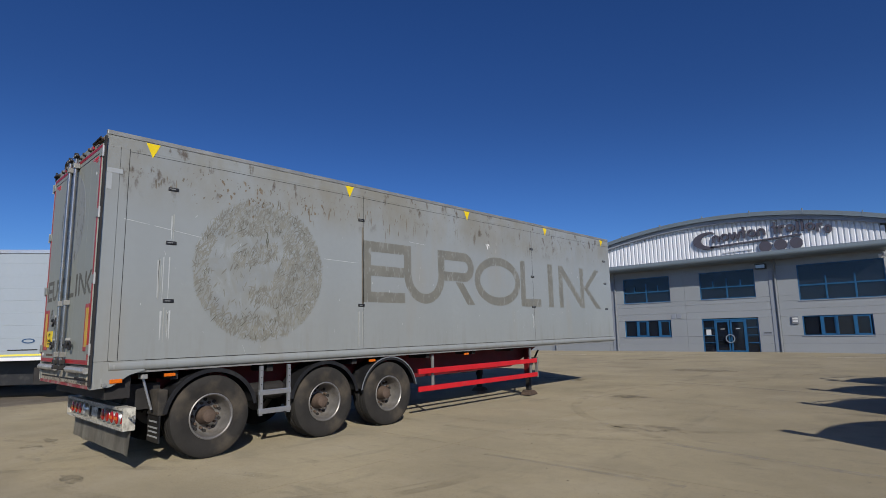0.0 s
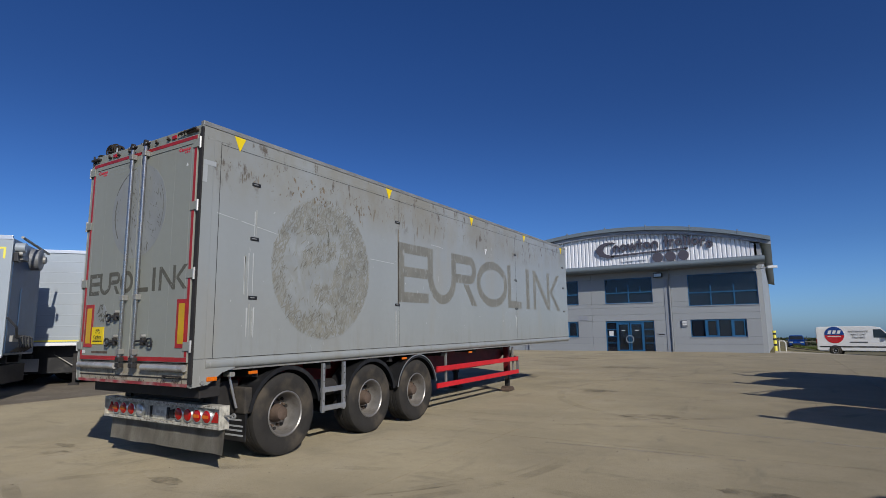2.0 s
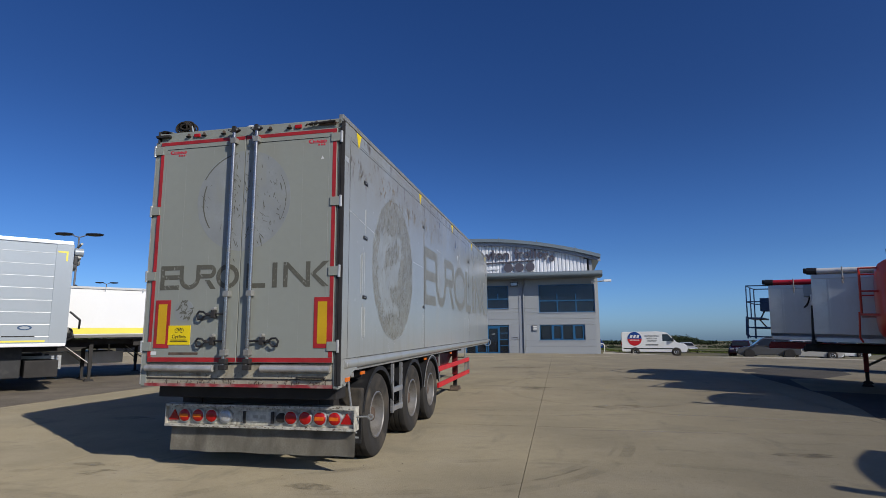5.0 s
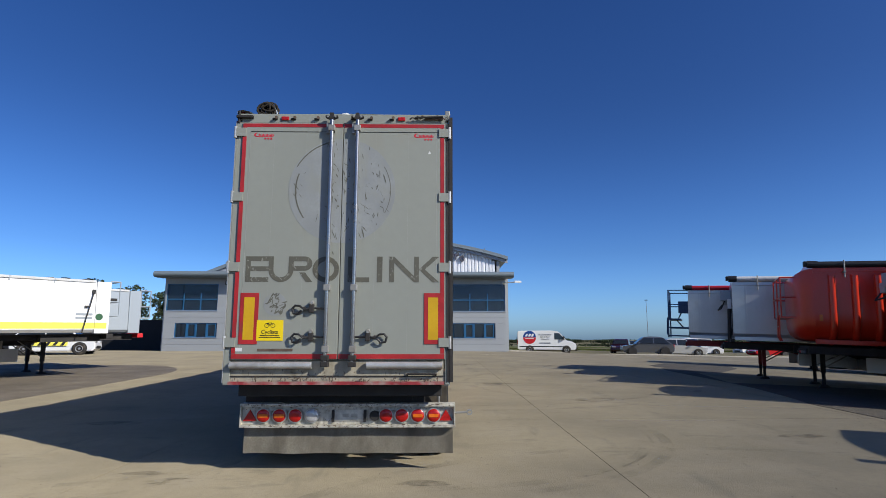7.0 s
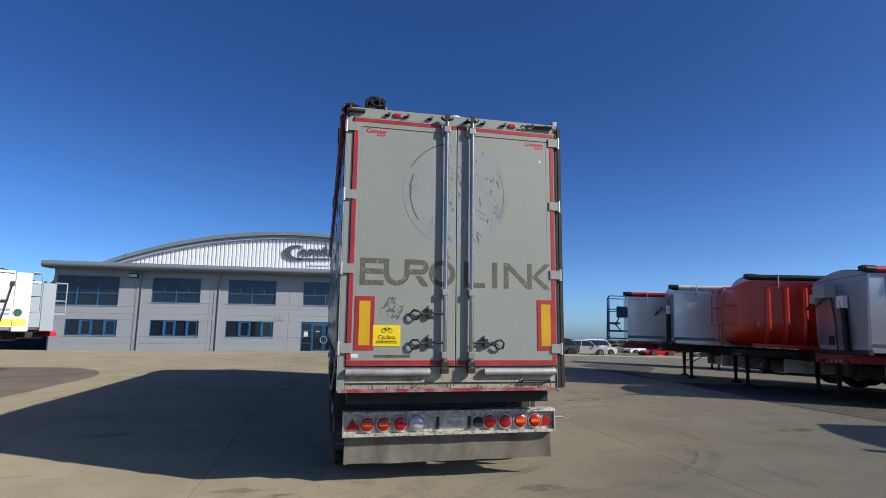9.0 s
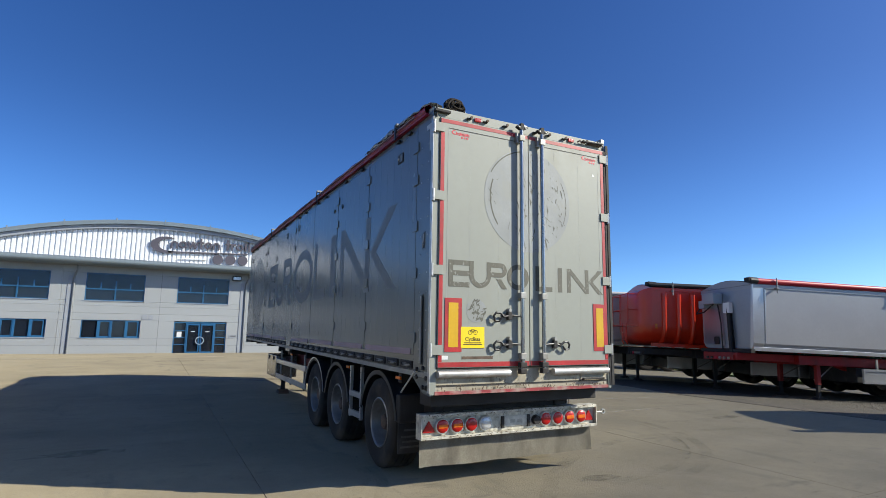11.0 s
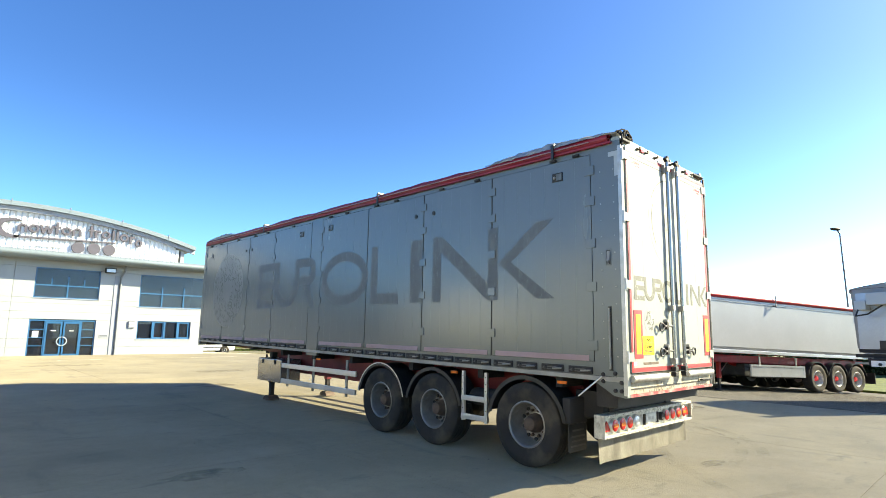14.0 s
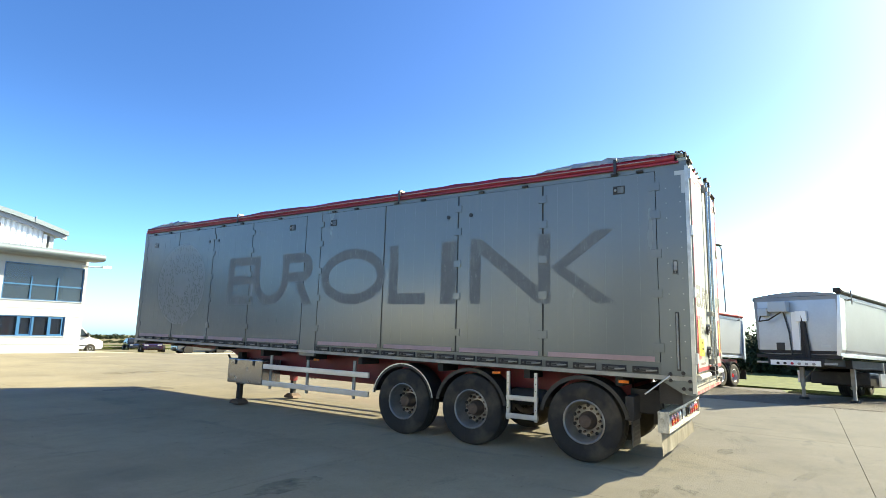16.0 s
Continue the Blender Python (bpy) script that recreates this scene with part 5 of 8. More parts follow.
part("cover_edge_line", box(-W - 0.068, -W - 0.05, 0.4, 13.4, TOP + 0.012, TOP + 0.022), M_PINK, trailer)
for ya, yb, hh in ((0.05, 2.2, 0.10), (11.4, 13.45, 0.11)):
    bm = bmesh.new()
    rings = []
    for y in np.linspace(ya, yb, 26):
        f = math.sin(math.pi * (0.12 + 0.80 * ((y - ya) / (yb - ya) if ya > 5 else 1 - (y - ya) / (yb - ya))))
        rings.append([bm.verts.new((-W + 0.05 + (0.10 + 0.03 * rng.uniform(-1, 1)) * math.cos(a), y, TOP + 0.06 + hh * f * (1 + 0.3 * rng.uniform(-1, 1)) * max(0.0, math.sin(a)))) for a in np.linspace(0, math.pi, 9)])
    for p, q in zip(rings, rings[1:]):
        for i in range(8):
            bm.faces.new((p[i], p[i + 1], q[i + 1], q[i]))
    bmesh.ops.recalc_face_normals(bm, faces=bm.faces[:])
    part("crumpled_sheet", bm, M_TARP_GREY, trailer, "crumpled grey end of the roof sheet")
bm = bmesh.new()
gx = np.linspace(-W + 0.03, W - 0.02, 9)
gy = np.linspace(0.12, 13.5, 60)
v = [[bm.verts.new((x, y, TOP + 0.03 + 0.11 * (1 - (x / W) ** 2) * (0.6 + 0.4 * math.cos(y * 6.28 / 1.6)) * (1.3 if y > 9 else 0.5) + rng.uniform(-0.008, 0.008))) for y in gy] for x in gx]
for i in range(8):
    for j in range(59):
        bm.faces.new((v[i][j], v[i + 1][j], v[i + 1][j + 1], v[i][j + 1]))
part("roof_sheet", bm, M_TARP_WHITE, trailer, "grubby pale roof sheet", True)
for y in (0.95, 4.9, 9.6):
    s = part("cover_strap", box(-W - 0.075, -W + 0.06, y - 0.025, y + 0.025, TOP + 0.085, TOP + 0.12, 0.006), M_GALV, trailer)
    part("strap_tail", box(-W - 0.085, -W - 0.07, y - 0.02, y + 0.02, TOP - 0.10, TOP + 0.1), M_BLACK, s)
part("cover_gutter", box(-W - 0.05, -W - 0.005, 0.1, 13.5, TOP - 0.055, TOP - 0.03), M_TARP_RED, trailer)

# ---- rear end
rear = part("rear_frame", box(-W + 0.001, W - 0.001, 0.0, 0.12, TOP - 0.09, TOP + 0.025, 0.008), M_DOOR, trailer, "grey rear portal frame")
for s in (-1, 1):
    xa, xb = sorted((s * (W - 0.001), s * (W - (0.075 if s < 0 else 0.05))))
    part("rear_upright", box(xa, xb, -0.015, 0.12, 1.03, TOP - 0.092, 0.006), M_DOOR, rear)
# Near-black strip standing in for the shaded gap beside the right door.
part("dark_edge", box(W - 0.032, W - 0.003, -0.022, -0.0155, 1.06, TOP - 0.1), M_DARK, rear)
part("corner_angle", box(W + 0.001, W + 0.040, -0.028, -0.006, 1.06, TOP - 0.02), M_DARK, rear, "dark steel corner angle")
part("bright_edge", box(-W - 0.008, -W + 0.0, -0.02, 0.03, 1.05, TOP - 0.1), M_TUBE, rear)
for x, w in ((-0.70, 0.045), (0.70, 0.045)):
    part("marker_lamp", box(x - w, x + w, -0.02, 0.0, TOP - 0.062, TOP - 0.014, 0.01), M_LENS_R, rear)
for x in (-0.82, -0.60, -0.32, 0.12, 0.32, 0.58):
    k = part("tie_eye", box(x - 0.03, x + 0.03, -0.03, 0.0, TOP - 0.055, TOP - 0.037, 0.005), M_DARK, rear)
    part("tie_ring", turned([(-0.045, 0.018), (-0.03, 0.018)], 10, None, (x + 0.02, 0, TOP - 0.034), "y"), M_RUST, k)
part("roof_handle", rod((0.86, -0.05, TOP - 0.035), (1.2, -0.05, TOP - 0.02), 0.012, 8), M_DARK, rear)
part("roof_handle_tab", box(0.98, 1.20, -0.04, 0.0, TOP - 0.05, TOP - 0.018, 0.008), M_RUST, rear)
for k in range(7):
    part("roof_latch", bent([(0.80 + 0.06 * k, -0.02, TOP - 0.045), (0.83 + 0.06 * k, -0.04, TOP - 0.028 + 0.012 * (k % 3)), (0.90 + 0.055 * k, -0.035, TOP - 0.048 + 0.01 * (k % 2))], 0.009, 6), M_DARK if k % 2 else M_RUST, rear)
part("left_bracket", box(-W + 0.0, -W + 0.2, -0.05, 0.0, TOP - 0.042, TOP - 0.012, 0.006), M_DARK, rear)
part("left_bracket_post", rod((-W + 0.03, -0.02, TOP - 0.1), (-W + 0.03, -0.02, TOP + 0.045), 0.013, 8), M_DARK, rear)
# the two doors
DZ0, DZ1 = 1.31, TOP - 0.10
for s in (-1, 1):
    x0, x1 = (-W + 0.08, 0.005) if s < 0 else (0.013, W - 0.055)
    door = part("rear_door", box(x0, x1, -0.03, 0.03, DZ0, DZ1, 0.006), M_DOOR, trailer, "dusty grey rear door with red reflective tape and locking bar")
    # raised border
    part("door_rib", box(x0 + 0.10, x1 - (0.05 if s > 0 else 0.10), -0.034, -0.031, DZ1 - 0.115, DZ1 - 0.109), M_INK, door)
    part("door_rib", box((x0 + 0.095) if s < 0 else (x1 - 0.101), (x0 + 0.101) if s < 0 else (x1 - 0.095), -0.0315, -0.0302, DZ0 + 0.1, DZ1 - 0.116), M_SEAM, door)
    for k in (0.32, 0.64):
        xm = x0 + (x1 - x0) * k
        part("door_seam", box(xm, xm + 0.002, -0.0307, -0.0302, DZ0 + 0.08, DZ1 - 0.12), M_SEAM, door)
    part("tape", box(x0 + 0.005, x1 - 0.005, -0.033, -0.0305, DZ1 - 0.055, DZ1 - 0.012), M_RED_TAPE, door, "red reflective tape")
    part("tape", box(x0 + 0.005, x1 - 0.005, -0.033, -0.0305, DZ0 + 0.008, DZ0 + 0.06), M_RED_TAPE, door, "red reflective tape")
    xa, xb = (x0 + 0.005, x0 + 0.05) if s < 0 else (x1 - 0.05, x1 - 0.005)
    for z0, z1 in ((DZ0 + 0.065, 1.445), (1.555, 2.305), (2.415, 3.135), (3.245, 3.925), (4.035, DZ1 - 0.06)):
        part("tape", box(xa, xb, -0.033, -0.0305, z0, z1), M_RED_TAPE, door, "red reflective tape")
    for z in (1.50, 2.36, 3.19, 3.98):
        hx0, hx1 = (-W - 0.004, -W + 0.125) if s < 0 else (W - 0.125, W + 0.004)
        h = part("hinge", box(hx0, hx1, -0.044, -0.034, z - 0.052, z + 0.052, 0.003), M_DOOR, door, "galvanised strap hinge")
        xr = -W - 0.004 if s < 0 else W + 0.004
        part("hinge_pin", rod((xr, -0.03, z - 0.07), (xr, -0.03, z + 0.07), 0.018, 10), M_TUBE, h)
    # warning board
    bx = (-1.115, -0.905) if s < 0 else (0.985, 1.19)
    wb = part("warning_board", box(bx[0], bx[1], -0.036, -0.031, 1.48, 2.06), M_RED_TAPE, door, "red-edged yellow reflective board")
    part("yellow_field", box(bx[0] + 0.045, bx[1] - 0.045, -0.038, -0.0365, 1.53, 2.01), M_AMBER, wb)
    # locking bar
    rx = -0.125 if s < 0 else 0.18
    bar = part("locking_bar", rod((rx, -0.078, DZ0 - 0.06), (rx, -0.078, TOP - 0.01), 0.024, 14), M_STEEL, door, "long round steel locking bar", True)
    claw = part("cam_claw", prism([(rx - 0.075, TOP - 0.050), (rx - 0.028, TOP - 0.074), (rx + 0.028, TOP - 0.074), (rx + 0.075, TOP - 0.050), (rx + 0.070, TOP - 0.030), (rx + 0.026, TOP - 0.040), (rx + 0.020, TOP + 0.004), (rx - 0.020, TOP + 0.004), (rx - 0.026, TOP - 0.040), (rx - 0.070, TOP - 0.030)], "y", -0.104, -0.060), M_DARK, bar)
    for e in (-1, 1):
        part("claw_bolt", turned([(-0.112, 0.010), (-0.1045, 0.012)], 8, None, (rx + e * 0.045, 0, TOP - 0.050), "y"), M_GALV, claw)
    for z in (DZ0 + 0.02, DZ0 - 0.05):
        part("cam", box(rx - 0.045, rx + 0.045, -0.106, -0.036, z - 0.03, z + 0.03, 0.01), M_DARK, bar)
    for z in (DZ1 - 0.08, 2.12, DZ0 + 0.12):
        part("bar_guide", box(rx - 0.038, rx + 0.038, -0.106, -0.031, z - 0.035, z + 0.035, 0.006), M_GALV, bar)
    part("locator", box(rx - 0.065, rx - 0.024, -0.075, -0.031, DZ1 - 0.14, DZ1 - 0.02, 0.004), M_GALV, bar)
    for z in ((1.88, 1.56) if s < 0 else (1.56,)):
        e = -1 if s < 0 else 1
        hd = part("bar_handle", bent([(rx + e * 0.025, -0.074, z), (rx + e * 0.16, -0.068, z + 0.01), (rx + e * 0.25, -0.075, z - 0.01), (rx + e * 0.30, -0.075, z + 0.03), (rx + e * 0.355, -0.072, z + 0.035), (rx + e * 0.385, -0.07, z - 0.0),
                                      (rx + e * 0.37, -0.07, z - 0.055), (rx + e * 0.32, -0.072, z - 0.06), (rx + e * 0.28, -0.075, z - 0.02)], 0.012, 8), M_BLACK, door, "black lever handle", True)
        part("catch", box(rx + e * 0.17 - 0.028, rx + e * 0.17 + 0.028, -0.082, -0.031, z - 0.045, z + 0.05, 0.01), M_DARK, hd)
        part("pivot", turned([(-0.085, 0.02), (-0.031, 0.026)], 12, None, (rx + e * 0.17, 0, z + 0.065), "y"), M_GALV, hd)
        part("grip_boss", turned([(-0.085, 0.018), (-0.06, 0.022)], 10, None, (rx + e * 0.25, 0, z), "y"), M_DARK, hd)
door_l = [o for o in trailer.children if o.name.startswith("rear_door")]
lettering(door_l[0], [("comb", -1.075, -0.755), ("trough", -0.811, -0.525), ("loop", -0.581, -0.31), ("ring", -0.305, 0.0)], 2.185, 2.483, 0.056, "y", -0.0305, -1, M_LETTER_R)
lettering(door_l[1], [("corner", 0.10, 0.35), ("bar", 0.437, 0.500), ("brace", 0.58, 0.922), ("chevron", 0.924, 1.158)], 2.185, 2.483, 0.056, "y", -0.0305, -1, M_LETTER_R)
for d, a0, a1 in ((door_l[0], 90.5, 269.5), (door_l[1], -89.5, 89.5)):
    part("peeled_disc", prism(arc(0.009, 3.27, 0.63, 0.63, a0, a1, 30), "y", -0.0302, -0.0318), M_DISC_REAR, d, "pale torn patch where a picture was removed")
small = part("peeled_disc", turned([(-0.032, 0.13), (-0.030, 0.13)], 24, None, (-0.72, 0, 1.93), "y"), M_DISC_REAR, door_l[0])
flecks("torn_residue", small, 40, disc_spot(-0.72, 1.93, 0.125, 0.9, 0.06, 0.016), "y", -0.0326, M_FLECK, 31)
# shreds of the removed picture, and the scored line along its rim
for d, n, f, seed in ((door_l[0], 28, lambda u, v, r: u < -0.05 and (u < -0.72 or (v < -0.4 and u < -0.4) or u > -0.32), 32), (door_l[1], 42, lambda u, v, r: u > 0.06 and (u > 0.45 or r.random() < 0.4), 33)):
    flecks("torn_residue", d, n, disc_spot(0.0, 3.27, 0.61, 1.85, 0.05, 0.007, 0.0, f), "y", -0.0326, M_FLECK, seed)
    flecks("torn_residue", d, n // 3, disc_spot(0.0, 3.27, 0.58, 1.75, 0.10, 0.010, 0.0, f), "y", -0.0328, M_FLECK, seed + 5)
    flecks("torn_residue", d, n // 2, lambda r, e=(-1 if d is door_l[0] else 1): (e * (0.03 + abs(r.gauss(0, 0.045))), 3.3 + r.gauss(0, 0.3), 1.6 + r.gauss(0, 0.5), r.uniform(0.02, 0.08), r.uniform(0.006, 0.016)), "y", -0.0327, M_FLECK, seed + 9)
part("scored_line", band(arc(0.009, 3.27, 0.615, 0.615, 100, 152, 14), arc(0.009, 3.27, 0.603, 0.60, 100, 152, 14), "y", -0.0330, -0.0319), M_FLECK, door_l[0])
part("scored_line", band(arc(0.07, 3.27, 0.615, 0.60, 160, 214, 14), arc(0.07, 3.27, 0.60, 0.585, 160, 214, 14), "y", -0.0330, -0.0319), M_FLECK, door_l[0])
part("scored_line", band(arc(0.0, 3.27, 0.585, 0.58, -28, 30, 14), arc(0.0, 3.27, 0.579, 0.574, -28, 30, 14), "y", -0.0330, -0.0319), M_FLECK, door_l[1])
# small red prints
for d, x in ((door_l[0], -1.05), (door_l[1], 0.86)):
    lg = part("red_print", box(x + 0.02, x + 0.22, -0.032, -0.0305, DZ1 - 0.178, DZ1 - 0.172), M_RED_INK, d)
    part("crescent", band(arc(x + 0.03, DZ1 - 0.152, 0.036, 0.026, 70, 280, 14), arc(x + 0.042, DZ1 - 0.150, 0.030, 0.018, 75, 275, 14), "y", -0.032, -0.0305), M_RED_INK, lg)
    for k in range(11):
        u = x + 0.05 + 0.0165 * k
        part("print_bar", box(u, u + 0.011, -0.032, -0.0305, DZ1 - 0.168, DZ1 - (0.148 if k % 3 else 0.140)), M_RED_INK, lg)
    for k in range(3):
        part("red_dot", turned([(-0.033, 0.012), (-0.0305, 0.012)], 10, None, (x + 0.13 + 0.035 * k, 0, DZ1 - 0.20), "y"), M_RED_INK, lg)
part("sticker", prism([(1.02, 3.72), (1.06, 3.72), (1.04, 3.76)], "y", -0.033, -0.0305), M_WHITE_STK, door_l[1])
part("sticker", box(-1.145, -1.07, -0.033, -0.0305, 1.40, 1.44), M_WHITE_STK, door_l[0])
part("rust_streak", box(-0.9, -0.5, -0.0322, -0.0305, 1.40, 1.43), M_RUST, door_l[0])
# yellow notice with a bicycle
yn = part("cyclist_notice", box(-0.915, -0.615, -0.037, -0.031, 1.52, 1.75), M_YELLOW, door_l[0], "yellow cyclist warning sticker")
tm = text_mesh("Cyclists", 0.062, 0.001)
tx = part("writing", tm, M_INK, yn)
tx.matrix_local = pose(-0.765, -0.0385, 1.617, 90, 0, 0)
for cx in (-0.80, -0.73):
    part("bicycle_wheel", band(arc(cx, 1.69, 0.026, 0.026, 0, 360, 20), arc(cx, 1.69, 0.021, 0.021, 0, 360, 20), "y", -0.0385, -0.0375), M_INK, yn)
part("bicycle_frame", bent([(-0.80, -0.038, 1.69), (-0.785, -0.038, 1.72), (-0.745, -0.038, 1.72), (-0.73, -0.038, 1.69)], 0.0025, 6), M_INK, yn)
part("bicycle_frame", bent([(-0.785, -0.038, 1.72), (-0.765, -0.038, 1.69), (-0.745, -0.038, 1.72)], 0.0025, 6), M_INK, yn)
for z, w in ((1.572, 0.11), (1.553, 0.12)):
    part("text_bar", box(-0.765 - w, -0.765 + w, -0.0385, -0.0375, z, z + 0.009), M_INK, yn)
# sill below the doors
sl = part("rear_sill", box(-W + 0.078, W - 0.055, 0.0, 0.14, 1.04, DZ0 - 0.012, 0.006), M_SILL, trailer, "scuffed galvanised rear sill")
part("sill_tube", rod((-W + 0.08, -0.035, 1.245), (-0.28, -0.035, 1.245), 0.04, 14), M_TUBE, sl, "", True)
part("sill_tube", rod((0.34, -0.035, 1.245), (W - 0.08, -0.035, 1.245), 0.04, 14), M_TUBE, sl, "", True)
part("sill_lip", box(-W + 0.06, W - 0.06, -0.02, -0.001, 1.03, 1.065), M_LIP, sl, "worn red painted lip")
part("sill_step", box(-W + 0.06, W - 0.06, -0.008, -0.001, 1.115, 1.13), M_DARK, sl)
flecks("rust_run", sl, 70, lambda r: (r.uniform(-1.18, 1.18), 1.07 + abs(r.gauss(0, 0.022)), 1.57 + r.gauss(0, 0.35), r.uniform(0.012, 0.05), r.uniform(0.006, 0.02)), "y", -0.0225, M_RUST, 53)
flecks("rust_run", sl, 45, lambda r: (r.uniform(-1.18, 1.18), r.uniform(1.14, 1.20), 1.57 + r.gauss(0, 0.4), r.uniform(0.01, 0.05), r.uniform(0.004, 0.014)), "y", -0.0012, M_GRIME, 54)
pocket = part("sill_handle_pocket", box(0.78, 1.14, -0.012, -0.001, 1.13, 1.20), M_SILL, sl)
part("sill_handle", bent([(0.80, -0.02, 1.14), (0.80, -0.05, 1.15), (1.12, -0.05, 1.15), (1.12, -0.02, 1.14)], 0.012, 8), M_DARK, pocket)
# bumper bar with lamps
BY = 0.38
M_BAR = surface("mottled_galvanised_bar", (0.56, 0.53, 0.44), 0.6, 0.1, 0.4, 16, 0.15, 60, (0.09, 0.065, 0.04), 0.42, 22, (1, 1, 0.7))
M_PLATE = surface("scraped_plate", (0.60, 0.58, 0.50), 0.6, 0, 0.3, 14, 0.1, 60, (0.25, 0.22, 0.17), 0.6, 12)
bp = part("light_bar", box(-1.20, 1.20, BY, BY + 0.09, 0.535, 0.735), M_BAR, trailer, "dirty galvanised rear light bar")
part("light_bar_lip", box(-1.21, 1.21, BY - 0.05, BY + 0.095, 0.74, 0.775, 0.004), M_BAR, bp)
part("light_bar_lip", box(-1.21, 1.21, BY - 0.05, BY + 0.095, 0.50, 0.532, 0.004), M_BAR, bp)
for s in (-1, 1):
    part("light_bar_end", box(s * 1.21 - 0.005, s * 1.21 + 0.005, BY - 0.05, BY + 0.095, 0.50, 0.775), M_BAR, bp)
    t = [(s * 1.11 - 0.075, 0.575), (s * 1.11 + 0.075, 0.575), (s * 1.11, 0.70)]
    part("reflector_triangle", prism(t, "y", BY - 0.02, BY - 0.002), M_LENS_R, bp, "red triangular reflector")
for x, kind in ((-0.955, "a"), (-0.775, "a"), (-0.595, "r"), (-0.41, "w"), (0.43, "r"), (0.61, "r"), (0.79, "a"), (0.97, "a")):
    lp = part("rear_lamp", turned([(BY - 0.03, 0.086), (BY - 0.04, 0.08), (BY - 0.04, 0.072), (BY - 0.002, 0.086)], 26, None, (x, 0, 0.637), "y"), M_ALU, bp, "round rear lamp with a chrome ring")
    part("lens", turned([(BY - 0.055, 0.03), (BY - 0.052, 0.055), (BY - 0.043, 0.072), (BY - 0.041, 0.074)], 22, None, (x, 0, 0.637), "y"), M_LENS_W if kind == "w" else M_LENS_R, lp, "", True)
    if kind == "a":
        part("amber_band", box(x - 0.055, x + 0.055, BY - 0.0575, BY - 0.054, 0.617, 0.657, 0.003), M_LENS_A, lp)
for x in (0.30,):
    part("side_lamp", turned([(BY - 0.05, 0.05), (BY - 0.002, 0.06)], 16, None, (x, 0, 0.63), "y"), M_DARK, bp)
flecks("rust_speck", bp, 170, lambda r: (r.uniform(-1.19, 1.19), r.choice((0.517, 0.757)) + r.gauss(0, 0.010), r.gauss(0, 0.5), r.uniform(0.008, 0.05), r.uniform(0.004, 0.012)), "y", BY - 0.0512, M_RUST, 51)
flecks("rust_speck", bp, 190, lambda r: (r.uniform(-1.19, 1.19), r.uniform(0.545, 0.73), r.gauss(0, 0.8), r.uniform(0.006, 0.03), r.uniform(0.004, 0.012)), "y", BY - 0.0012, M_GRIME, 52)
M_PLATE_BAR = surface("faint_plate_mark", (0.42, 0.40, 0.34), 0.6, 0, 0.3, 14)
part("plate_holder", box(-0.16, 0.18, BY - 0.012, BY - 0.002, 0.575, 0.695), M_PLATE, bp)
for x in (-0.17, 0.19):
    part("plate_clip", box(x - 0.015, x + 0.015, BY - 0.03, BY - 0.002, 0.56, 0.70), M_DARK, bp)
for x in (-0.03, 0.07):
    part("plate_bar", box(x - 0.035, x + 0.035, BY - 0.0145, BY - 0.0125, 0.615, 0.655), M_PLATE_BAR, bp)
fl = bmesh.new()
cols = 24
va = [fl.verts.new((-1.19 + 2.38 * i / cols, BY + 0.06 + 0.004 * math.sin(i * 1.3), 0.505)) for i in range(cols + 1)]
vb = [fl.verts.new((-1.19 + 2.38 * i / cols, BY + 0.045 + 0.012 * math.sin(i * 0.7) + 0.004 * math.sin(i * 2.1), 0.192 + 0.004 * math.sin(i * 0.9))) for i in range(cols + 1)]
for i in range(cols):
    fl.faces.new((va[i], va[i + 1], vb[i + 1], vb[i]))
bmesh.ops.solidify(fl, geom=fl.faces[:], thickness=0.012)
fp = part("spray_flap", fl, M_FLAP, trailer, "wide dusty rubber spray flap", True)
fp.location = bp.location = (0.083, 0.02, 0)
fp.scale = bp.scale = (1.045, 1, 1)
part("pin", rod((1.21, BY + 0.02, 0.66), (1.36, BY + 0.02, 0.665), 0.012, 8), M_GALV, bp)
part("pin_ring", band(arc(1.38, 0.665, 0.035, 0.035, 0, 360, 14), arc(1.38, 0.665, 0.018, 0.018, 0, 360, 14), "y", BY + 0.01, BY + 0.03), M_GALV, bp)

# ---- running gear
for s in (-1, 1):
    part("chassis_beam", prism([(0.95, 1.18), (9.9, 1.225), (13.3, 1.255), (13.3, 1.225), (10.3, 1.16), (9.9, 0.98), (9.2, 0.72), (1.3, 0.68), (0.95, 0.75)], "x", s * 0.62 - 0.07, s * 0.62 + 0.07), M_RED_FRAME, trailer, "dull red chassis beam")
for y in (0.2, 1.0, 2.4, 4.0, 5.8, 7.2, 8.6, 10.2, 12.0, 13.2):
    part("cross_member", box(-1.18, 1.18, y - 0.05, y + 0.05, (1.06 if y < 9 else 1.125) + 0.008 * y, 1.182 + 0.008 * y), M_DARK, trailer)
# Boxes and brackets near-black: the shade under the sill put into their colour.
part("rear_box", box(-0.95, 0.98, 0.50, 0.9, 0.70, 1.03), M_DARK, trailer)
part("rear_cross_box", box(-1.16, 1.19, 0.18, 0.47, 0.88, 1.185, 0.01), M_DARK, trailer)
for s in (-1, 1):
    part("bar_bracket", box(s * 0.8 - 0.04, s * 0.8 + 0.04, BY + 0.096, 0.62, 0.55, 1.03), M_DARK, trailer)
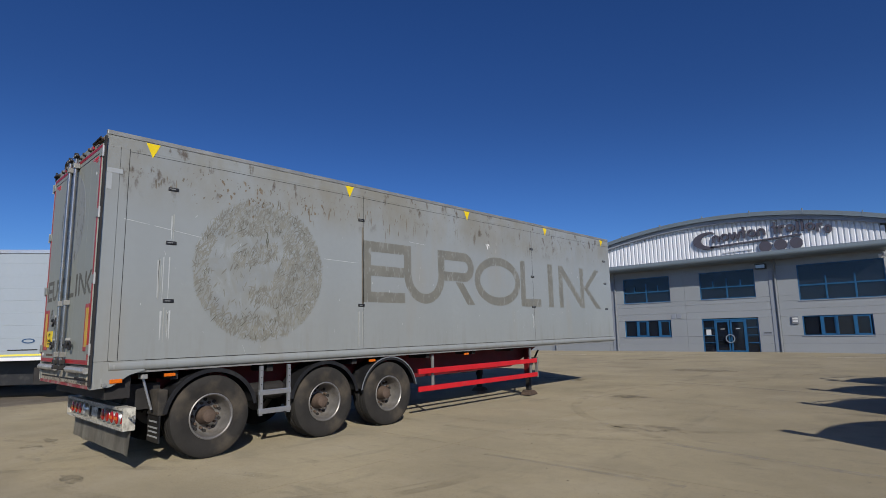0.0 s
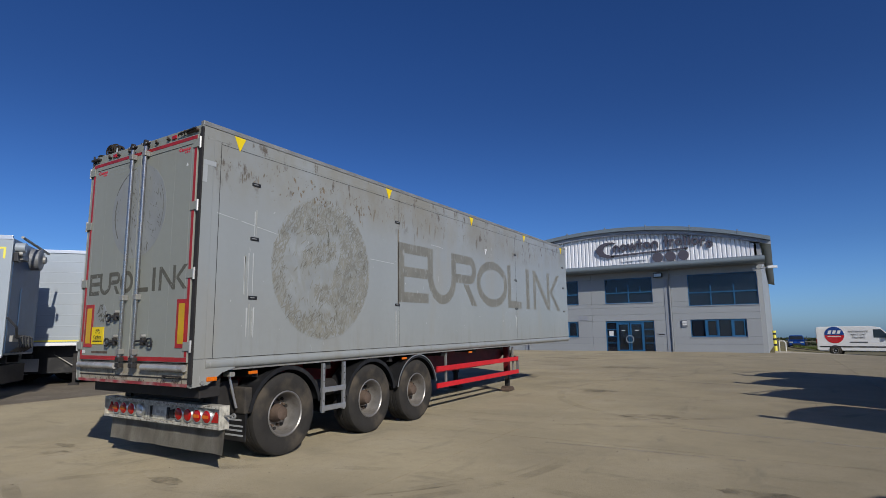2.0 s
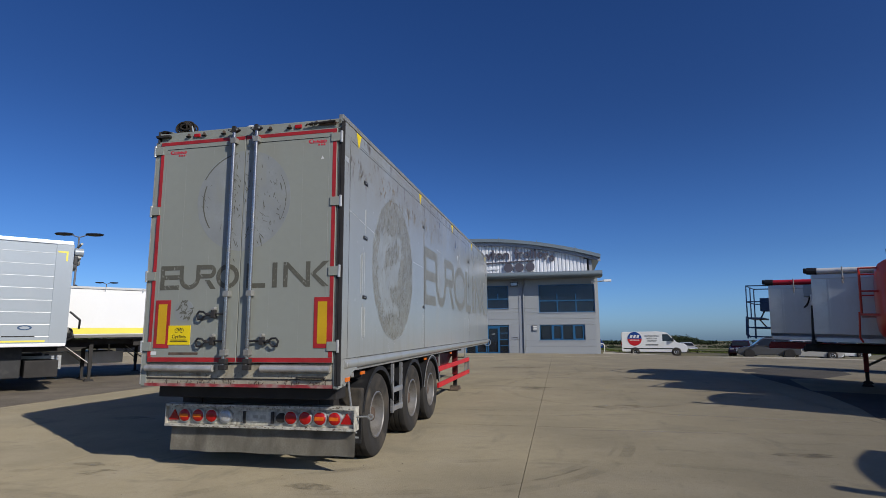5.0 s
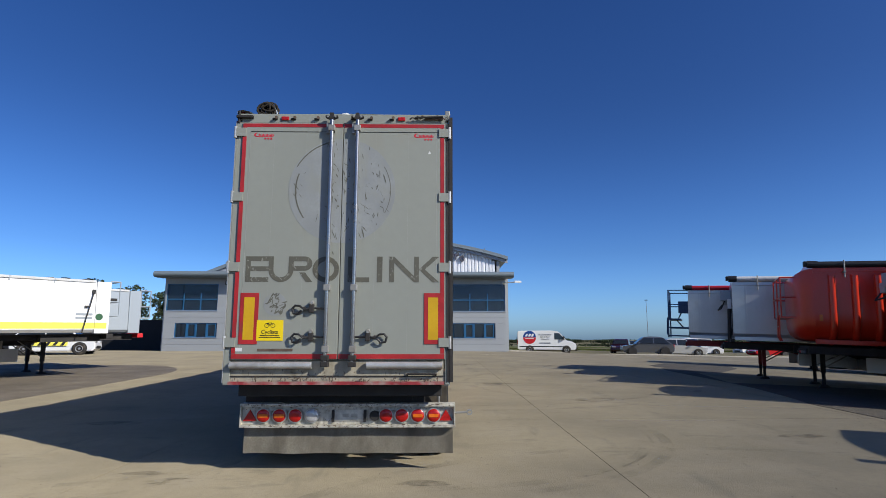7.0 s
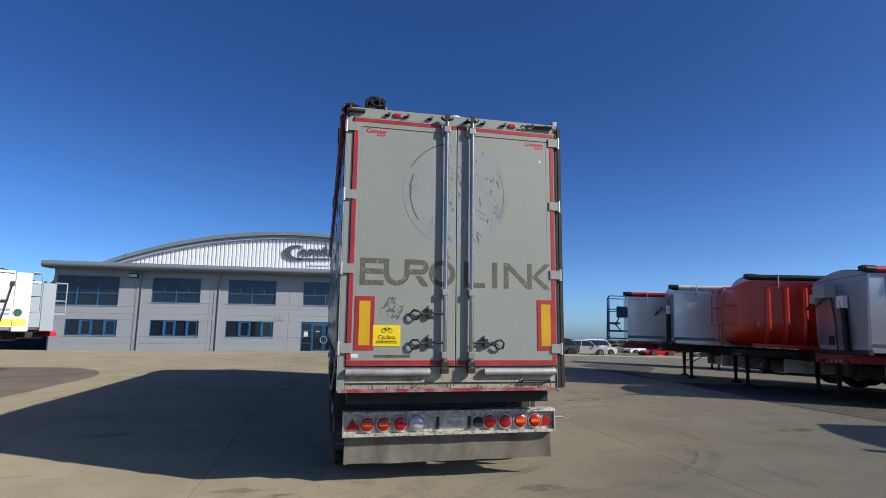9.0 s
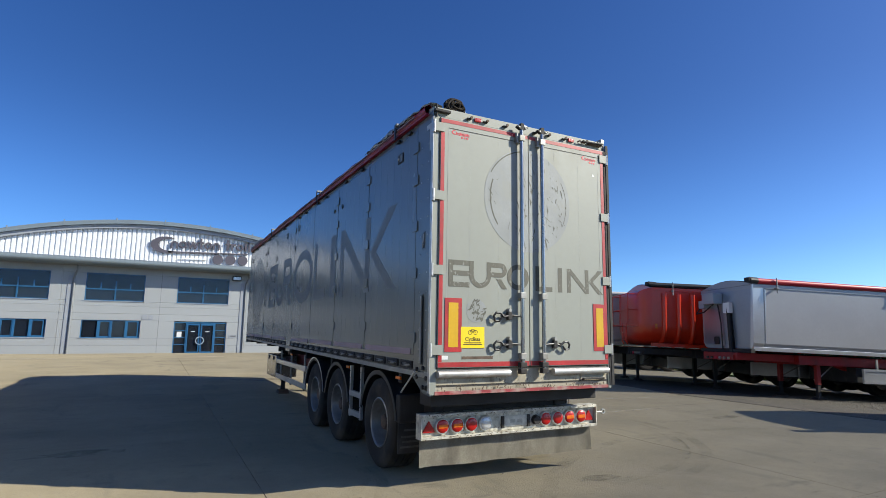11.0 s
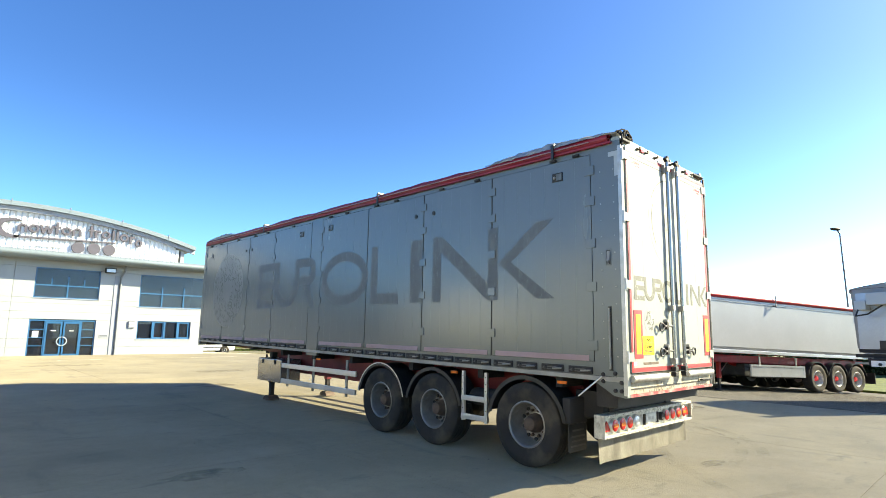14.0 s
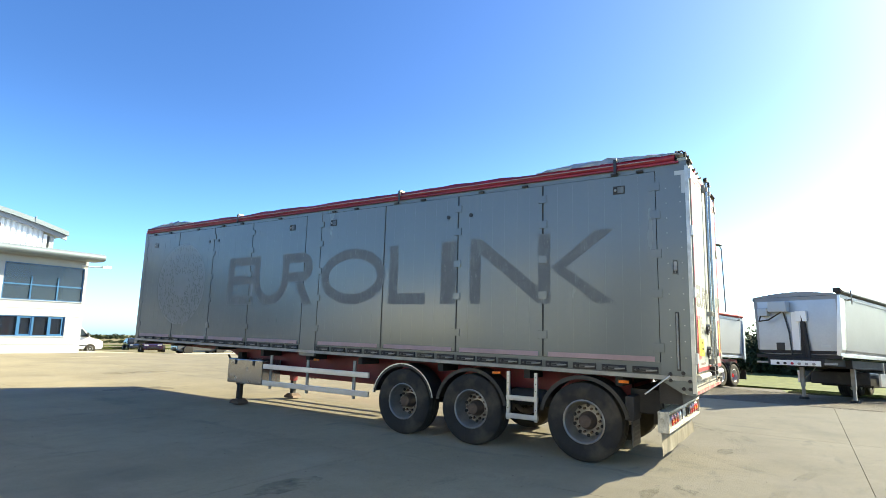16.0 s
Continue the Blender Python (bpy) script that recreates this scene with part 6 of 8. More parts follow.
for y in (1.495, 3.355, 4.725):
    ax = part("axle", rod((-0.95, y, 0.535), (0.95, y, 0.535), 0.075, 12), M_DARK, trailer)
    for s in (-1, 1):
        wheel(trailer, s * 1.07, y, 0.535, s, None, None, 1.035, True)
        part("air_bag", turned([(0.70, 0.11), (0.76, 0.14), (0.86, 0.14), (0.95, 0.10)], 16, None, (s * 0.6, y + 0.32, 0), "z"), M_BLACK, ax)
        part("trailing_arm", box(s * 0.6 - 0.05, s * 0.6 + 0.05, y - 0.45, y + 0.4, 0.5, 0.62), M_DARK, ax)
        fender(trailer, s * 1.07, y, 0.535, 0.655, 0.40, y > 4)
    part("brake_chamber", turned([(0.0, 0.09), (0.2, 0.09)], 14, None, (0.35, y - 0.25, 0.6), "x"), M_DARK, ax)
# mud flaps behind the last axle
for s in (-1, 1):
    f = part("mud_flap", box(s * 1.07 - 0.2, s * 1.07 + 0.2, 0.80, 0.82, 0.28, 0.62), M_BLACK, trailer, "black rubber mud flap with pale print")
    part("mud_flap_arm", box(s * 1.07 - 0.2, s * 1.07 + 0.2, 0.78, 0.90, 0.622, 0.95, 0.02), M_TYRE if s > 0 else M_DARK, f)
    for z, w in ((0.53, 0.13), (0.455, 0.16), (0.40, 0.15), (0.34, 0.17)):
        part("print_bar", box(s * 1.07 - w, s * 1.07 + w, 0.796, 0.799, z, z + 0.022), M_PATCH if s > 0 else M_LATCH, f)
    if s < 0:
        continue
    part("rear_stay", rod((s * 1.15, 0.62, 1.12), (s * 1.16, 0.74, 0.70), 0.016, 8), M_ALU, trailer)
    part("stay_head", box(s * 1.15 - 0.07, s * 1.15 + 0.07, 0.58, 0.66, 1.10, 1.16, 0.01), M_GALV, trailer)
for s in (-1, 1):
    for y in (0.92, 2.9 if s < 0 else 4.35, 6.9):
        part("side_marker", box(s * 1.235 - 0.012, s * 1.235 + 0.012, y - 0.07, y + 0.07, 1.115, 1.155, 0.005), M_LENS_A, trailer)
part("side_marker", box(W + 0.006, W + 0.02, 0.20, 0.34, 1.08, 1.13, 0.005), M_LENS_A, trailer)
part("corner_bolt", turned([(W + 0.006, 0.03), (W + 0.025, 0.025)], 10, None, (0, 0.14, 1.07), "x"), M_GALV, trailer)
for k, (y, z) in enumerate(((0.06, 1.10), (0.06, 1.2), (0.14, 1.10), (0.14, 1.30), (0.30, 1.28), (0.30, 1.20))):
    part("corner_bolt", turned([(-W - 0.02, 0.022), (-W + 0.0, 0.026)], 10, None, (0, y, z), "x"), M_DARK, trailer)
part("left_corner_panel", prism([(0.0, 1.02), (0.16, 1.04), (0.42, LOW - 0.03), (0.42, LOW + 0.034), (0.0, LOW + 0.034)], "x", -W - 0.001, -W + 0.05), M_LEFT_SHADED, trailer)
part("tension_rod", rod((-W - 0.03, 0.30, 1.26), (-W - 0.05, 0.62, 1.0), 0.01, 8), M_ALU, trailer)
# access ladders
for s in (-1, 1):
    ld = part("access_ladder", box(s * 1.24 - 0.02, s * 1.24 + 0.02, 2.20, 2.25, 0.45, 1.17), M_ALU, trailer, "aluminium access steps between the wheels")
    part("stile", box(s * 1.24 - 0.02, s * 1.24 + 0.02, 2.66, 2.71, 0.45, 1.17), M_ALU, ld)
    for z in (0.47, 0.74):
        part("rung", box(s * 1.24 - 0.025, s * 1.24 + 0.025, 2.19, 2.72, z, z + 0.075, 0.008), M_ALU, ld)
    for y in (2.225, 2.685):
        for z in (0.62, 0.9, 1.0, 1.1):
            part("stile_hole", turned([(s * 1.262 - 0.001, 0.008), (s * 1.262 + 0.001, 0.008)], 8, None, (0, y, z), "x"), M_INK, ld)
    part("air_tank", turned([(2.15, 0.1), (2.2, 0.13), (2.7, 0.13), (2.75, 0.1)], 18, None, (s * 0.95, 0, 0.78), "y"), M_DARK, trailer)
# side guards
for s, mat, y0, y1, zz in ((1, M_RED_RAIL, 5.48, 9.5, (0.86, 0.53)), (-1, M_ALU, 5.52, 8.45, (0.92, 0.58))):
    for z in zz:
        part("side_guard", box(s * 1.235 - 0.02, s * 1.235 + 0.02, y0, y1, z - 0.05, z + 0.05, 0.008), mat, trailer, "red side guard rail" if s > 0 else "aluminium side guard rail")
    for y in ((5.95, 9.35) if s > 0 else (5.95, 7.2, 8.3)):
        part("guard_post", box(s * 1.16 - 0.014, s * 1.16 + 0.014, y - 0.03, y + 0.03, 0.46, 1.16), M_GALV, trailer)
part("guard_end", box(1.18, 1.25, 9.5, 9.54, 0.46, 0.92), M_GALV, trailer)
bx = part("tool_box", box(-1.26, -0.75, 8.47, 9.62, 0.52, 1.04, 0.02), M_STEEL, trailer, "scuffed stainless toolbox")
for y in (8.75, 9.35):
    part("catch", box(-1.275, -1.261, y - 0.03, y + 0.03, 0.92, 1.02, 0.004), M_DARK, bx)
# landing legs
for s in (-1, 1):
    lg = part("landing_leg", box(s * 0.80 - 0.07, s * 0.80 + 0.07, 9.68, 9.82, 0.42, 1.15, 0.01), M_RED_FRAME if s > 0 else M_DARK, trailer, "dirty landing leg with a foot plate")
    part("inner_leg", box(s * 0.80 - 0.05, s * 0.80 + 0.05, 9.70, 9.80, 0.08, 0.42), M_DARK, lg)
    part("foot", prism([(9.57, 0.004), (9.93, 0.004), (9.90, 0.05), (9.80, 0.11), (9.70, 0.11), (9.60, 0.05)], "x", s * 0.80 - 0.13, s * 0.80 + 0.13), M_RUST, lg)
    part("brace", rod((s * 0.8, 9.82, 0.62), (s * 0.62, 10.5, 1.05), 0.025, 8), M_DARK, lg)
part("leg_shaft", rod((-0.73, 9.75, 0.95), (0.73, 9.75, 0.95), 0.02, 8), M_DARK, trailer)
part("leg_crank", bent([(0.87, 9.75, 0.9), (1.1, 9.75, 0.9), (1.12, 9.72, 0.72)], 0.015, 8), M_DARK, trailer)
for y in (1.9, 4.1, 6.4, 8.2):
    part("air_hose", bent([(0.3, y, 1.0), (0.45, y + 0.3, 0.85), (0.3, y + 0.8, 0.95)], 0.018, 8), M_BLACK, trailer)

M_ROPE = surface("dark_brown_rope", (0.03, 0.023, 0.017), 0.95, 0, 0.4, 20)
# coiled dark rope on the roof's rear corner
coil = thing("rope_coil", "coil of dark brown rope lying on the trailer roof", "rope", TR)
bm = bmesh.new()
pts = []
rr = random.Random(5)
for k in range(240):
    a = k * 0.42
    r = 0.062 + 0.030 * math.sin(k * 0.37)
    pts.append((-0.95 + (r * 1.25) * math.cos(a + 0.3 * math.sin(k * 0.11)), 0.12 + 0.07 * math.sin(k * 0.15), TOP + 0.118 + r * math.sin(a)))
bent(pts, 0.011, 6, bm)
part("rope", bm, M_ROPE, coil)
part("rope_tail", bent([(-0.87, 0.10, TOP + 0.14), (-0.84, 0.08, TOP + 0.09), (-0.82, 0.07, TOP + 0.04)], 0.011, 6), M_PALE, coil, "pale frayed rope end")
part("roof_cap", turned([(TOP + 0.02, 0.075), (TOP + 0.045, 0.072), (TOP + 0.06, 0.05), (TOP + 0.066, 0.01)], 18, None, (0.01, 0.10, 0), "z"), M_WHITE_STK, trailer, "small white domed cap", True)

# ---------------------------------------------------------------- parked trailers
def place(x, y, hx, hy):
    """A pose on the yard: local y points along (hx, hy), z out of the ground."""
    n = math.hypot(hx, hy)
    hx, hy = hx / n, hy / n
    f = Vector((hx, hy, (gz(x + hx * 4, y + hy * 4) - gz(x - hx * 4, y - hy * 4)) / 8)).normalized()
    r = Vector((hy, -hx, 0))
    u = r.cross(f).normalized()
    return Matrix(((r.x, f.x, u.x, x), (r.y, f.y, u.y, y), (r.z, f.z, u.z, gz(x, y) - (0.13 if y > 38.2 else 0.0) - fall(x, y)), (0, 0, 0, 1)))


def under_gear(t, x0, x1, length, axles, beam_mat, guard, leg_y, floor_z, hub_mat=None, low_box=False, leg_mat=None):
    """Chassis beams, axles, wheels, legs and side guards under a body from x0 to x1; the front is at y = 0."""
    xm = (x0 + x1) / 2
    for s in (-1, 1):
        part("chassis_beam", prism([(-0.1, floor_z - 0.02), (-length + 0.2, floor_z - 0.02), (-length + 0.2, floor_z - 0.35), (-3.6, floor_z - 0.42), (-2.9, floor_z - 0.2), (-0.1, floor_z - 0.18)], "x", xm + s * 0.5 - 0.06, xm + s * 0.5 + 0.06), beam_mat, t)
    for y in axles:
        part("axle", rod((x0 + 0.3, y, 0.535), (x1 - 0.3, y, 0.535), 0.07, 10), M_DARK, t)
        for s in (-1, 1):
            x = x0 + 0.2 if s < 0 else x1 - 0.2
            wheel(t, x, y, 0.535, s, hub_mat, M_RIM_PALE)
            fender(t, x, y, 0.535, 0.65, 0.38, True)
    for s in (-1, 1):
        x = xm + s * 0.75
        lg = part("landing_leg", box(x - 0.06, x + 0.06, leg_y - 0.06, leg_y + 0.06, 0.45, floor_z - 0.2), leg_mat or beam_mat, t)
        part("inner_leg", box(x - 0.045, x + 0.045, leg_y - 0.045, leg_y + 0.045, 0.06, 0.45), leg_mat or M_DARK, lg)
        part("foot", prism([(leg_y - 0.16, 0.012), (leg_y + 0.16, 0.012), (leg_y + 0.1, 0.09), (leg_y - 0.1, 0.09)], "x", x - 0.11, x + 0.11), M_DARK, lg)
        part("leg_brace", rod((x, leg_y, 0.6), (x - s * 0.2, leg_y - 0.75, floor_z - 0.25), 0.02, 8), M_GALV, lg)
    for s in (-1, 1):
        x = x0 + 0.03 if s < 0 else x1 - 0.03
        g0, g1, z0, z1 = guard
        gd = part("side_guard", box(x - 0.012, x + 0.012, g0 + 0.08, g1 - 0.08, z0 + 0.07, z1 - 0.07), M_ALU, t, "silver side guard panel")
        fr = bmesh.new()
        for q in ((g0, g1, z1 - 0.069, z1), (g0, g1, z0, z0 + 0.069), (g0, g0 + 0.079, z0 + 0.07, z1 - 0.07), (g1 - 0.079, g1, z0 + 0.07, z1 - 0.07)):
            box(x - 0.03, x + 0.03, q[0], q[1], q[2], q[3], 0, fr)
        part("guard_frame", fr, M_ALU, gd)
        for y in (g0 + 0.5, g1 - 0.5):
            part("guard_hanger", box(x - 0.02, x + 0.02, y - 0.03, y + 0.03, z1, floor_z - 0.03), M_GALV, gd)
    if low_box:
        part("tank", box(xm - 0.9, xm + 0.9, leg_y - 1.9, leg_y - 1.2, 0.55, 1.0, 0.03), M_BLACK, t)


def tipper(name, label, m, body_mat, beam_mat, tube_mat, length=11.8, top=3.40, low=1.42, ribs=False, front="box", guard=None, rise=0.15, group="parked tippers"):
    """An aluminium tipping trailer: tapered body, top rails, rolled sheet on its left edge, bulkhead fittings."""
    t = thing(name, label, "trailer", m, group)
    W2 = 2.5
    sec = [(0.0, top), (0.06, low + 0.16), (0.16, low + 0.02), (0.3, low)]
    outline = [(x, z) for x, z in sec] + [(W2 - x, z) for x, z in sec[::-1]]
    if ribs:
        outline = [(0.0, top), (0.0, low + 0.75)] + arc(0.62, low + 0.62, 0.62, 0.62, 180, 270, 8) + [(W2 - 0.62, low)] + arc(W2 - 0.62, low + 0.62, 0.62, 0.62, 270, 360, 8) + [(W2, top)]
    body = part("tipping_body", prism(outline, "y", -length, 0.0), body_mat, t, "", ribs)
    if ribs:
        # domed nose
        bm = bmesh.new()
        zc, rows = (top + low) / 2 + 0.1, []
        for y, k, kz in ((-0.01, 1.0, 1.0), (0.14, 0.975, 0.98), (0.26, 0.92, 0.93), (0.36, 0.82, 0.86), (0.43, 0.66, 0.74), (0.46, 0.4, 0.5), (0.47, 0.1, 0.15)):
            rows.append([bm.verts.new((W2 / 2 + (x - W2 / 2) * k, y, zc + (z - zc) * kz)) for x, z in outline])
        for p, q in zip(rows, rows[1:]):
            for i in range(len(p)):
                bm.faces.new((p[i], p[(i + 1) % len(p)], q[(i + 1) % len(p)], q[i]))
        bm.faces.new(rows[-1])
        bmesh.ops.recalc_face_normals(bm, faces=bm.faces[:])
        part("domed_nose", bm, body_mat, t, "", True)
        part("side_marker", box(-0.012, 0.02, -0.18, -0.10, low + 0.55, low + 0.72, 0.006), M_LENS_A, t)
    part("top_rail", box(-0.016, 0.06, -length, 0.0, top - 0.10, top + 0.02, 0.008), body_mat, t)
    part("top_rail", box(W2 - 0.06, W2 + 0.035, -length, 0.0, top - 0.11, top + 0.02, 0.01), body_mat, t)
    part("bottom_rail", box(0.09, 0.16, -length, 0.0, low - 0.06, low + 0.06, 0.01), M_ALU if not ribs else body_mat, t)
    if ribs:
        y = -0.42
        while y > -length:
            bm = bmesh.new()
            base = [(0.0, top - 0.16), (0.0, low + 0.75)] + arc(0.62, low + 0.62, 0.62, 0.62, 183, 262, 8)
            crest = [(-0.11, top - 0.22), (-0.11, low + 0.68)] + arc(0.62, low + 0.62, 0.73, 0.73, 183, 258, 8)
            rows = [[bm.verts.new((p[0] * (1 - f) + q[0] * f, y + 0.085 * math.cos(math.pi * k / 8), p[1] * (1 - f) + q[1] * f)) for p, q in zip(base, crest)] for k, f in ((k, math.sin(math.pi * k / 8)) for k in range(9))]
            for p, q in zip(rows, rows[1:]):
                for i in range(len(base) - 1):
                    bm.faces.new((p[i], p[i + 1], q[i + 1], q[i]))
            bmesh.ops.recalc_face_normals(bm, faces=bm.faces[:])
            part("rib", bm, body_mat, body, "", True)
            y -= 0.50
    else:
        # corner post, panel joints and a rear post
        part("corner_post", prism([(-0.012, top), (0.048, low + 0.16), (0.12, low + 0.0), (0.2, low + 0.0), (0.06, top)], "y", -0.32, 0.03), M_ALU, t)
        part("post_edge", prism([(-0.008, top - 0.12), (0.05, low + 0.18), (0.07, low + 0.18), (0.02, top - 0.12)], "y", -0.39, -0.36), M_ALU, t)
        part("rear_post", box(-0.03, 0.08, -length - 0.05, -length + 0.12, low - 0.1, top - 0.12, 0.01), M_ALU, t)
    # rolled sheet with its crank end and clips
    tube = part("rolled_sheet", rod((0.0, -0.1, top + 0.11), (0.0, -length + 0.1, top + 0.11), 0.085, 14), tube_mat, t, "", True)
    part("crank_end", rod((0.0, 0.12, top + 0.12), (0.0, -0.12, top + 0.11), 0.10, 12), M_BLACK, tube)
    part("crank_knob", box(-0.08, 0.12, 0.12, 0.2, top + 0.06, top + 0.2, 0.02), M_DARK, tube)
    for y in (-0.7, -length * 0.44, -length * 0.94):
        c = part("sheet_clip", box(-0.14, 0.0, y - 0.03, y + 0.03, top - 0.12, top - 0.07, 0.008), M_GALV, t)
        part("clip_arm", rod((-0.11, y, top - 0.25), (-0.11, y, top + 0.2), 0.018, 8), M_GALV, c)
    # arched roof sheet
    top_arc = [(W2 * k / 12, top + 0.03 + (0.13 if front == "ram" else 0.2) * math.sin(math.pi * k / 12)) for k in range(13)]
    part("roof_sheet", band(top_arc, [(x, z - 0.02) for x, z in top_arc], "y", -length + 0.1, -0.03), M_BLACK if tube_mat is M_BLACK else M_TARP_WHITE if front == "ram" else M_BLACK, t, "", True)
    lunette = [(W2 * k / 12, top + 0.01 + (0.13 if front == "ram" else 0.2) * math.sin(math.pi * k / 12)) for k in range(13)]
    part("front_lunette", prism(lunette, "y", -0.03, 0.0), body_mat, t)
    # bulkhead
    if front in ("ram", "box"):
        part("bulkhead_plate", box(0.12, W2 - 0.12, 0.001, 0.003, low + 0.12, top - 0.12), M_FRONT, t)
        # Flat near-black plate painting the shaded recess behind the ram.
        part("bulkhead_recess", prism([(0.88, low - 0.1), (1.16, low - 0.1), (1.12, top - 0.6), (1.0, top - 0.6)], "y", 0.004, 0.02), M_DARK, t)
        part("lift_ram", rod((0.90, 0.12, low - 0.3), (1.06, 0.08, top - 0.6), 0.06, 14), M_DARK, t, "", True)
        part("ram_plate", box(0.92, 1.22, 0.021, 0.14, top - 0.80, top - 0.48), M_WHITE, t)
        part("hose", bent([(1.55, 0.05, top - 0.15), (1.6, 0.06, top - 0.4), (1.45, 0.06, 2.2), (1.40, 0.06, low - 0.1)], 0.022, 8), M_BLACK, t)
        part("hydraulic_box", box(1.40, 1.95, 0.005, 0.34, top - 0.50, top - 0.16, 0.02), M_PALE, t, "pale grey box on the bulkhead")
        part("hydraulic_box", box(2.0, 2.3, 0.005, 0.26, top - 0.62, top - 0.36, 0.02), M_PALE, t)
        part("hose", bent([(2.2, 0.27, top - 0.62), (2.2, 0.4, top - 0.8), (1.95, 0.3, top - 0.75), (1.6, 0.2, top - 0.5)], 0.022, 8), M_BLACK, t)
        part("inspection_flap", box(1.62, 1.86, 0.004, 0.03, low + 0.12, low + 0.36, 0.02), M_BLACK, t)
        part("front_ledge", box(0.05, W2 - 0.05, 0.0, 0.12, low - 0.12, low - 0.02), M_DARK, t)
    if front in ("red", "blue"):
        mat = body_mat if front == "red" else M_BLUE_STEEL
        pl = part("catwalk", box(0.3, 1.9, 0.30, 0.75, low + 0.62, low + 0.67), mat, t, "steel catwalk with a handrail and ladder")
        for x in (0.3, 1.1, 1.9):
            part("rail_post", rod((x, 0.74, low + 0.67), (x, 0.74, low + 1.75), 0.02, 8), mat, pl)
        for z in (low + 1.2, low + 1.75):
            part("handrail", bent([(0.3, 0.02, z), (0.3, 0.74, z), (1.9, 0.74, z), (1.9, 0.02, z)], 0.02, 8), mat, pl)
        for x in (0.35, 0.72):
            part("ladder_stile", bent([(x, 0.78, low + 0.7), (x, 0.8, low + 0.1), (x, 0.74, low - 0.02)], 0.02, 8), mat, pl)
        if front == "blue":
            for x in (0.3, 1.9):
                part("gantry_post", box(x - 0.025, x + 0.025, 0.72, 0.77, low - 0.05, low + 0.62), mat, pl)
            for z in (low + 0.02, low + 0.33):
                part("gantry_rail", bent([(0.3, 0.02, z), (0.3, 0.745, z), (1.9, 0.745, z), (1.9, 0.02, z)], 0.022, 8), mat, pl)
        for z in (low + 0.12, low + 0.38):
            part("ladder_rung", rod((0.35, 0.8, z), (0.72, 0.8, z), 0.016, 8), mat, pl)
        part("control_box", box(0.7, 1.2, 0.02, 0.4, top - 0.8, top - 0.35, 0.02), M_BLACK if front == "red" else M_BLUE_STEEL, t)
        part("hose", bent([(0.9, 0.3, top - 0.8), (0.95, 0.45, top - 1.1), (0.8, 0.2, low + 0.3)], 0.025, 8), M_BLACK, t)
    part("subframe", box(0.28, W2 - 0.28, -length + 0.3, -1.62, low - 0.40, low - 0.13, 0.01), beam_mat, t)
    # Black block added under the body to imitate the dark shade there.
    part("equipment_case", box(0.45, W2 - 0.45, -6.6, -4.3, 0.48, 0.98, 0.03), M_BLACK, t)
    part("coupling_plate", box(0.45, 2.05, -1.6, 0.12 if front in ("red", "blue") else 0.30, low - 0.34, low - 0.13, 0.02), beam_mat if front != "ram" else M_DARK, t)
    fy = 0.12 if front in ("red", "blue") else 0.30
    bar = part("front_bar", box(0.55, 1.95, fy, fy + 0.05, low - 0.36, low - 0.20), M_WHITE if front == "ram" else beam_mat, t)
    for k in range(6):
        part("coupling", turned([(fy + 0.05, 0.04), (fy + 0.1, 0.04)], 10, None, (0.72 + 0.2 * k, 0, low - 0.3), "y"), M_RED_INK if k == 3 else M_BLACK if k > 3 else M_GALV, bar)
    if front == "ram":
        part("bar_arm", box(0.12, 2.38, fy - 0.03, fy - 0.002, low - 0.31, low - 0.25, 0.008), M_GALV, bar)
        part("kick_strip", box(0.1, W2 - 0.1, 0.004, 0.012, low + 0.02, low + 0.12), M_DARK, t)
        part("pale_strip", box(1.18, 1.38, 0.004, 0.012, low + 0.13, top - 0.5), M_WHITE, t)
        part("small_tag", box(0.35, 0.6, 0.004, 0.01, low + 0.22, low + 0.30), M_PALE, t)
    g = guard or (-7.1, -3.4, 0.55, 0.98)
    under_gear(t, 0.0, W2, length, (-length + 3.8, -length + 2.5, -length + 1.2), beam_mat, g, -2.4, low - 0.12, M_RED_RAIL, True, M_GALV if front == "ram" else None)
    part("tail_flap", box(0.0, W2, -length - 0.02, -length + 0.02, 0.35, 0.8), M_BLACK, t)
    # the body deepens towards the rear: its top stays level while the ground falls away
    for o in t.children_recursive:
        if o.type == "MESH" and o.matrix_local.is_identity:
            for v in o.data.vertices:
                if v.co.z > 2.0 and v.co.y < 0:
                    v.co.z -= v.co.y / length * rise
    part("rear_hinge", rod((0.02, -length - 0.03, low - 0.25), (0.02, -length - 0.03, low + 0.35), 0.03, 8), M_GALV, t)
    return t


M_RAM_PAINT = surface("light_silver_tipper_paint", (0.21, 0.215, 0.22), 0.45, 0.2, 0.08, 0.9, 0.03, 4)
HD, HE = (-0.9475, 0.3197), (-0.899, 0.438)
M_TUBE_RED = surface("red_rolled_sheet", (0.46, 0.012, 0.026), 0.45, 0, 0.15, 2, 0.15, 6)
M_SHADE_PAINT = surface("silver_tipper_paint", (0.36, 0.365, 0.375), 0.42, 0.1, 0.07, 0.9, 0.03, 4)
tipper("tipping_trailer", "silver tipping trailer with a red rolled sheet and red chassis", place(3.3, 6.64, *HD), M_SHADE_PAINT, M_RED_SUB, M_TUBE_RED, rise=0.2, length=11.25, top=3.30, front="box", guard=(-6.6, -3.5, 0.55, 0.98))
tipper("tipping_trailer", "orange-red ribbed tub tipping trailer with a front ladder", place(3.0, 10.15, *HE), M_ORANGE, M_DARK, M_BLACK, top=3.38, ribs=True, front="red")
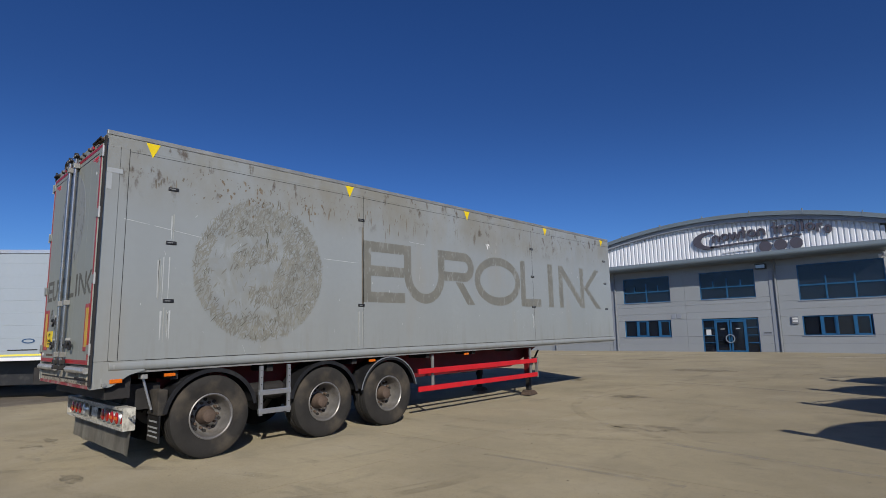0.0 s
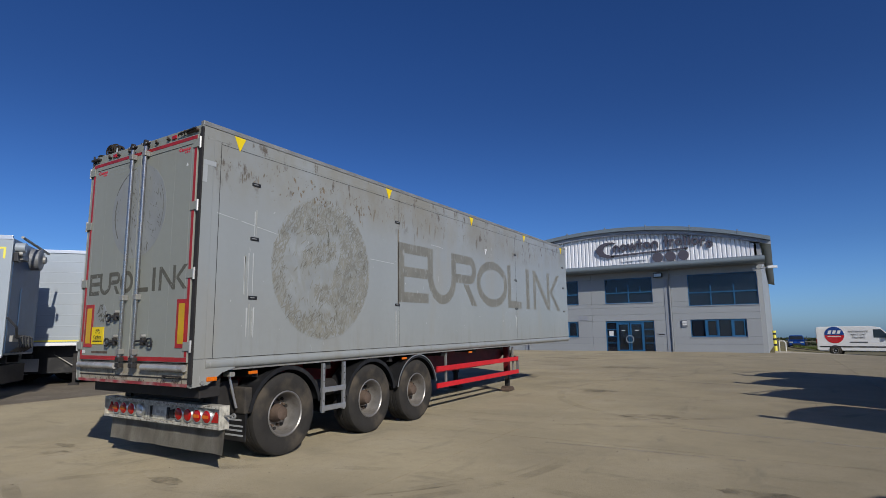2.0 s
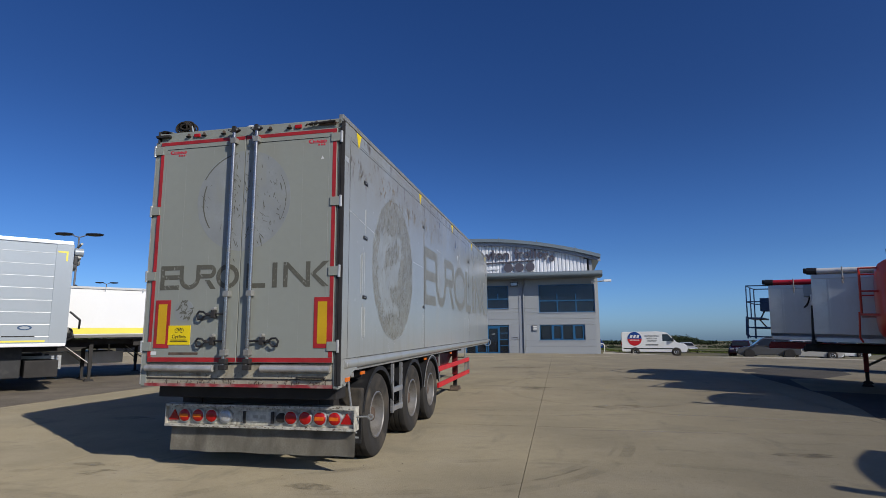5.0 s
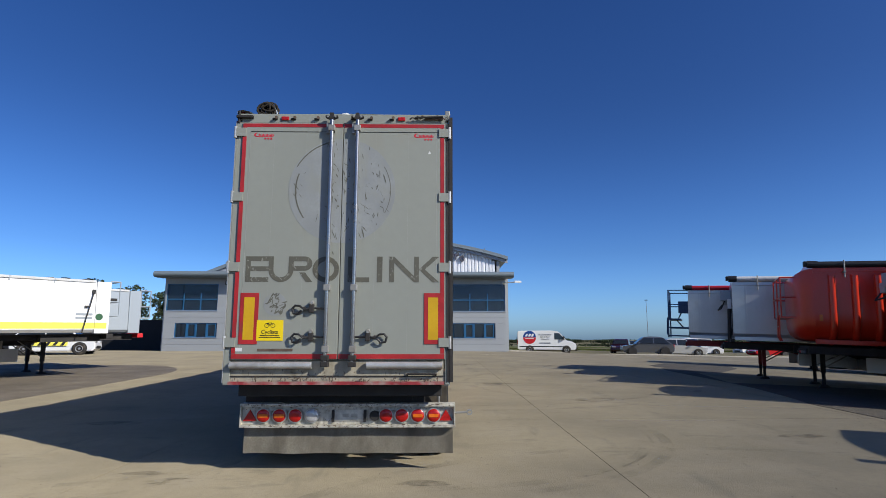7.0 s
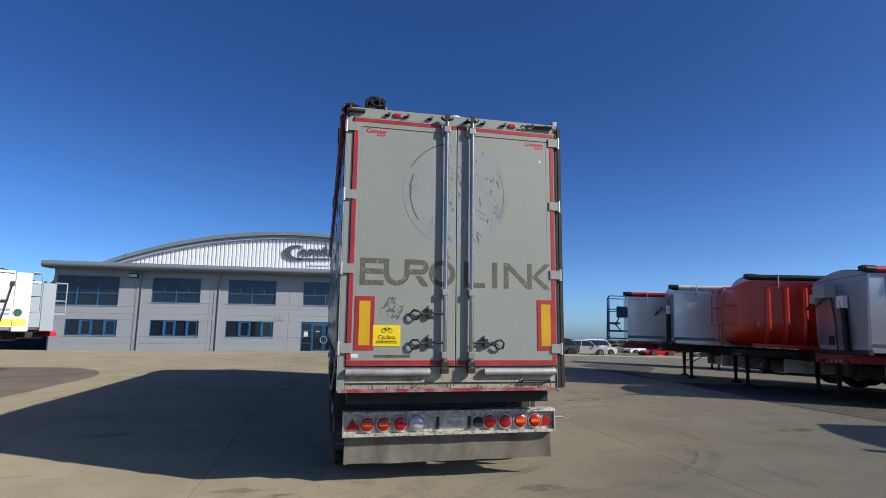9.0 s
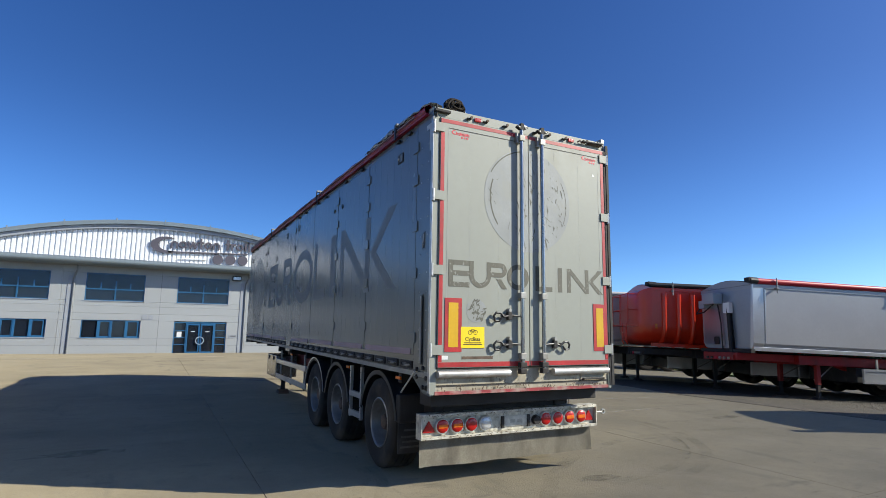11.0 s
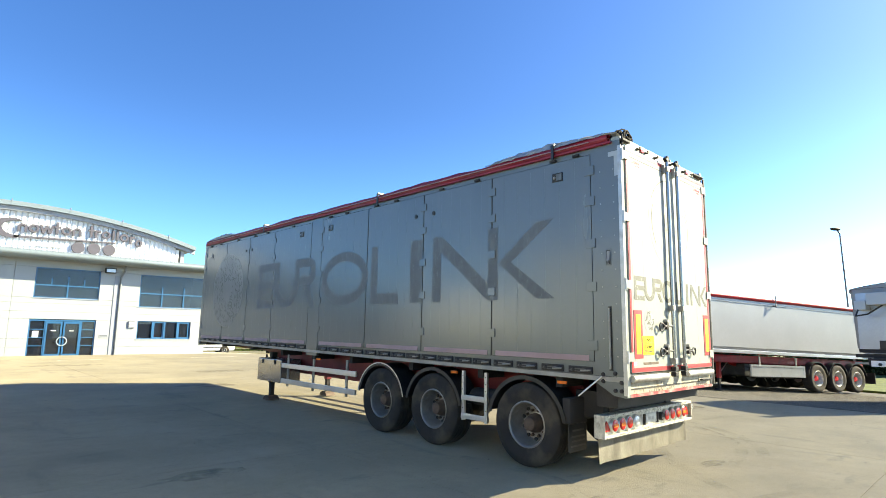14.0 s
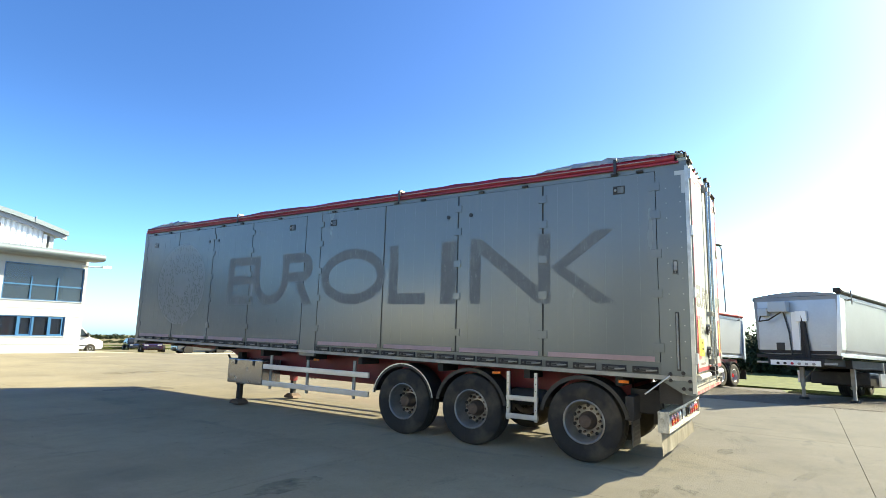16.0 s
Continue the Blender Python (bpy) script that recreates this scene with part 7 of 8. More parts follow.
tipper("tipping_trailer", "plain silver tipping trailer with a crumpled grey rolled sheet", place(2.45, 13.15, *HE), M_TIPPER, M_DARK, M_TARP_WHITE, top=3.22, front="box")
tipper("tipping_trailer", "silver tipping trailer with a blue front catwalk", place(2.3, 15.95, *HE), M_TIPPER, M_RED_SUB, M_TUBE_RED, top=3.12, front="blue")
tipper("tipping_trailer", "pale silver tipping trailer with a lifting ram at its bulkhead", place(3.2, -0.45, *HD), M_RAM_PAINT, M_DARK, M_BLACK, top=3.33, low=1.50, front="ram")
tipper("tipping_trailer", "plain silver tipping trailer at the far end of the parking row", place(8.3, 21.9, *HE), M_SHADE_PAINT, M_DARK, M_TARP_WHITE, length=9.0, top=3.1, front="box")


def box_trailer(label, m, bead, bead_h, low=1.16, top=4.17, length=13.4):
    """A closed moving-floor trailer; its right side is at x = 0, its front at y = 0."""
    t = thing("closed_trailer", label, "trailer", m, "closed trailers")
    body = part("body", box(-2.5, 0.0, -length, 0.0, low, top, 0.015), M_PALE, t)
    part("corner_post", box(-0.08, 0.02, -0.42, 0.02, low - 0.02, top - 0.02, 0.01), M_PALE, t)
    for k in range(8):
        z = low + 0.22 + 0.35 * k
        part("plank_joint", prism([(0.0, z - bead_h), (0.8 * bead_h, z), (0.5 * bead_h, z + bead_h), (0.0, z + 1.3 * bead_h)], "y", -length, -0.42), bead, body)
    part("top_rail", box(-0.06, 0.03, -length, 0.0, top - 0.05, top + 0.06, 0.01), M_ALU, t)
    part("bottom_rail", box(-0.05, 0.025, -length, 0.0, low - 0.06, low + 0.03, 0.01), M_WHITE, t)
    part("marker_tape", box(0.006, 0.009, -length, -0.5, low + 0.07, low + 0.12), M_STRIPE, t, "yellow reflective marker tape")
    part("marker_tape", box(0.021, 0.024, -0.38, -0.12, top - 0.30, top - 0.25), M_STRIPE, t)
    part("marker_tape", box(0.021, 0.024, -0.17, -0.12, top - 0.55, top - 0.301), M_STRIPE, t)
    lg = part("blue_print", prism(arc(-1.0, low + 0.48, 0.17, 0.07, 0, 360, 20)[:-1], "x", 0.0065, 0.009), M_BLUE_STEEL, t)
    part("pale_print", prism(arc(-1.0, low + 0.48, 0.12, 0.04, 0, 360, 20)[:-1], "x", 0.0095, 0.011), M_PALE, lg)
    part("print_bar", box(0.0065, 0.009, -1.5, -0.75, low + 0.22, low + 0.25), M_INK, lg)
    # front end: sheeting motor, drum, door, hydraulic couplings
    part("front_panel", box(-2.4, -0.1, 0.015, 0.03, low + 0.05, top - 0.5), M_BLUE_STEEL, t, "dark blue-grey front panel")
    part("front_door", box(-1.55, -0.85, 0.031, 0.05, low + 0.55, low + 1.75, 0.01), M_BLUE_STEEL, t)
    part("sheet_motor", rod((-0.12, 0.05, top - 0.24), (-0.12, 0.27, top - 0.24), 0.125, 18), M_PALE, t, "", True)
    part("motor_bracket", box(-0.22, -0.02, 0.031, 0.14, top - 0.62, top - 0.37, 0.02), M_BLACK, t)
    part("motor_boss", rod((-0.12, 0.12, top - 0.40), (-0.12, 0.22, top - 0.40), 0.06, 12), M_GALV, t)
    part("motor_arm", box(-0.7, -0.2, 0.03, 0.2, top - 0.55, top - 0.42, 0.02), M_GALV, t)
    part("sheet_roll_end", turned([(0.04, 0.30), (0.26, 0.30), (0.28, 0.25)], 26, None, (-1.5, 0, top - 0.38), "y"), M_PIPE, t)
    part("roll_boss", turned([(0.32, 0.12), (0.38, 0.1)], 14, None, (-1.5, 0, top - 0.38), "y"), M_GALV, t)
    part("top_bar", rod((-2.4, 0.2, top - 0.08), (0.0, 0.2, top + 0.02), 0.035, 8), M_GALV, t)
    for k in range(5):
        part("coupling", bent([(-0.5 - 0.25 * k, 0.03, low + 0.5), (-0.55 - 0.25 * k, 0.2, low + 0.42 + 0.04 * (k % 2)), (-0.45 - 0.25 * k, 0.24, low + 0.2), (-0.5 - 0.25 * k, 0.05, low + 0.08)], 0.028, 8), M_BLACK, t)
    part("coupling_board", box(-1.8, -0.35, 0.031, 0.10, low + 0.34, low + 0.5, 0.01), M_GALV, t)
    part("arm", bent([(0.0, 0.05, low + 0.95), (0.14, 0.3, low + 0.7), (0.05, 0.3, low + 0.45)], 0.03, 8), M_BLACK, t)
    part("front_step", box(-2.3, -0.2, -0.9, -0.1, 0.42, 0.9, 0.02), M_DARK, t)
    under_gear(t, -2.5, 0.0, length, (-8.9, -10.3, -11.7), M_DARK, (-7.8, -4.2, 0.5, 0.9), -3.3, low - 0.03, None, True)
    # Added black filler: deep shade under the trailer given as a solid.
    part("pallet_box", box(-1.85, -0.65, -8.0, -0.95, 0.40, low - 0.065, 0.02), M_BLACK, t, "black filler added between the legs for the shaded underside")
    for y in (-5.5, -8.0):
        part("tool_locker", box(-2.4, -0.35, y - 0.6, y + 0.3, 0.5, low - 0.06, 0.02), M_BLACK, t)
    return t


HL = (0.6, 0.8)
# Beads a little paler than the panels: their sun glint put into the colour.
M_GLINT_BEAD = surface("glinting_plank_bead", (0.40, 0.43, 0.455), 0.3, 0.15, 0.05, 2)
box_trailer("pale grey closed moving-floor trailer with a dark fitted front end", place(-17.85, 3.95, *HL), M_PALE, 0.006)
box_trailer("pale grey closed moving-floor trailer beside its twin", place(-18.8, 9.6, *HL), M_GLINT_BEAD, 0.008, low=1.36, top=4.36)


def white_bulk(label, m, stripe, length, top, low, gantry, paint):
    """A white bulk tipper with its right side at x = 0 and its front at y = 0."""
    t = thing("bulk_trailer", label, "trailer", m, "bulk trailers")
    sec = [(-0.04, top), (0.0, low + 0.1), (-0.12, low)]
    part("body", prism([(-2.5, top), (-2.54, low + 0.1), (-2.42, low)] + [(x, z) for x, z in sec[::-1]], "y", -length, 0.0), paint, t)
    part("corner_post", prism([(-0.12, top + 0.02), (0.02, top + 0.02), (0.03, low - 0.03), (-0.12, low - 0.03)], "y", -0.42, 0.02), paint, t)
    part("top_rail", box(-0.1, 0.0, -length, -0.45, top - 0.02, top + 0.06, 0.01), M_TARP_WHITE, t)
    for k in range(1, 10):
        part("rail_joint", box(-0.02, 0.004, -0.5 - k * 1.2, -0.47 - k * 1.2, top - 0.09, top + 0.05), M_PALE, t)
    for k in range(4):
        part("roof_hoop", bent([(-2.5, -0.5 - k * 3.2, top), (-1.9, -0.5 - k * 3.2, top + 0.13), (-0.6, -0.5 - k * 3.2, top + 0.13), (-0.02, -0.5 - k * 3.2, top)], 0.03, 8), M_BLACK, t)
    if stripe:
        part("yellow_stripe", prism([(0.0005, low + 0.13), (-0.0023, low + 0.33), (0.004, low + 0.33), (0.006, low + 0.13)], "y", -length, -0.425), M_STRIPE, t, "broad yellow stripe")
        part("yellow_stripe", prism([(0.026, low + 0.13), (0.026, low + 0.33), (0.034, low + 0.33), (0.035, low + 0.13)], "y", -0.42, -0.05), M_STRIPE, t)
        st = part("stay", rod((0.06, -0.80, low - 0.02), (0.05, -0.52, top - 0.35), 0.018, 8), M_DARK, t)
        part("stay_knuckle", box(0.0, 0.06, -0.56, -0.47, top - 0.40, top - 0.26, 0.01), M_BLACK, st)
        part("stay_clip", box(0.0, 0.08, -0.76, -0.60, low + 0.85, low + 0.89), M_BLACK, st)
        part("green_badge", turned([(0.03, 0.115), (0.038, 0.115)], 20, None, (0, -0.30, low + 0.52), "x"), surface("dark_green_badge", (0.03, 0.12, 0.05), 0.5), t)
        for z in (low + 0.48, low + 0.60):
            part("print_bar", box(0.004, 0.008, -1.0, -0.50, z - 0.025, z + 0.04), M_PALE, t)
    else:
        part("front_panel", box(-2.35, -0.15, 0.0, 0.03, low + 0.15, top - 0.12), M_PALE, t)
        part("dark_slot", box(0.004, 0.012, -2.0, -0.9, top - 0.42, top - 0.32), M_DARK, t)
    if gantry:
        pl = part("gantry", box(-1.6, -0.05, 0.05, gantry, low + 0.55, low + 0.6), M_PALE, t, "pale steel access gantry")
        for x in (-1.6, -0.85, -0.05):
            part("gantry_post", rod((x, gantry - 0.01, low + 0.6), (x, gantry - 0.01, top + 0.05), 0.022, 8), M_PALE, pl)
        for z in (low + 1.05, top + 0.05):
            part("gantry_rail", bent([(-1.6, 0.02, z), (-1.6, gantry - 0.01, z), (-0.05, gantry - 0.01, z), (-0.05, 0.02, z)], 0.022, 8), M_PALE, pl)
        for x in (-0.45, -0.08) if gantry > 0.5 else ():
            part("gantry_ladder", bent([(x, 0.1, low + 0.5), (x, 0.7, low - 0.1), (x, 0.74, low - 0.55)], 0.025, 8), M_PALE, pl)
    part("red_bumper", box(-2.3, -0.1, 0.03, 0.25, low - 0.22, low - 0.05, 0.02), M_RED_RAIL if not stripe else M_DARK, t)
    part("coupling_plate", box(-2.1, -0.4, -1.8, -0.05, low - 0.3, low - 0.06), M_DARK, t)
    under_gear(t, -2.5, 0.0, length, (-8.2, -9.55, -10.9), M_DARK, (-7.2, -4.0, 0.5, 0.95), -3.1, low - 0.04, None, True)
    return t


white_bulk("white bulk tipping trailer with a broad yellow stripe", place(-18.42, 14.65, *HL), True, 12.2, 3.22, 1.52, 0.36, M_WHITE)
white_bulk("pale bulk tipping trailer with a pale front gantry", place(-19.3, 18.3, *HL), False, 11.0, 3.15, 1.5, 0.45, M_PALE)


# ---------------------------------------------------------------- cars and van
def small_wheel(parent, x, y, r, s):
    k = r / 0.535
    w = part("wheel", tyre_me, M_TYRE, parent, "", True)
    w.matrix_local = Matrix.Translation((x, y, r)) @ pose(0, 0, 0, 0, 0, 0 if s > 0 else 180) @ Matrix.Diagonal((k * 0.85, k, k, 1))
    part("rim", rim_me, M_ALU, w, "", True)
    part("hub_cap", hub_me, M_ALU, w, "", True)
    return w


def car(label, m, paint, length=4.3, width=1.78, height=1.48, cab=None, wheel_r=0.32, category="car"):
    """A car built from its side outline: lower body, cabin, glass all round, lights and wheels. Nose at y = 0."""
    t = thing("car", label, category, m, "parked cars")
    h, hw = height, width / 2
    belt = h * 0.60
    low = [(-0.02, 0.38), (-0.05, belt * 0.74), (-0.35, belt * 0.84), (-length * 0.28, belt * 0.98), (-length * 0.6, belt), (-length + 0.12, belt * 1.0), (-length, belt * 0.8), (-length, 0.38), (-length + 0.1, 0.22), (-0.2, 0.2)]
    bm = bmesh.new()
    prism(low, "x", -hw, hw, bm)
    for v in bm.verts:
        if abs(v.co.y) < 0.1 or abs(v.co.y + length) < 0.12:
            v.co.x *= 0.86
    bmesh.ops.bevel(bm, geom=bm.edges[:], offset=0.05, segments=2, affect="EDGES")
    part("body", bm, paint, t, "", True)
    c = cab or (0.26, 0.42, 0.80, 0.96)
    roof = [(-length * c[0], belt - 0.02), (-length * c[1], h * 0.955), (-length * c[2], h * 0.93), (-length * c[3], belt - 0.02)]
    crown = [(-length * (c[1] + (c[2] - c[1]) * f), h * k) for f, k in ((0.12, 0.985), (0.35, 1.0), (0.65, 0.995), (0.88, 0.968))]
    bm = prism(roof[:2] + crown + roof[2:], "x", -hw + 0.06, hw - 0.06)
    for v in bm.verts:
        if v.co.z > belt + 0.1:
            v.co.x *= 0.82
    bmesh.ops.bevel(bm, geom=bm.edges[:], offset=0.05, segments=2, affect="EDGES")
    part("cabin", bm, paint, t, "", True)
    k = 0.86
    for s in (-1, 1):
        def q(u, v):
            f = (v - belt) / (h - belt)
            return (s * ((hw - 0.06) * (1 - 0.18 * f) + 0.006), u, v)
        mid = -length * (c[1] + c[2]) / 2
        za, zb = belt + 0.03, h * 0.92
        for a0, a1, b0, b1 in ((-length * c[0] - 0.14, mid + 0.04, -length * c[1] - 0.04, mid + 0.04), (mid - 0.04, -length * c[3] + 0.2, mid - 0.04, -length * c[2] + 0.04)):
            g = bmesh.new()
            g.faces.new([g.verts.new(q(u, v)) for u, v in ((a0, za), (a1, za), (b1, zb), (b0, zb))])
            part("side_window", g, M_CARGLASS, t)
        part("mirror", box(s * (hw + 0.1) - 0.08, s * (hw + 0.1) + 0.08, -length * c[0] - 0.35, -length * c[0] - 0.2, belt, belt + 0.12, 0.03), paint, t)
        for y in (-0.85, -length + 0.82):
            part("wheel_arch", turned([(s * hw - 0.22, wheel_r + 0.05), (s * hw + 0.004, wheel_r + 0.05)], 20, None, (0, y, wheel_r), "x"), M_DARK, t)
            small_wheel(t, s * (hw - 0.022), y, wheel_r, s)
        part("headlamp", box(s * hw * 0.62 - 0.18, s * hw * 0.62 + 0.18, -0.12, -0.015, belt * 0.66, belt * 0.80, 0.03), M_LENS_W, t)
        part("tail_lamp", box(s * hw * 0.72 - 0.12, s * hw * 0.72 + 0.12, -length - 0.01, -length + 0.08, belt * 0.72, belt * 0.95, 0.03), M_LENS_R, t)
    for (ya, za), (yb, zb), d in ((roof[0], roof[1], 0.012), (roof[3], roof[2], -0.012)):
        g = bmesh.new()
        p = [(ya + (yb - ya) * f + d, za + (zb - za) * f + 0.012, (hw - 0.06) * (1 - 0.18 * f) - 0.09) for f in (0.15, 0.88)]
        g.faces.new([g.verts.new(v) for v in ((-p[0][2], p[0][0], p[0][1]), (p[0][2], p[0][0], p[0][1]), (p[1][2], p[1][0], p[1][1]), (-p[1][2], p[1][0], p[1][1]))])
        part("windscreen" if d > 0 else "rear_window", g, M_CARGLASS, t)
    part("grille", box(-hw * 0.5, hw * 0.5, -0.03, -0.01, 0.34, 0.52, 0.01), M_BLACK, t)
    return t


P_SILVER = surface("silver_car_paint", (0.55, 0.54, 0.52), 0.28, 0.3, 0.03, 1, coat=0.5)
P_GREY = surface("grey_car_paint", (0.16, 0.165, 0.18), 0.25, 0.5, 0.03, 1, coat=0.5)
P_BLUE = surface("blue_car_paint", (0.01, 0.06, 0.28), 0.25, 0.3, 0.03, 1, coat=0.5)
P_RED = surface("red_car_paint", (0.55, 0.012, 0.018), 0.25, 0.1, 0.03, 1, coat=0.5)
P_WHITE = surface("white_car_paint", (0.75, 0.75, 0.74), 0.3, 0, 0.03, 1, coat=0.4)
P_MAROON = surface("dark_maroon_car_paint", (0.045, 0.008, 0.016), 0.22, 0.2, 0.03, 1, coat=0.5)
P_BLACK = surface("black_car_paint", (0.012, 0.013, 0.016), 0.2, 0.1, 0.03, 1, coat=0.5)
car("silver hatchback parked beyond the grass bank", place(17.0, 44.8, 1, -0.12), P_SILVER, 4.3, 1.8, 1.55)
car("grey estate car parked beside a hatchback", place(9.6, 45.2, -0.96, 0.2), P_GREY, 4.4, 1.8, 1.6)
car("dark maroon car parked at the edge of the field", place(11.8, 52.2, -0.4, -0.9), P_MAROON, 4.2, 1.8, 1.5)
car("small pale silver car parked facing the yard", place(14.0, 80.5, 0.15, -0.98), P_SILVER, 4.0, 1.75, 1.45)
car("blue car parked near the office corner", place(0.6, 76.0, -0.02, -1.0), P_BLUE, 4.0, 1.78, 1.5)
car("dark car parked far along the field edge", place(18.2, 67.0, -0.3, -0.95), P_BLACK, 4.0, 1.78, 1.45)
car("white hatchback parked near the field", place(29.6, 62.5, -0.96, -0.245), P_WHITE, 4.0, 1.75, 1.5)
car("dark blue car parked behind the row", place(18.4, 50.0, -0.3, -0.95), P_BLUE, 4.2, 1.78, 1.5)
car("bright red car parked near the tippers", place(23.6, 49.2, -1.0, -0.05), P_RED, 3.7, 1.7, 1.28, (0.3, 0.46, 0.7, 0.92))
car("white small van parked behind the silver hatchback", place(23.5, 54.5, 0.98, -0.1), P_WHITE, 4.4, 1.8, 1.8, (0.17, 0.3, 0.9, 0.99))
car("grey pickup parked far along the field edge", place(25.5, 43.5, -0.95, 0.3), P_SILVER, 4.8, 1.8, 1.7, (0.24, 0.36, 0.58, 0.66))

# delivery van
van = thing("delivery_van", "white long-wheelbase delivery van with a round blue and red badge", "van", place(7.6, 53.4, 0.985, -0.17))
VL, VH, VW = 6.0, 2.32, 1.0
side = [(0.0, 0.45), (-0.03, 0.95), (-0.25, 1.12), (-0.95, 1.28), (-1.75, 2.2), (-2.2, VH - 0.04), (-2.6, VH), (-VL + 0.1, VH - 0.03), (-VL, VH - 0.2), (-VL, 0.45), (-VL + 0.1, 0.34), (-0.2, 0.32)]
bm = prism(side, "x", -VW, VW)
for v in bm.verts:
    if v.co.z > 2:
        v.co.x *= 0.985
bmesh.ops.bevel(bm, geom=bm.edges[:], offset=0.05, segments=2, affect="EDGES")
part("body", bm, P_WHITE, van, "", True)
for s in (-1, 1):
    g = bmesh.new()
    g.faces.new([g.verts.new((s * (VW + 0.004) * f, y, z)) for y, z, f in ((-1.15, 1.4, 1.0), (-2.2, 1.4, 1.0), (-2.2, 2.05, 0.985), (-1.7, 2.05, 0.985))])
    part("cab_window", g, M_CARGLASS, van)
    part("mirror", box(s * (VW + 0.12) - 0.1, s * (VW + 0.12) + 0.1, -1.35, -1.2, 1.35, 1.75, 0.03), M_BLACK, van)
    part("rubbing_strip", box(s * VW - 0.012, s * VW + 0.012, -VL + 0.2, -1.3, 0.62, 0.72), M_BLACK, van)
    for y in (-1.0, -VL + 1.25):
        part("wheel_arch", turned([(s * VW - 0.25, 0.43), (s * VW + 0.006, 0.43)], 20, None, (0, y, 0.36), "x"), M_DARK, van)
        small_wheel(van, s * (VW - 0.022), y, 0.36, s)
    part("headlamp", box(s * 0.72 - 0.16, s * 0.72 + 0.16, -0.14, -0.005, 0.82, 1.02, 0.03), M_LENS_W, van)
    part("tail_lamp", box(s * 0.92 - 0.05, s * 0.92 + 0.05, -VL - 0.01, -VL + 0.06, 0.9, 1.3, 0.01), M_LENS_R, van)
    rot = 0 if s > 0 else 180
    bx = s * (VW + 0.003)
    xa, xb = sorted((bx, bx + s * 0.008))
    badge = part("badge_top", prism(arc(-4.75, 1.62, 0.66, 0.66, 0, 180, 20), "x", xa, xb), P_BLUE, van)
    part("badge_bottom", prism(arc(-4.75, 1.60, 0.66, 0.66, 180, 360, 20), "x", xa, xb), P_RED, badge)
    for k in range(3):
        u = -5.2 + 0.31 * k
        part("badge_block", prism([(u, 1.70), (u + 0.22, 1.70), (u + 0.30, 1.98), (u + 0.10, 1.98)], "x", min(bx + s * 0.009, bx + s * 0.014), max(bx + s * 0.009, bx + s * 0.014)), M_WHITE_STK, badge)
    part("badge_bar", box(min(bx + s * 0.009, bx + s * 0.014), max(bx + s * 0.009, bx + s * 0.014), -5.2, -4.3, 1.45, 1.52), M_WHITE_STK, badge)
    for k, w in enumerate(("NATIONWIDE", "NEXT DAY", "DELIVERY")):
        tm = text_mesh(w, 0.20, 0.003)
        o = part("writing", tm, P_GREY, badge)
        o.matrix_local = pose(bx + s * 0.004, -3.15, 1.88 - 0.24 * k, 90, 0, 90 if s > 0 else -90)
    part("number_bar", box(xa, xb, -3.75, -2.6, 0.98, 1.08), P_GREY, badge)
g = bmesh.new()
g.faces.new([g.verts.new(v) for v in ((-0.8, -0.99, 1.36), (0.8, -0.99, 1.36), (0.76, -1.68, 2.15), (-0.76, -1.68, 2.15))])
part("windscreen", g, M_CARGLASS, van)
part("front_bumper", box(-0.95, 0.95, -0.12, 0.04, 0.34, 0.62, 0.04), M_BLACK, van)

# white pickup with a chevron board behind the bulk trailers
pick = car("white van with a yellow chevron flank strip beside the black fence", place(-28.8, 31.6, 0.94, 0.3), P_WHITE, 4.6, 1.9, 1.75, (0.2, 0.34, 0.85, 0.99), 0.36, "van")
bd = part("chevron_board", box(0.955, 0.97, -3.6, -1.5, 0.55, 0.85), M_STRIPE, pick, "yellow and black chevron strip")
for k in range(5):
    y = -3.5 + 0.4 * k
    part("chevron", prism([(y, 0.56), (y + 0.18, 0.56), (y + 0.36, 0.84), (y + 0.18, 0.84)], "x", 0.971, 0.974), M_BLACK, bd)

# ---------------------------------------------------------------- lamp posts, fence, trees, far land
def lamp_post(label, x, y, top, arms, slim=1.0, group="lamp posts"):
    z = gz(x, y)
    t = thing("lamp_post", label, "lamp", Matrix.Translation((x, y, z)), group)
    h = top - z
    part("column", rod((0, 0, -0.3), (0, 0, h), 0.075 * slim, 12, None, 0.045 * slim), M_POLE, t, "", True)
    part("base", rod((0, 0, -0.3), (0, 0, 1.0), 0.1 * slim, 12), M_POLE, t)
    for ax, ay in arms:
        a = part("arm", rod((0, 0, h - 0.05), (ax * 0.5, ay * 0.5, h + 0.12), 0.03, 8), M_POLE, t)
        n = Vector((ax, ay, 0)).normalized()
        bm = turned([(-0.13, 0.03), (-0.09, 0.16), (0.0, 0.2), (0.05, 0.17), (0.08, 0.02)], 16, None, (0, 0, 0), "z")
        bmesh.ops.transform(bm, verts=bm.verts[:], matrix=Matrix.Translation((ax * 0.85, ay * 0.85, h + 0.15)) @ Matrix.Rotation(math.atan2(n.y, n.x), 4, "Z") @ Matrix.Diagonal((2.6 * slim, 1.2 * slim, 0.9 * slim, 1)))
        part("lantern", bm, M_BLACK, a, "flat black lantern", True)
    return t


lamp_post("grey lamp post with one lantern behind the tippers", 14.6, 3.8, 6.5, [(-0.3, 0.12)], 0.62)
lamp_post("twin-arm lamp post behind the closed trailers", -31.85, 22.3, 7.6, [(0.9, 0.35), (-0.9, -0.35)])
lamp_post("twin-arm lamp post far across the yard", -59.6, 53.9, 8.7, [(0.9, 0.35), (-0.9, -0.35)])
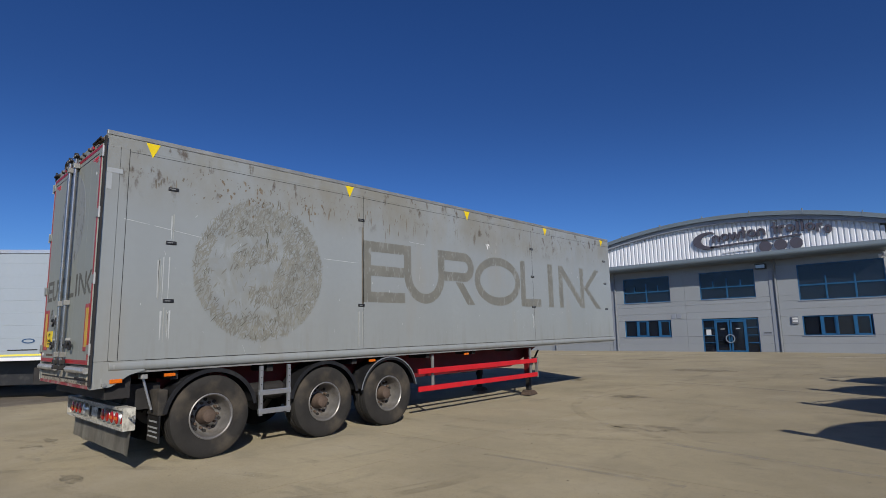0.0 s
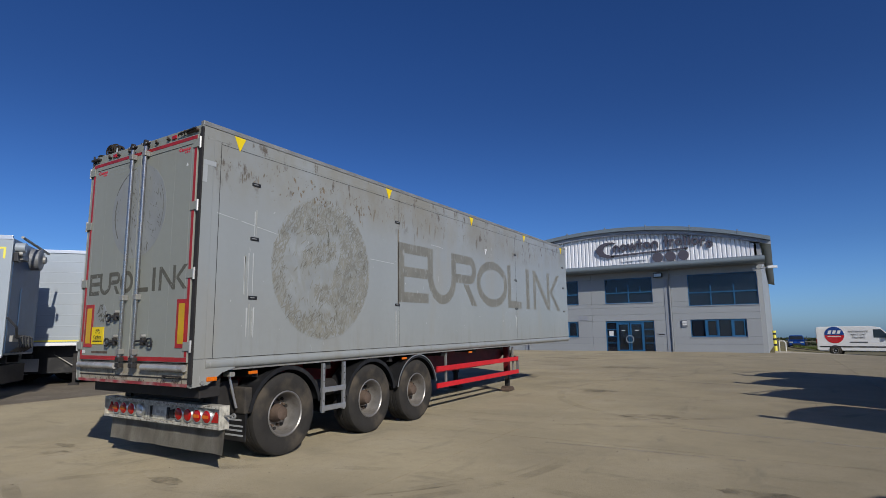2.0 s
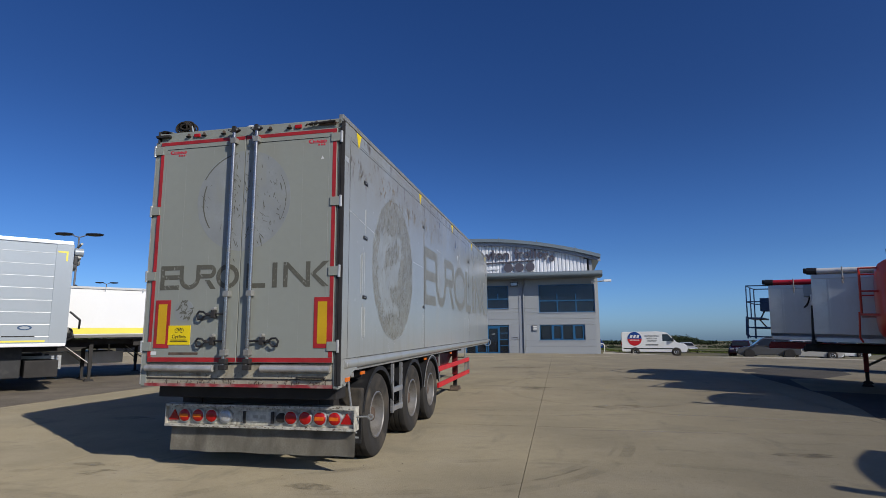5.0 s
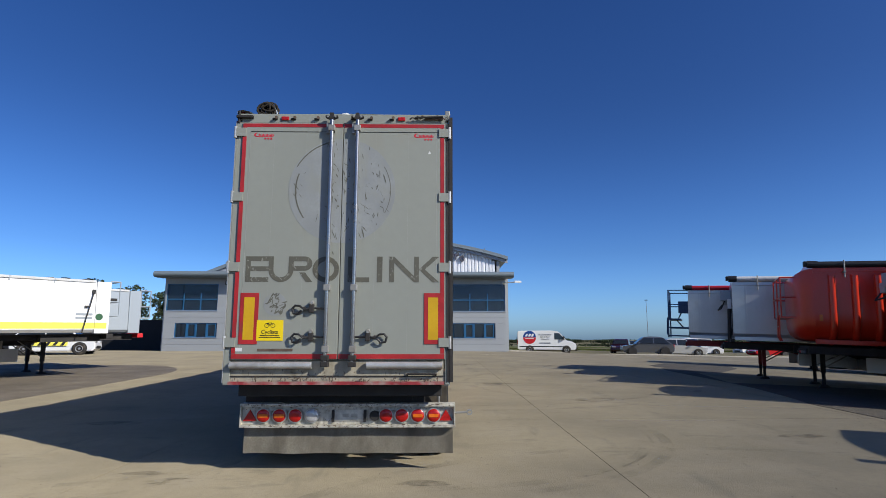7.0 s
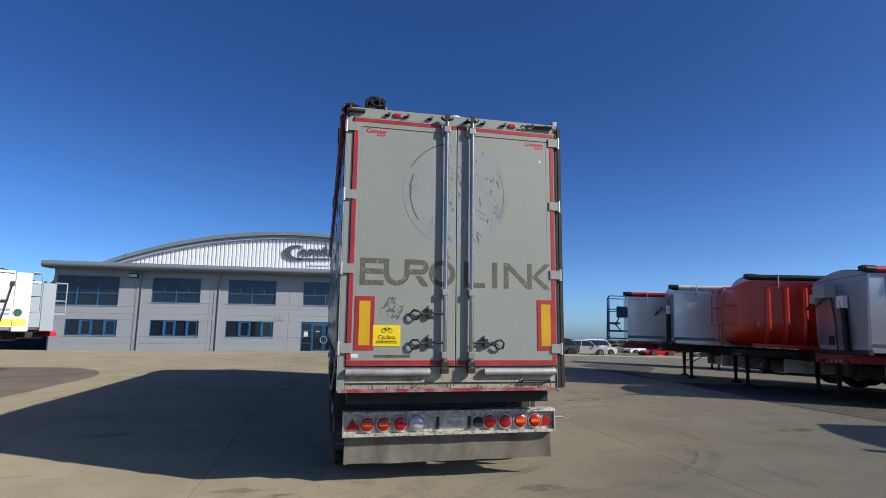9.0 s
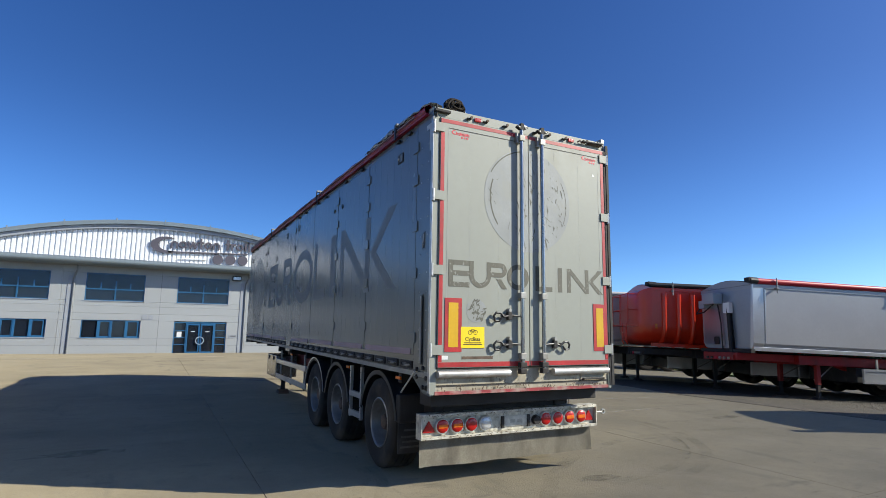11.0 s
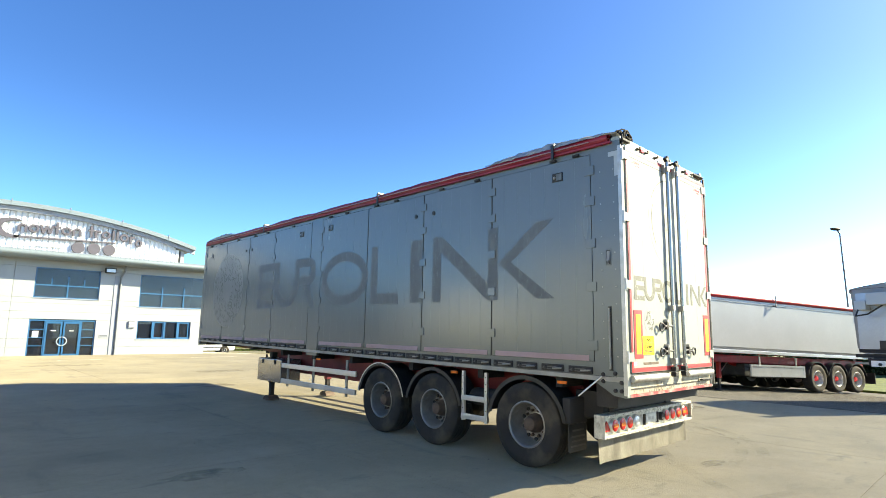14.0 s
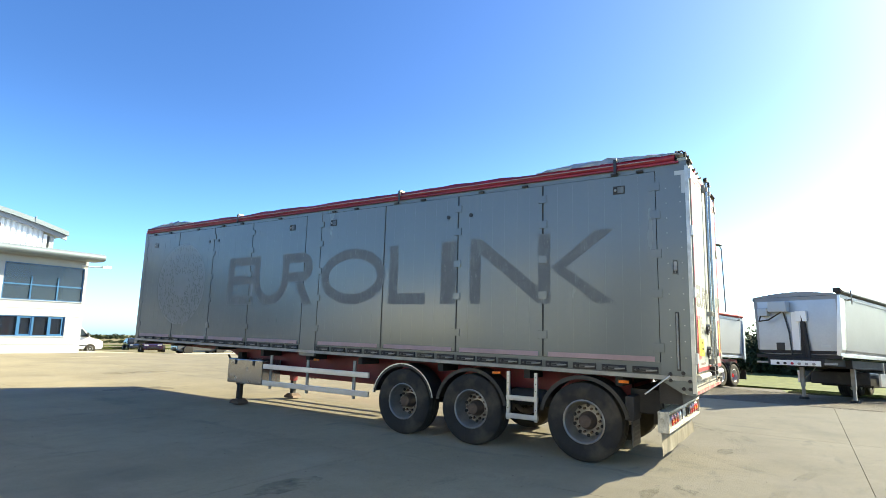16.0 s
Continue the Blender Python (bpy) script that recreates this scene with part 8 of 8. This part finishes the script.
lamp_post("twin-arm lamp post far beyond the bulk trailers", -51.7, 60.4, 8.5, [(0.9, 0.35), (-0.9, -0.35)])
lamp_post("slim mast beside the field", 19.8, 65.0, 6.3, [(0.02, 0.0)], 0.5)

fence = thing("site_fence", "black close-boarded site fence beside the office", "fence")
for k in range(14):
    x0 = -27.6 - 1.5 * k
    yy = 41.0 + 0.25 * k
    part("fence_panel", box(x0 - 1.47, x0, yy, yy + 0.05, 0.5, 3.05), M_FENCE, fence)
    part("fence_post", box(x0, x0 + 0.08, yy - 0.03, yy + 0.09, 0.5, 3.15), M_FENCE, fence)
bol = thing("barrier_post", "yellow barrier post with black bands at the office corner", "post")
part("post", rod((-1.4, 45.0, 0.5), (-1.4, 45.0, 2.0), 0.11, 14), M_STRIPE, bol)
for z in (0.9, 1.3, 1.7):
    part("black_band", rod((-1.4, 45.0, z), (-1.4, 45.0, z + 0.15), 0.113, 14), M_BLACK, bol)
hoop = thing("cycle_hoop", "white steel hoop rail beside the office", "rail")
part("hoop", bent([(-1.15, 45.2, 0.2), (-1.15, 45.2, 1.25), (-0.85, 45.2, 1.25), (-0.75, 45.2, 1.1), (-0.75, 45.2, 0.2)], 0.03, 8), M_WHITE, hoop)


def leaf_cloud(rng, centre, radii, n, size, verts, faces):
    """Small leaf clumps scattered through a lumpy volume."""
    lobes = [(Vector((rng.gauss(0, 0.45), rng.gauss(0, 0.45), rng.gauss(0, 0.4))), rng.uniform(0.35, 0.6)) for _ in range(9)]
    for _ in range(n):
        c, r = rng.choice(lobes)
        d = Vector((rng.gauss(0, 1), rng.gauss(0, 1), rng.gauss(0, 1))).normalized() * r * rng.uniform(0.75, 1.05)
        p = c + d
        q = Vector((centre[0] + p.x * radii[0], centre[1] + p.y * radii[1], centre[2] + p.z * radii[2]))
        for _ in range(2):
            a, b = Vector((rng.gauss(0, 1), rng.gauss(0, 1), rng.gauss(0, 1))) * size * 0.6, Vector((rng.gauss(0, 1), rng.gauss(0, 1), rng.gauss(0, 1))) * size * 0.6
            i = len(verts)
            verts += [q + a, q + b, q - a * 0.7, q - b * 0.8]
            faces.append((i, i + 1, i + 2, i + 3))


def tree(x, y, height, spread, seed, label):
    rng = random.Random(seed)
    z = gz(x, y) - 0.1
    t = thing("tree", label, "tree", Matrix.Translation((x, y, z)), "trees")
    tr = rod((0, 0, 0), (0.1, 0, height * 0.5), 0.22, 10, None, 0.12)
    for k in range(5):
        a = rng.uniform(0, 6.28)
        rod((0.05, 0, height * (0.3 + 0.05 * k)), (math.cos(a) * spread * 0.5, math.sin(a) * spread * 0.5, height * (0.6 + 0.06 * k)), 0.08, 6, tr, 0.03)
    part("trunk", tr, M_BARK, t)
    verts, faces = [], []
    leaf_cloud(rng, (0, 0, height * 0.62), (spread * 0.75, spread * 0.75, height * 0.34), 1500, 0.16, verts, faces)
    me = bpy.data.meshes.new("crown")
    me.from_pydata(verts, [], faces)
    part("crown", me, M_LEAF, t)


for n, (x, y, h, s) in enumerate(((-37.5, 50, 6.6, 4.0), (-34.2, 52, 6.4, 3.6), (-31.5, 53, 6.0, 3.5), (-41, 52, 6.8, 4.0), (-45.5, 53, 6.2, 4.0))):
    tree(x, y, h, s, 20 + n, "dark leafy tree behind the site fence")


def woods(name, label, n, spot, size, seed, leaves=46):
    """A far hedge or wood: thousands of leaf clumps in one mesh."""
    rng = random.Random(seed)
    verts, faces = [], []
    for _ in range(n):
        x, y, z0, h, w = spot(rng)
        leaf_cloud(rng, (x, y, z0 + h * 0.5), (w, w, h * 0.55), leaves, size, verts, faces)
    me = bpy.data.meshes.new(name)
    me.from_pydata(verts, [], faces)
    me.materials.append(M_LEAF)
    return tagged(new(name, me), label, "trees", kind="stuff")


def along(x0, y0, x1, y1, zb, h0, h1, w):
    def spot(r):
        f = r.random()
        return x0 + (x1 - x0) * f, y0 + (y1 - y0) * f, zb, r.uniform(h0, h1), w * r.uniform(0.7, 1.3)
    return spot


woods("field_hedge", "low dark hedges across the fields", 420, along(-20, 150, 330, 120, -0.3, 0.4, 0.9, 1.6), 0.17, 1, 60)
woods("field_hedge", "far hedge line at the horizon", 520, along(-150, 330, 520, 300, -0.4, 1.2, 2.2, 4), 0.4, 2, 70)
woods("far_wood", "low wooded rise on the horizon", 520, lambda r: (lambda f: (54 + 34 * f, r.uniform(385, 410), -0.5, (1.6 + 3.6 * math.sin(math.pi * f) ** 0.7) * r.uniform(0.7, 1.0), 2.4))(r.random()), 0.42, 3)
woods("yard_hedge", "dark hedge behind the grass verge", 200, along(33, -45, 36, 40, -0.7, 2.2, 2.5, 1.1), 0.17, 4, 170)
woods("yard_hedge", "dark dense hedge closing off the grass verge", 230, along(29, -32, 30, 9, -0.75, 2.0, 2.25, 0.9), 0.15, 14, 220)
woods("yard_hedge", "bushes standing behind the parking row", 26, along(44, -6, 46, 12, -0.6, 2.7, 3.3, 2.0), 0.17, 5, 420)
woods("left_hedge", "dark trees along the far side of the site", 90, along(-160, 40, -60, 110, 0.2, 4.0, 6.5, 4), 0.9, 6)

# ---------------------------------------------------------------- concrete bays of the yard
lines_x = [-47 + 6 * i for i in range(11)] + [16, 22, 28, 34]
lines_y = [-36 + 6 * i for i in range(13)] + [38]
for xa, xb in zip(lines_x, lines_x[1:]):
    for ya, yb in zip(lines_y, lines_y[1:]):
        bm = bmesh.new()
        g = 0.004
        c = [(xa + g, ya + g), (xb - g, ya + g), (xb - g, yb - g), (xa + g, yb - g)]
        hi = [bm.verts.new((x, y, gz(x, y))) for x, y in c]
        lo = [bm.verts.new((x, y, gz(x, y) - 0.1)) for x, y in c]
        bm.faces.new(hi)
        for i in range(4):
            bm.faces.new((lo[i], lo[(i + 1) % 4], hi[(i + 1) % 4], hi[i]))
        part("concrete_bay", bm, M_CONCRETE, yard)
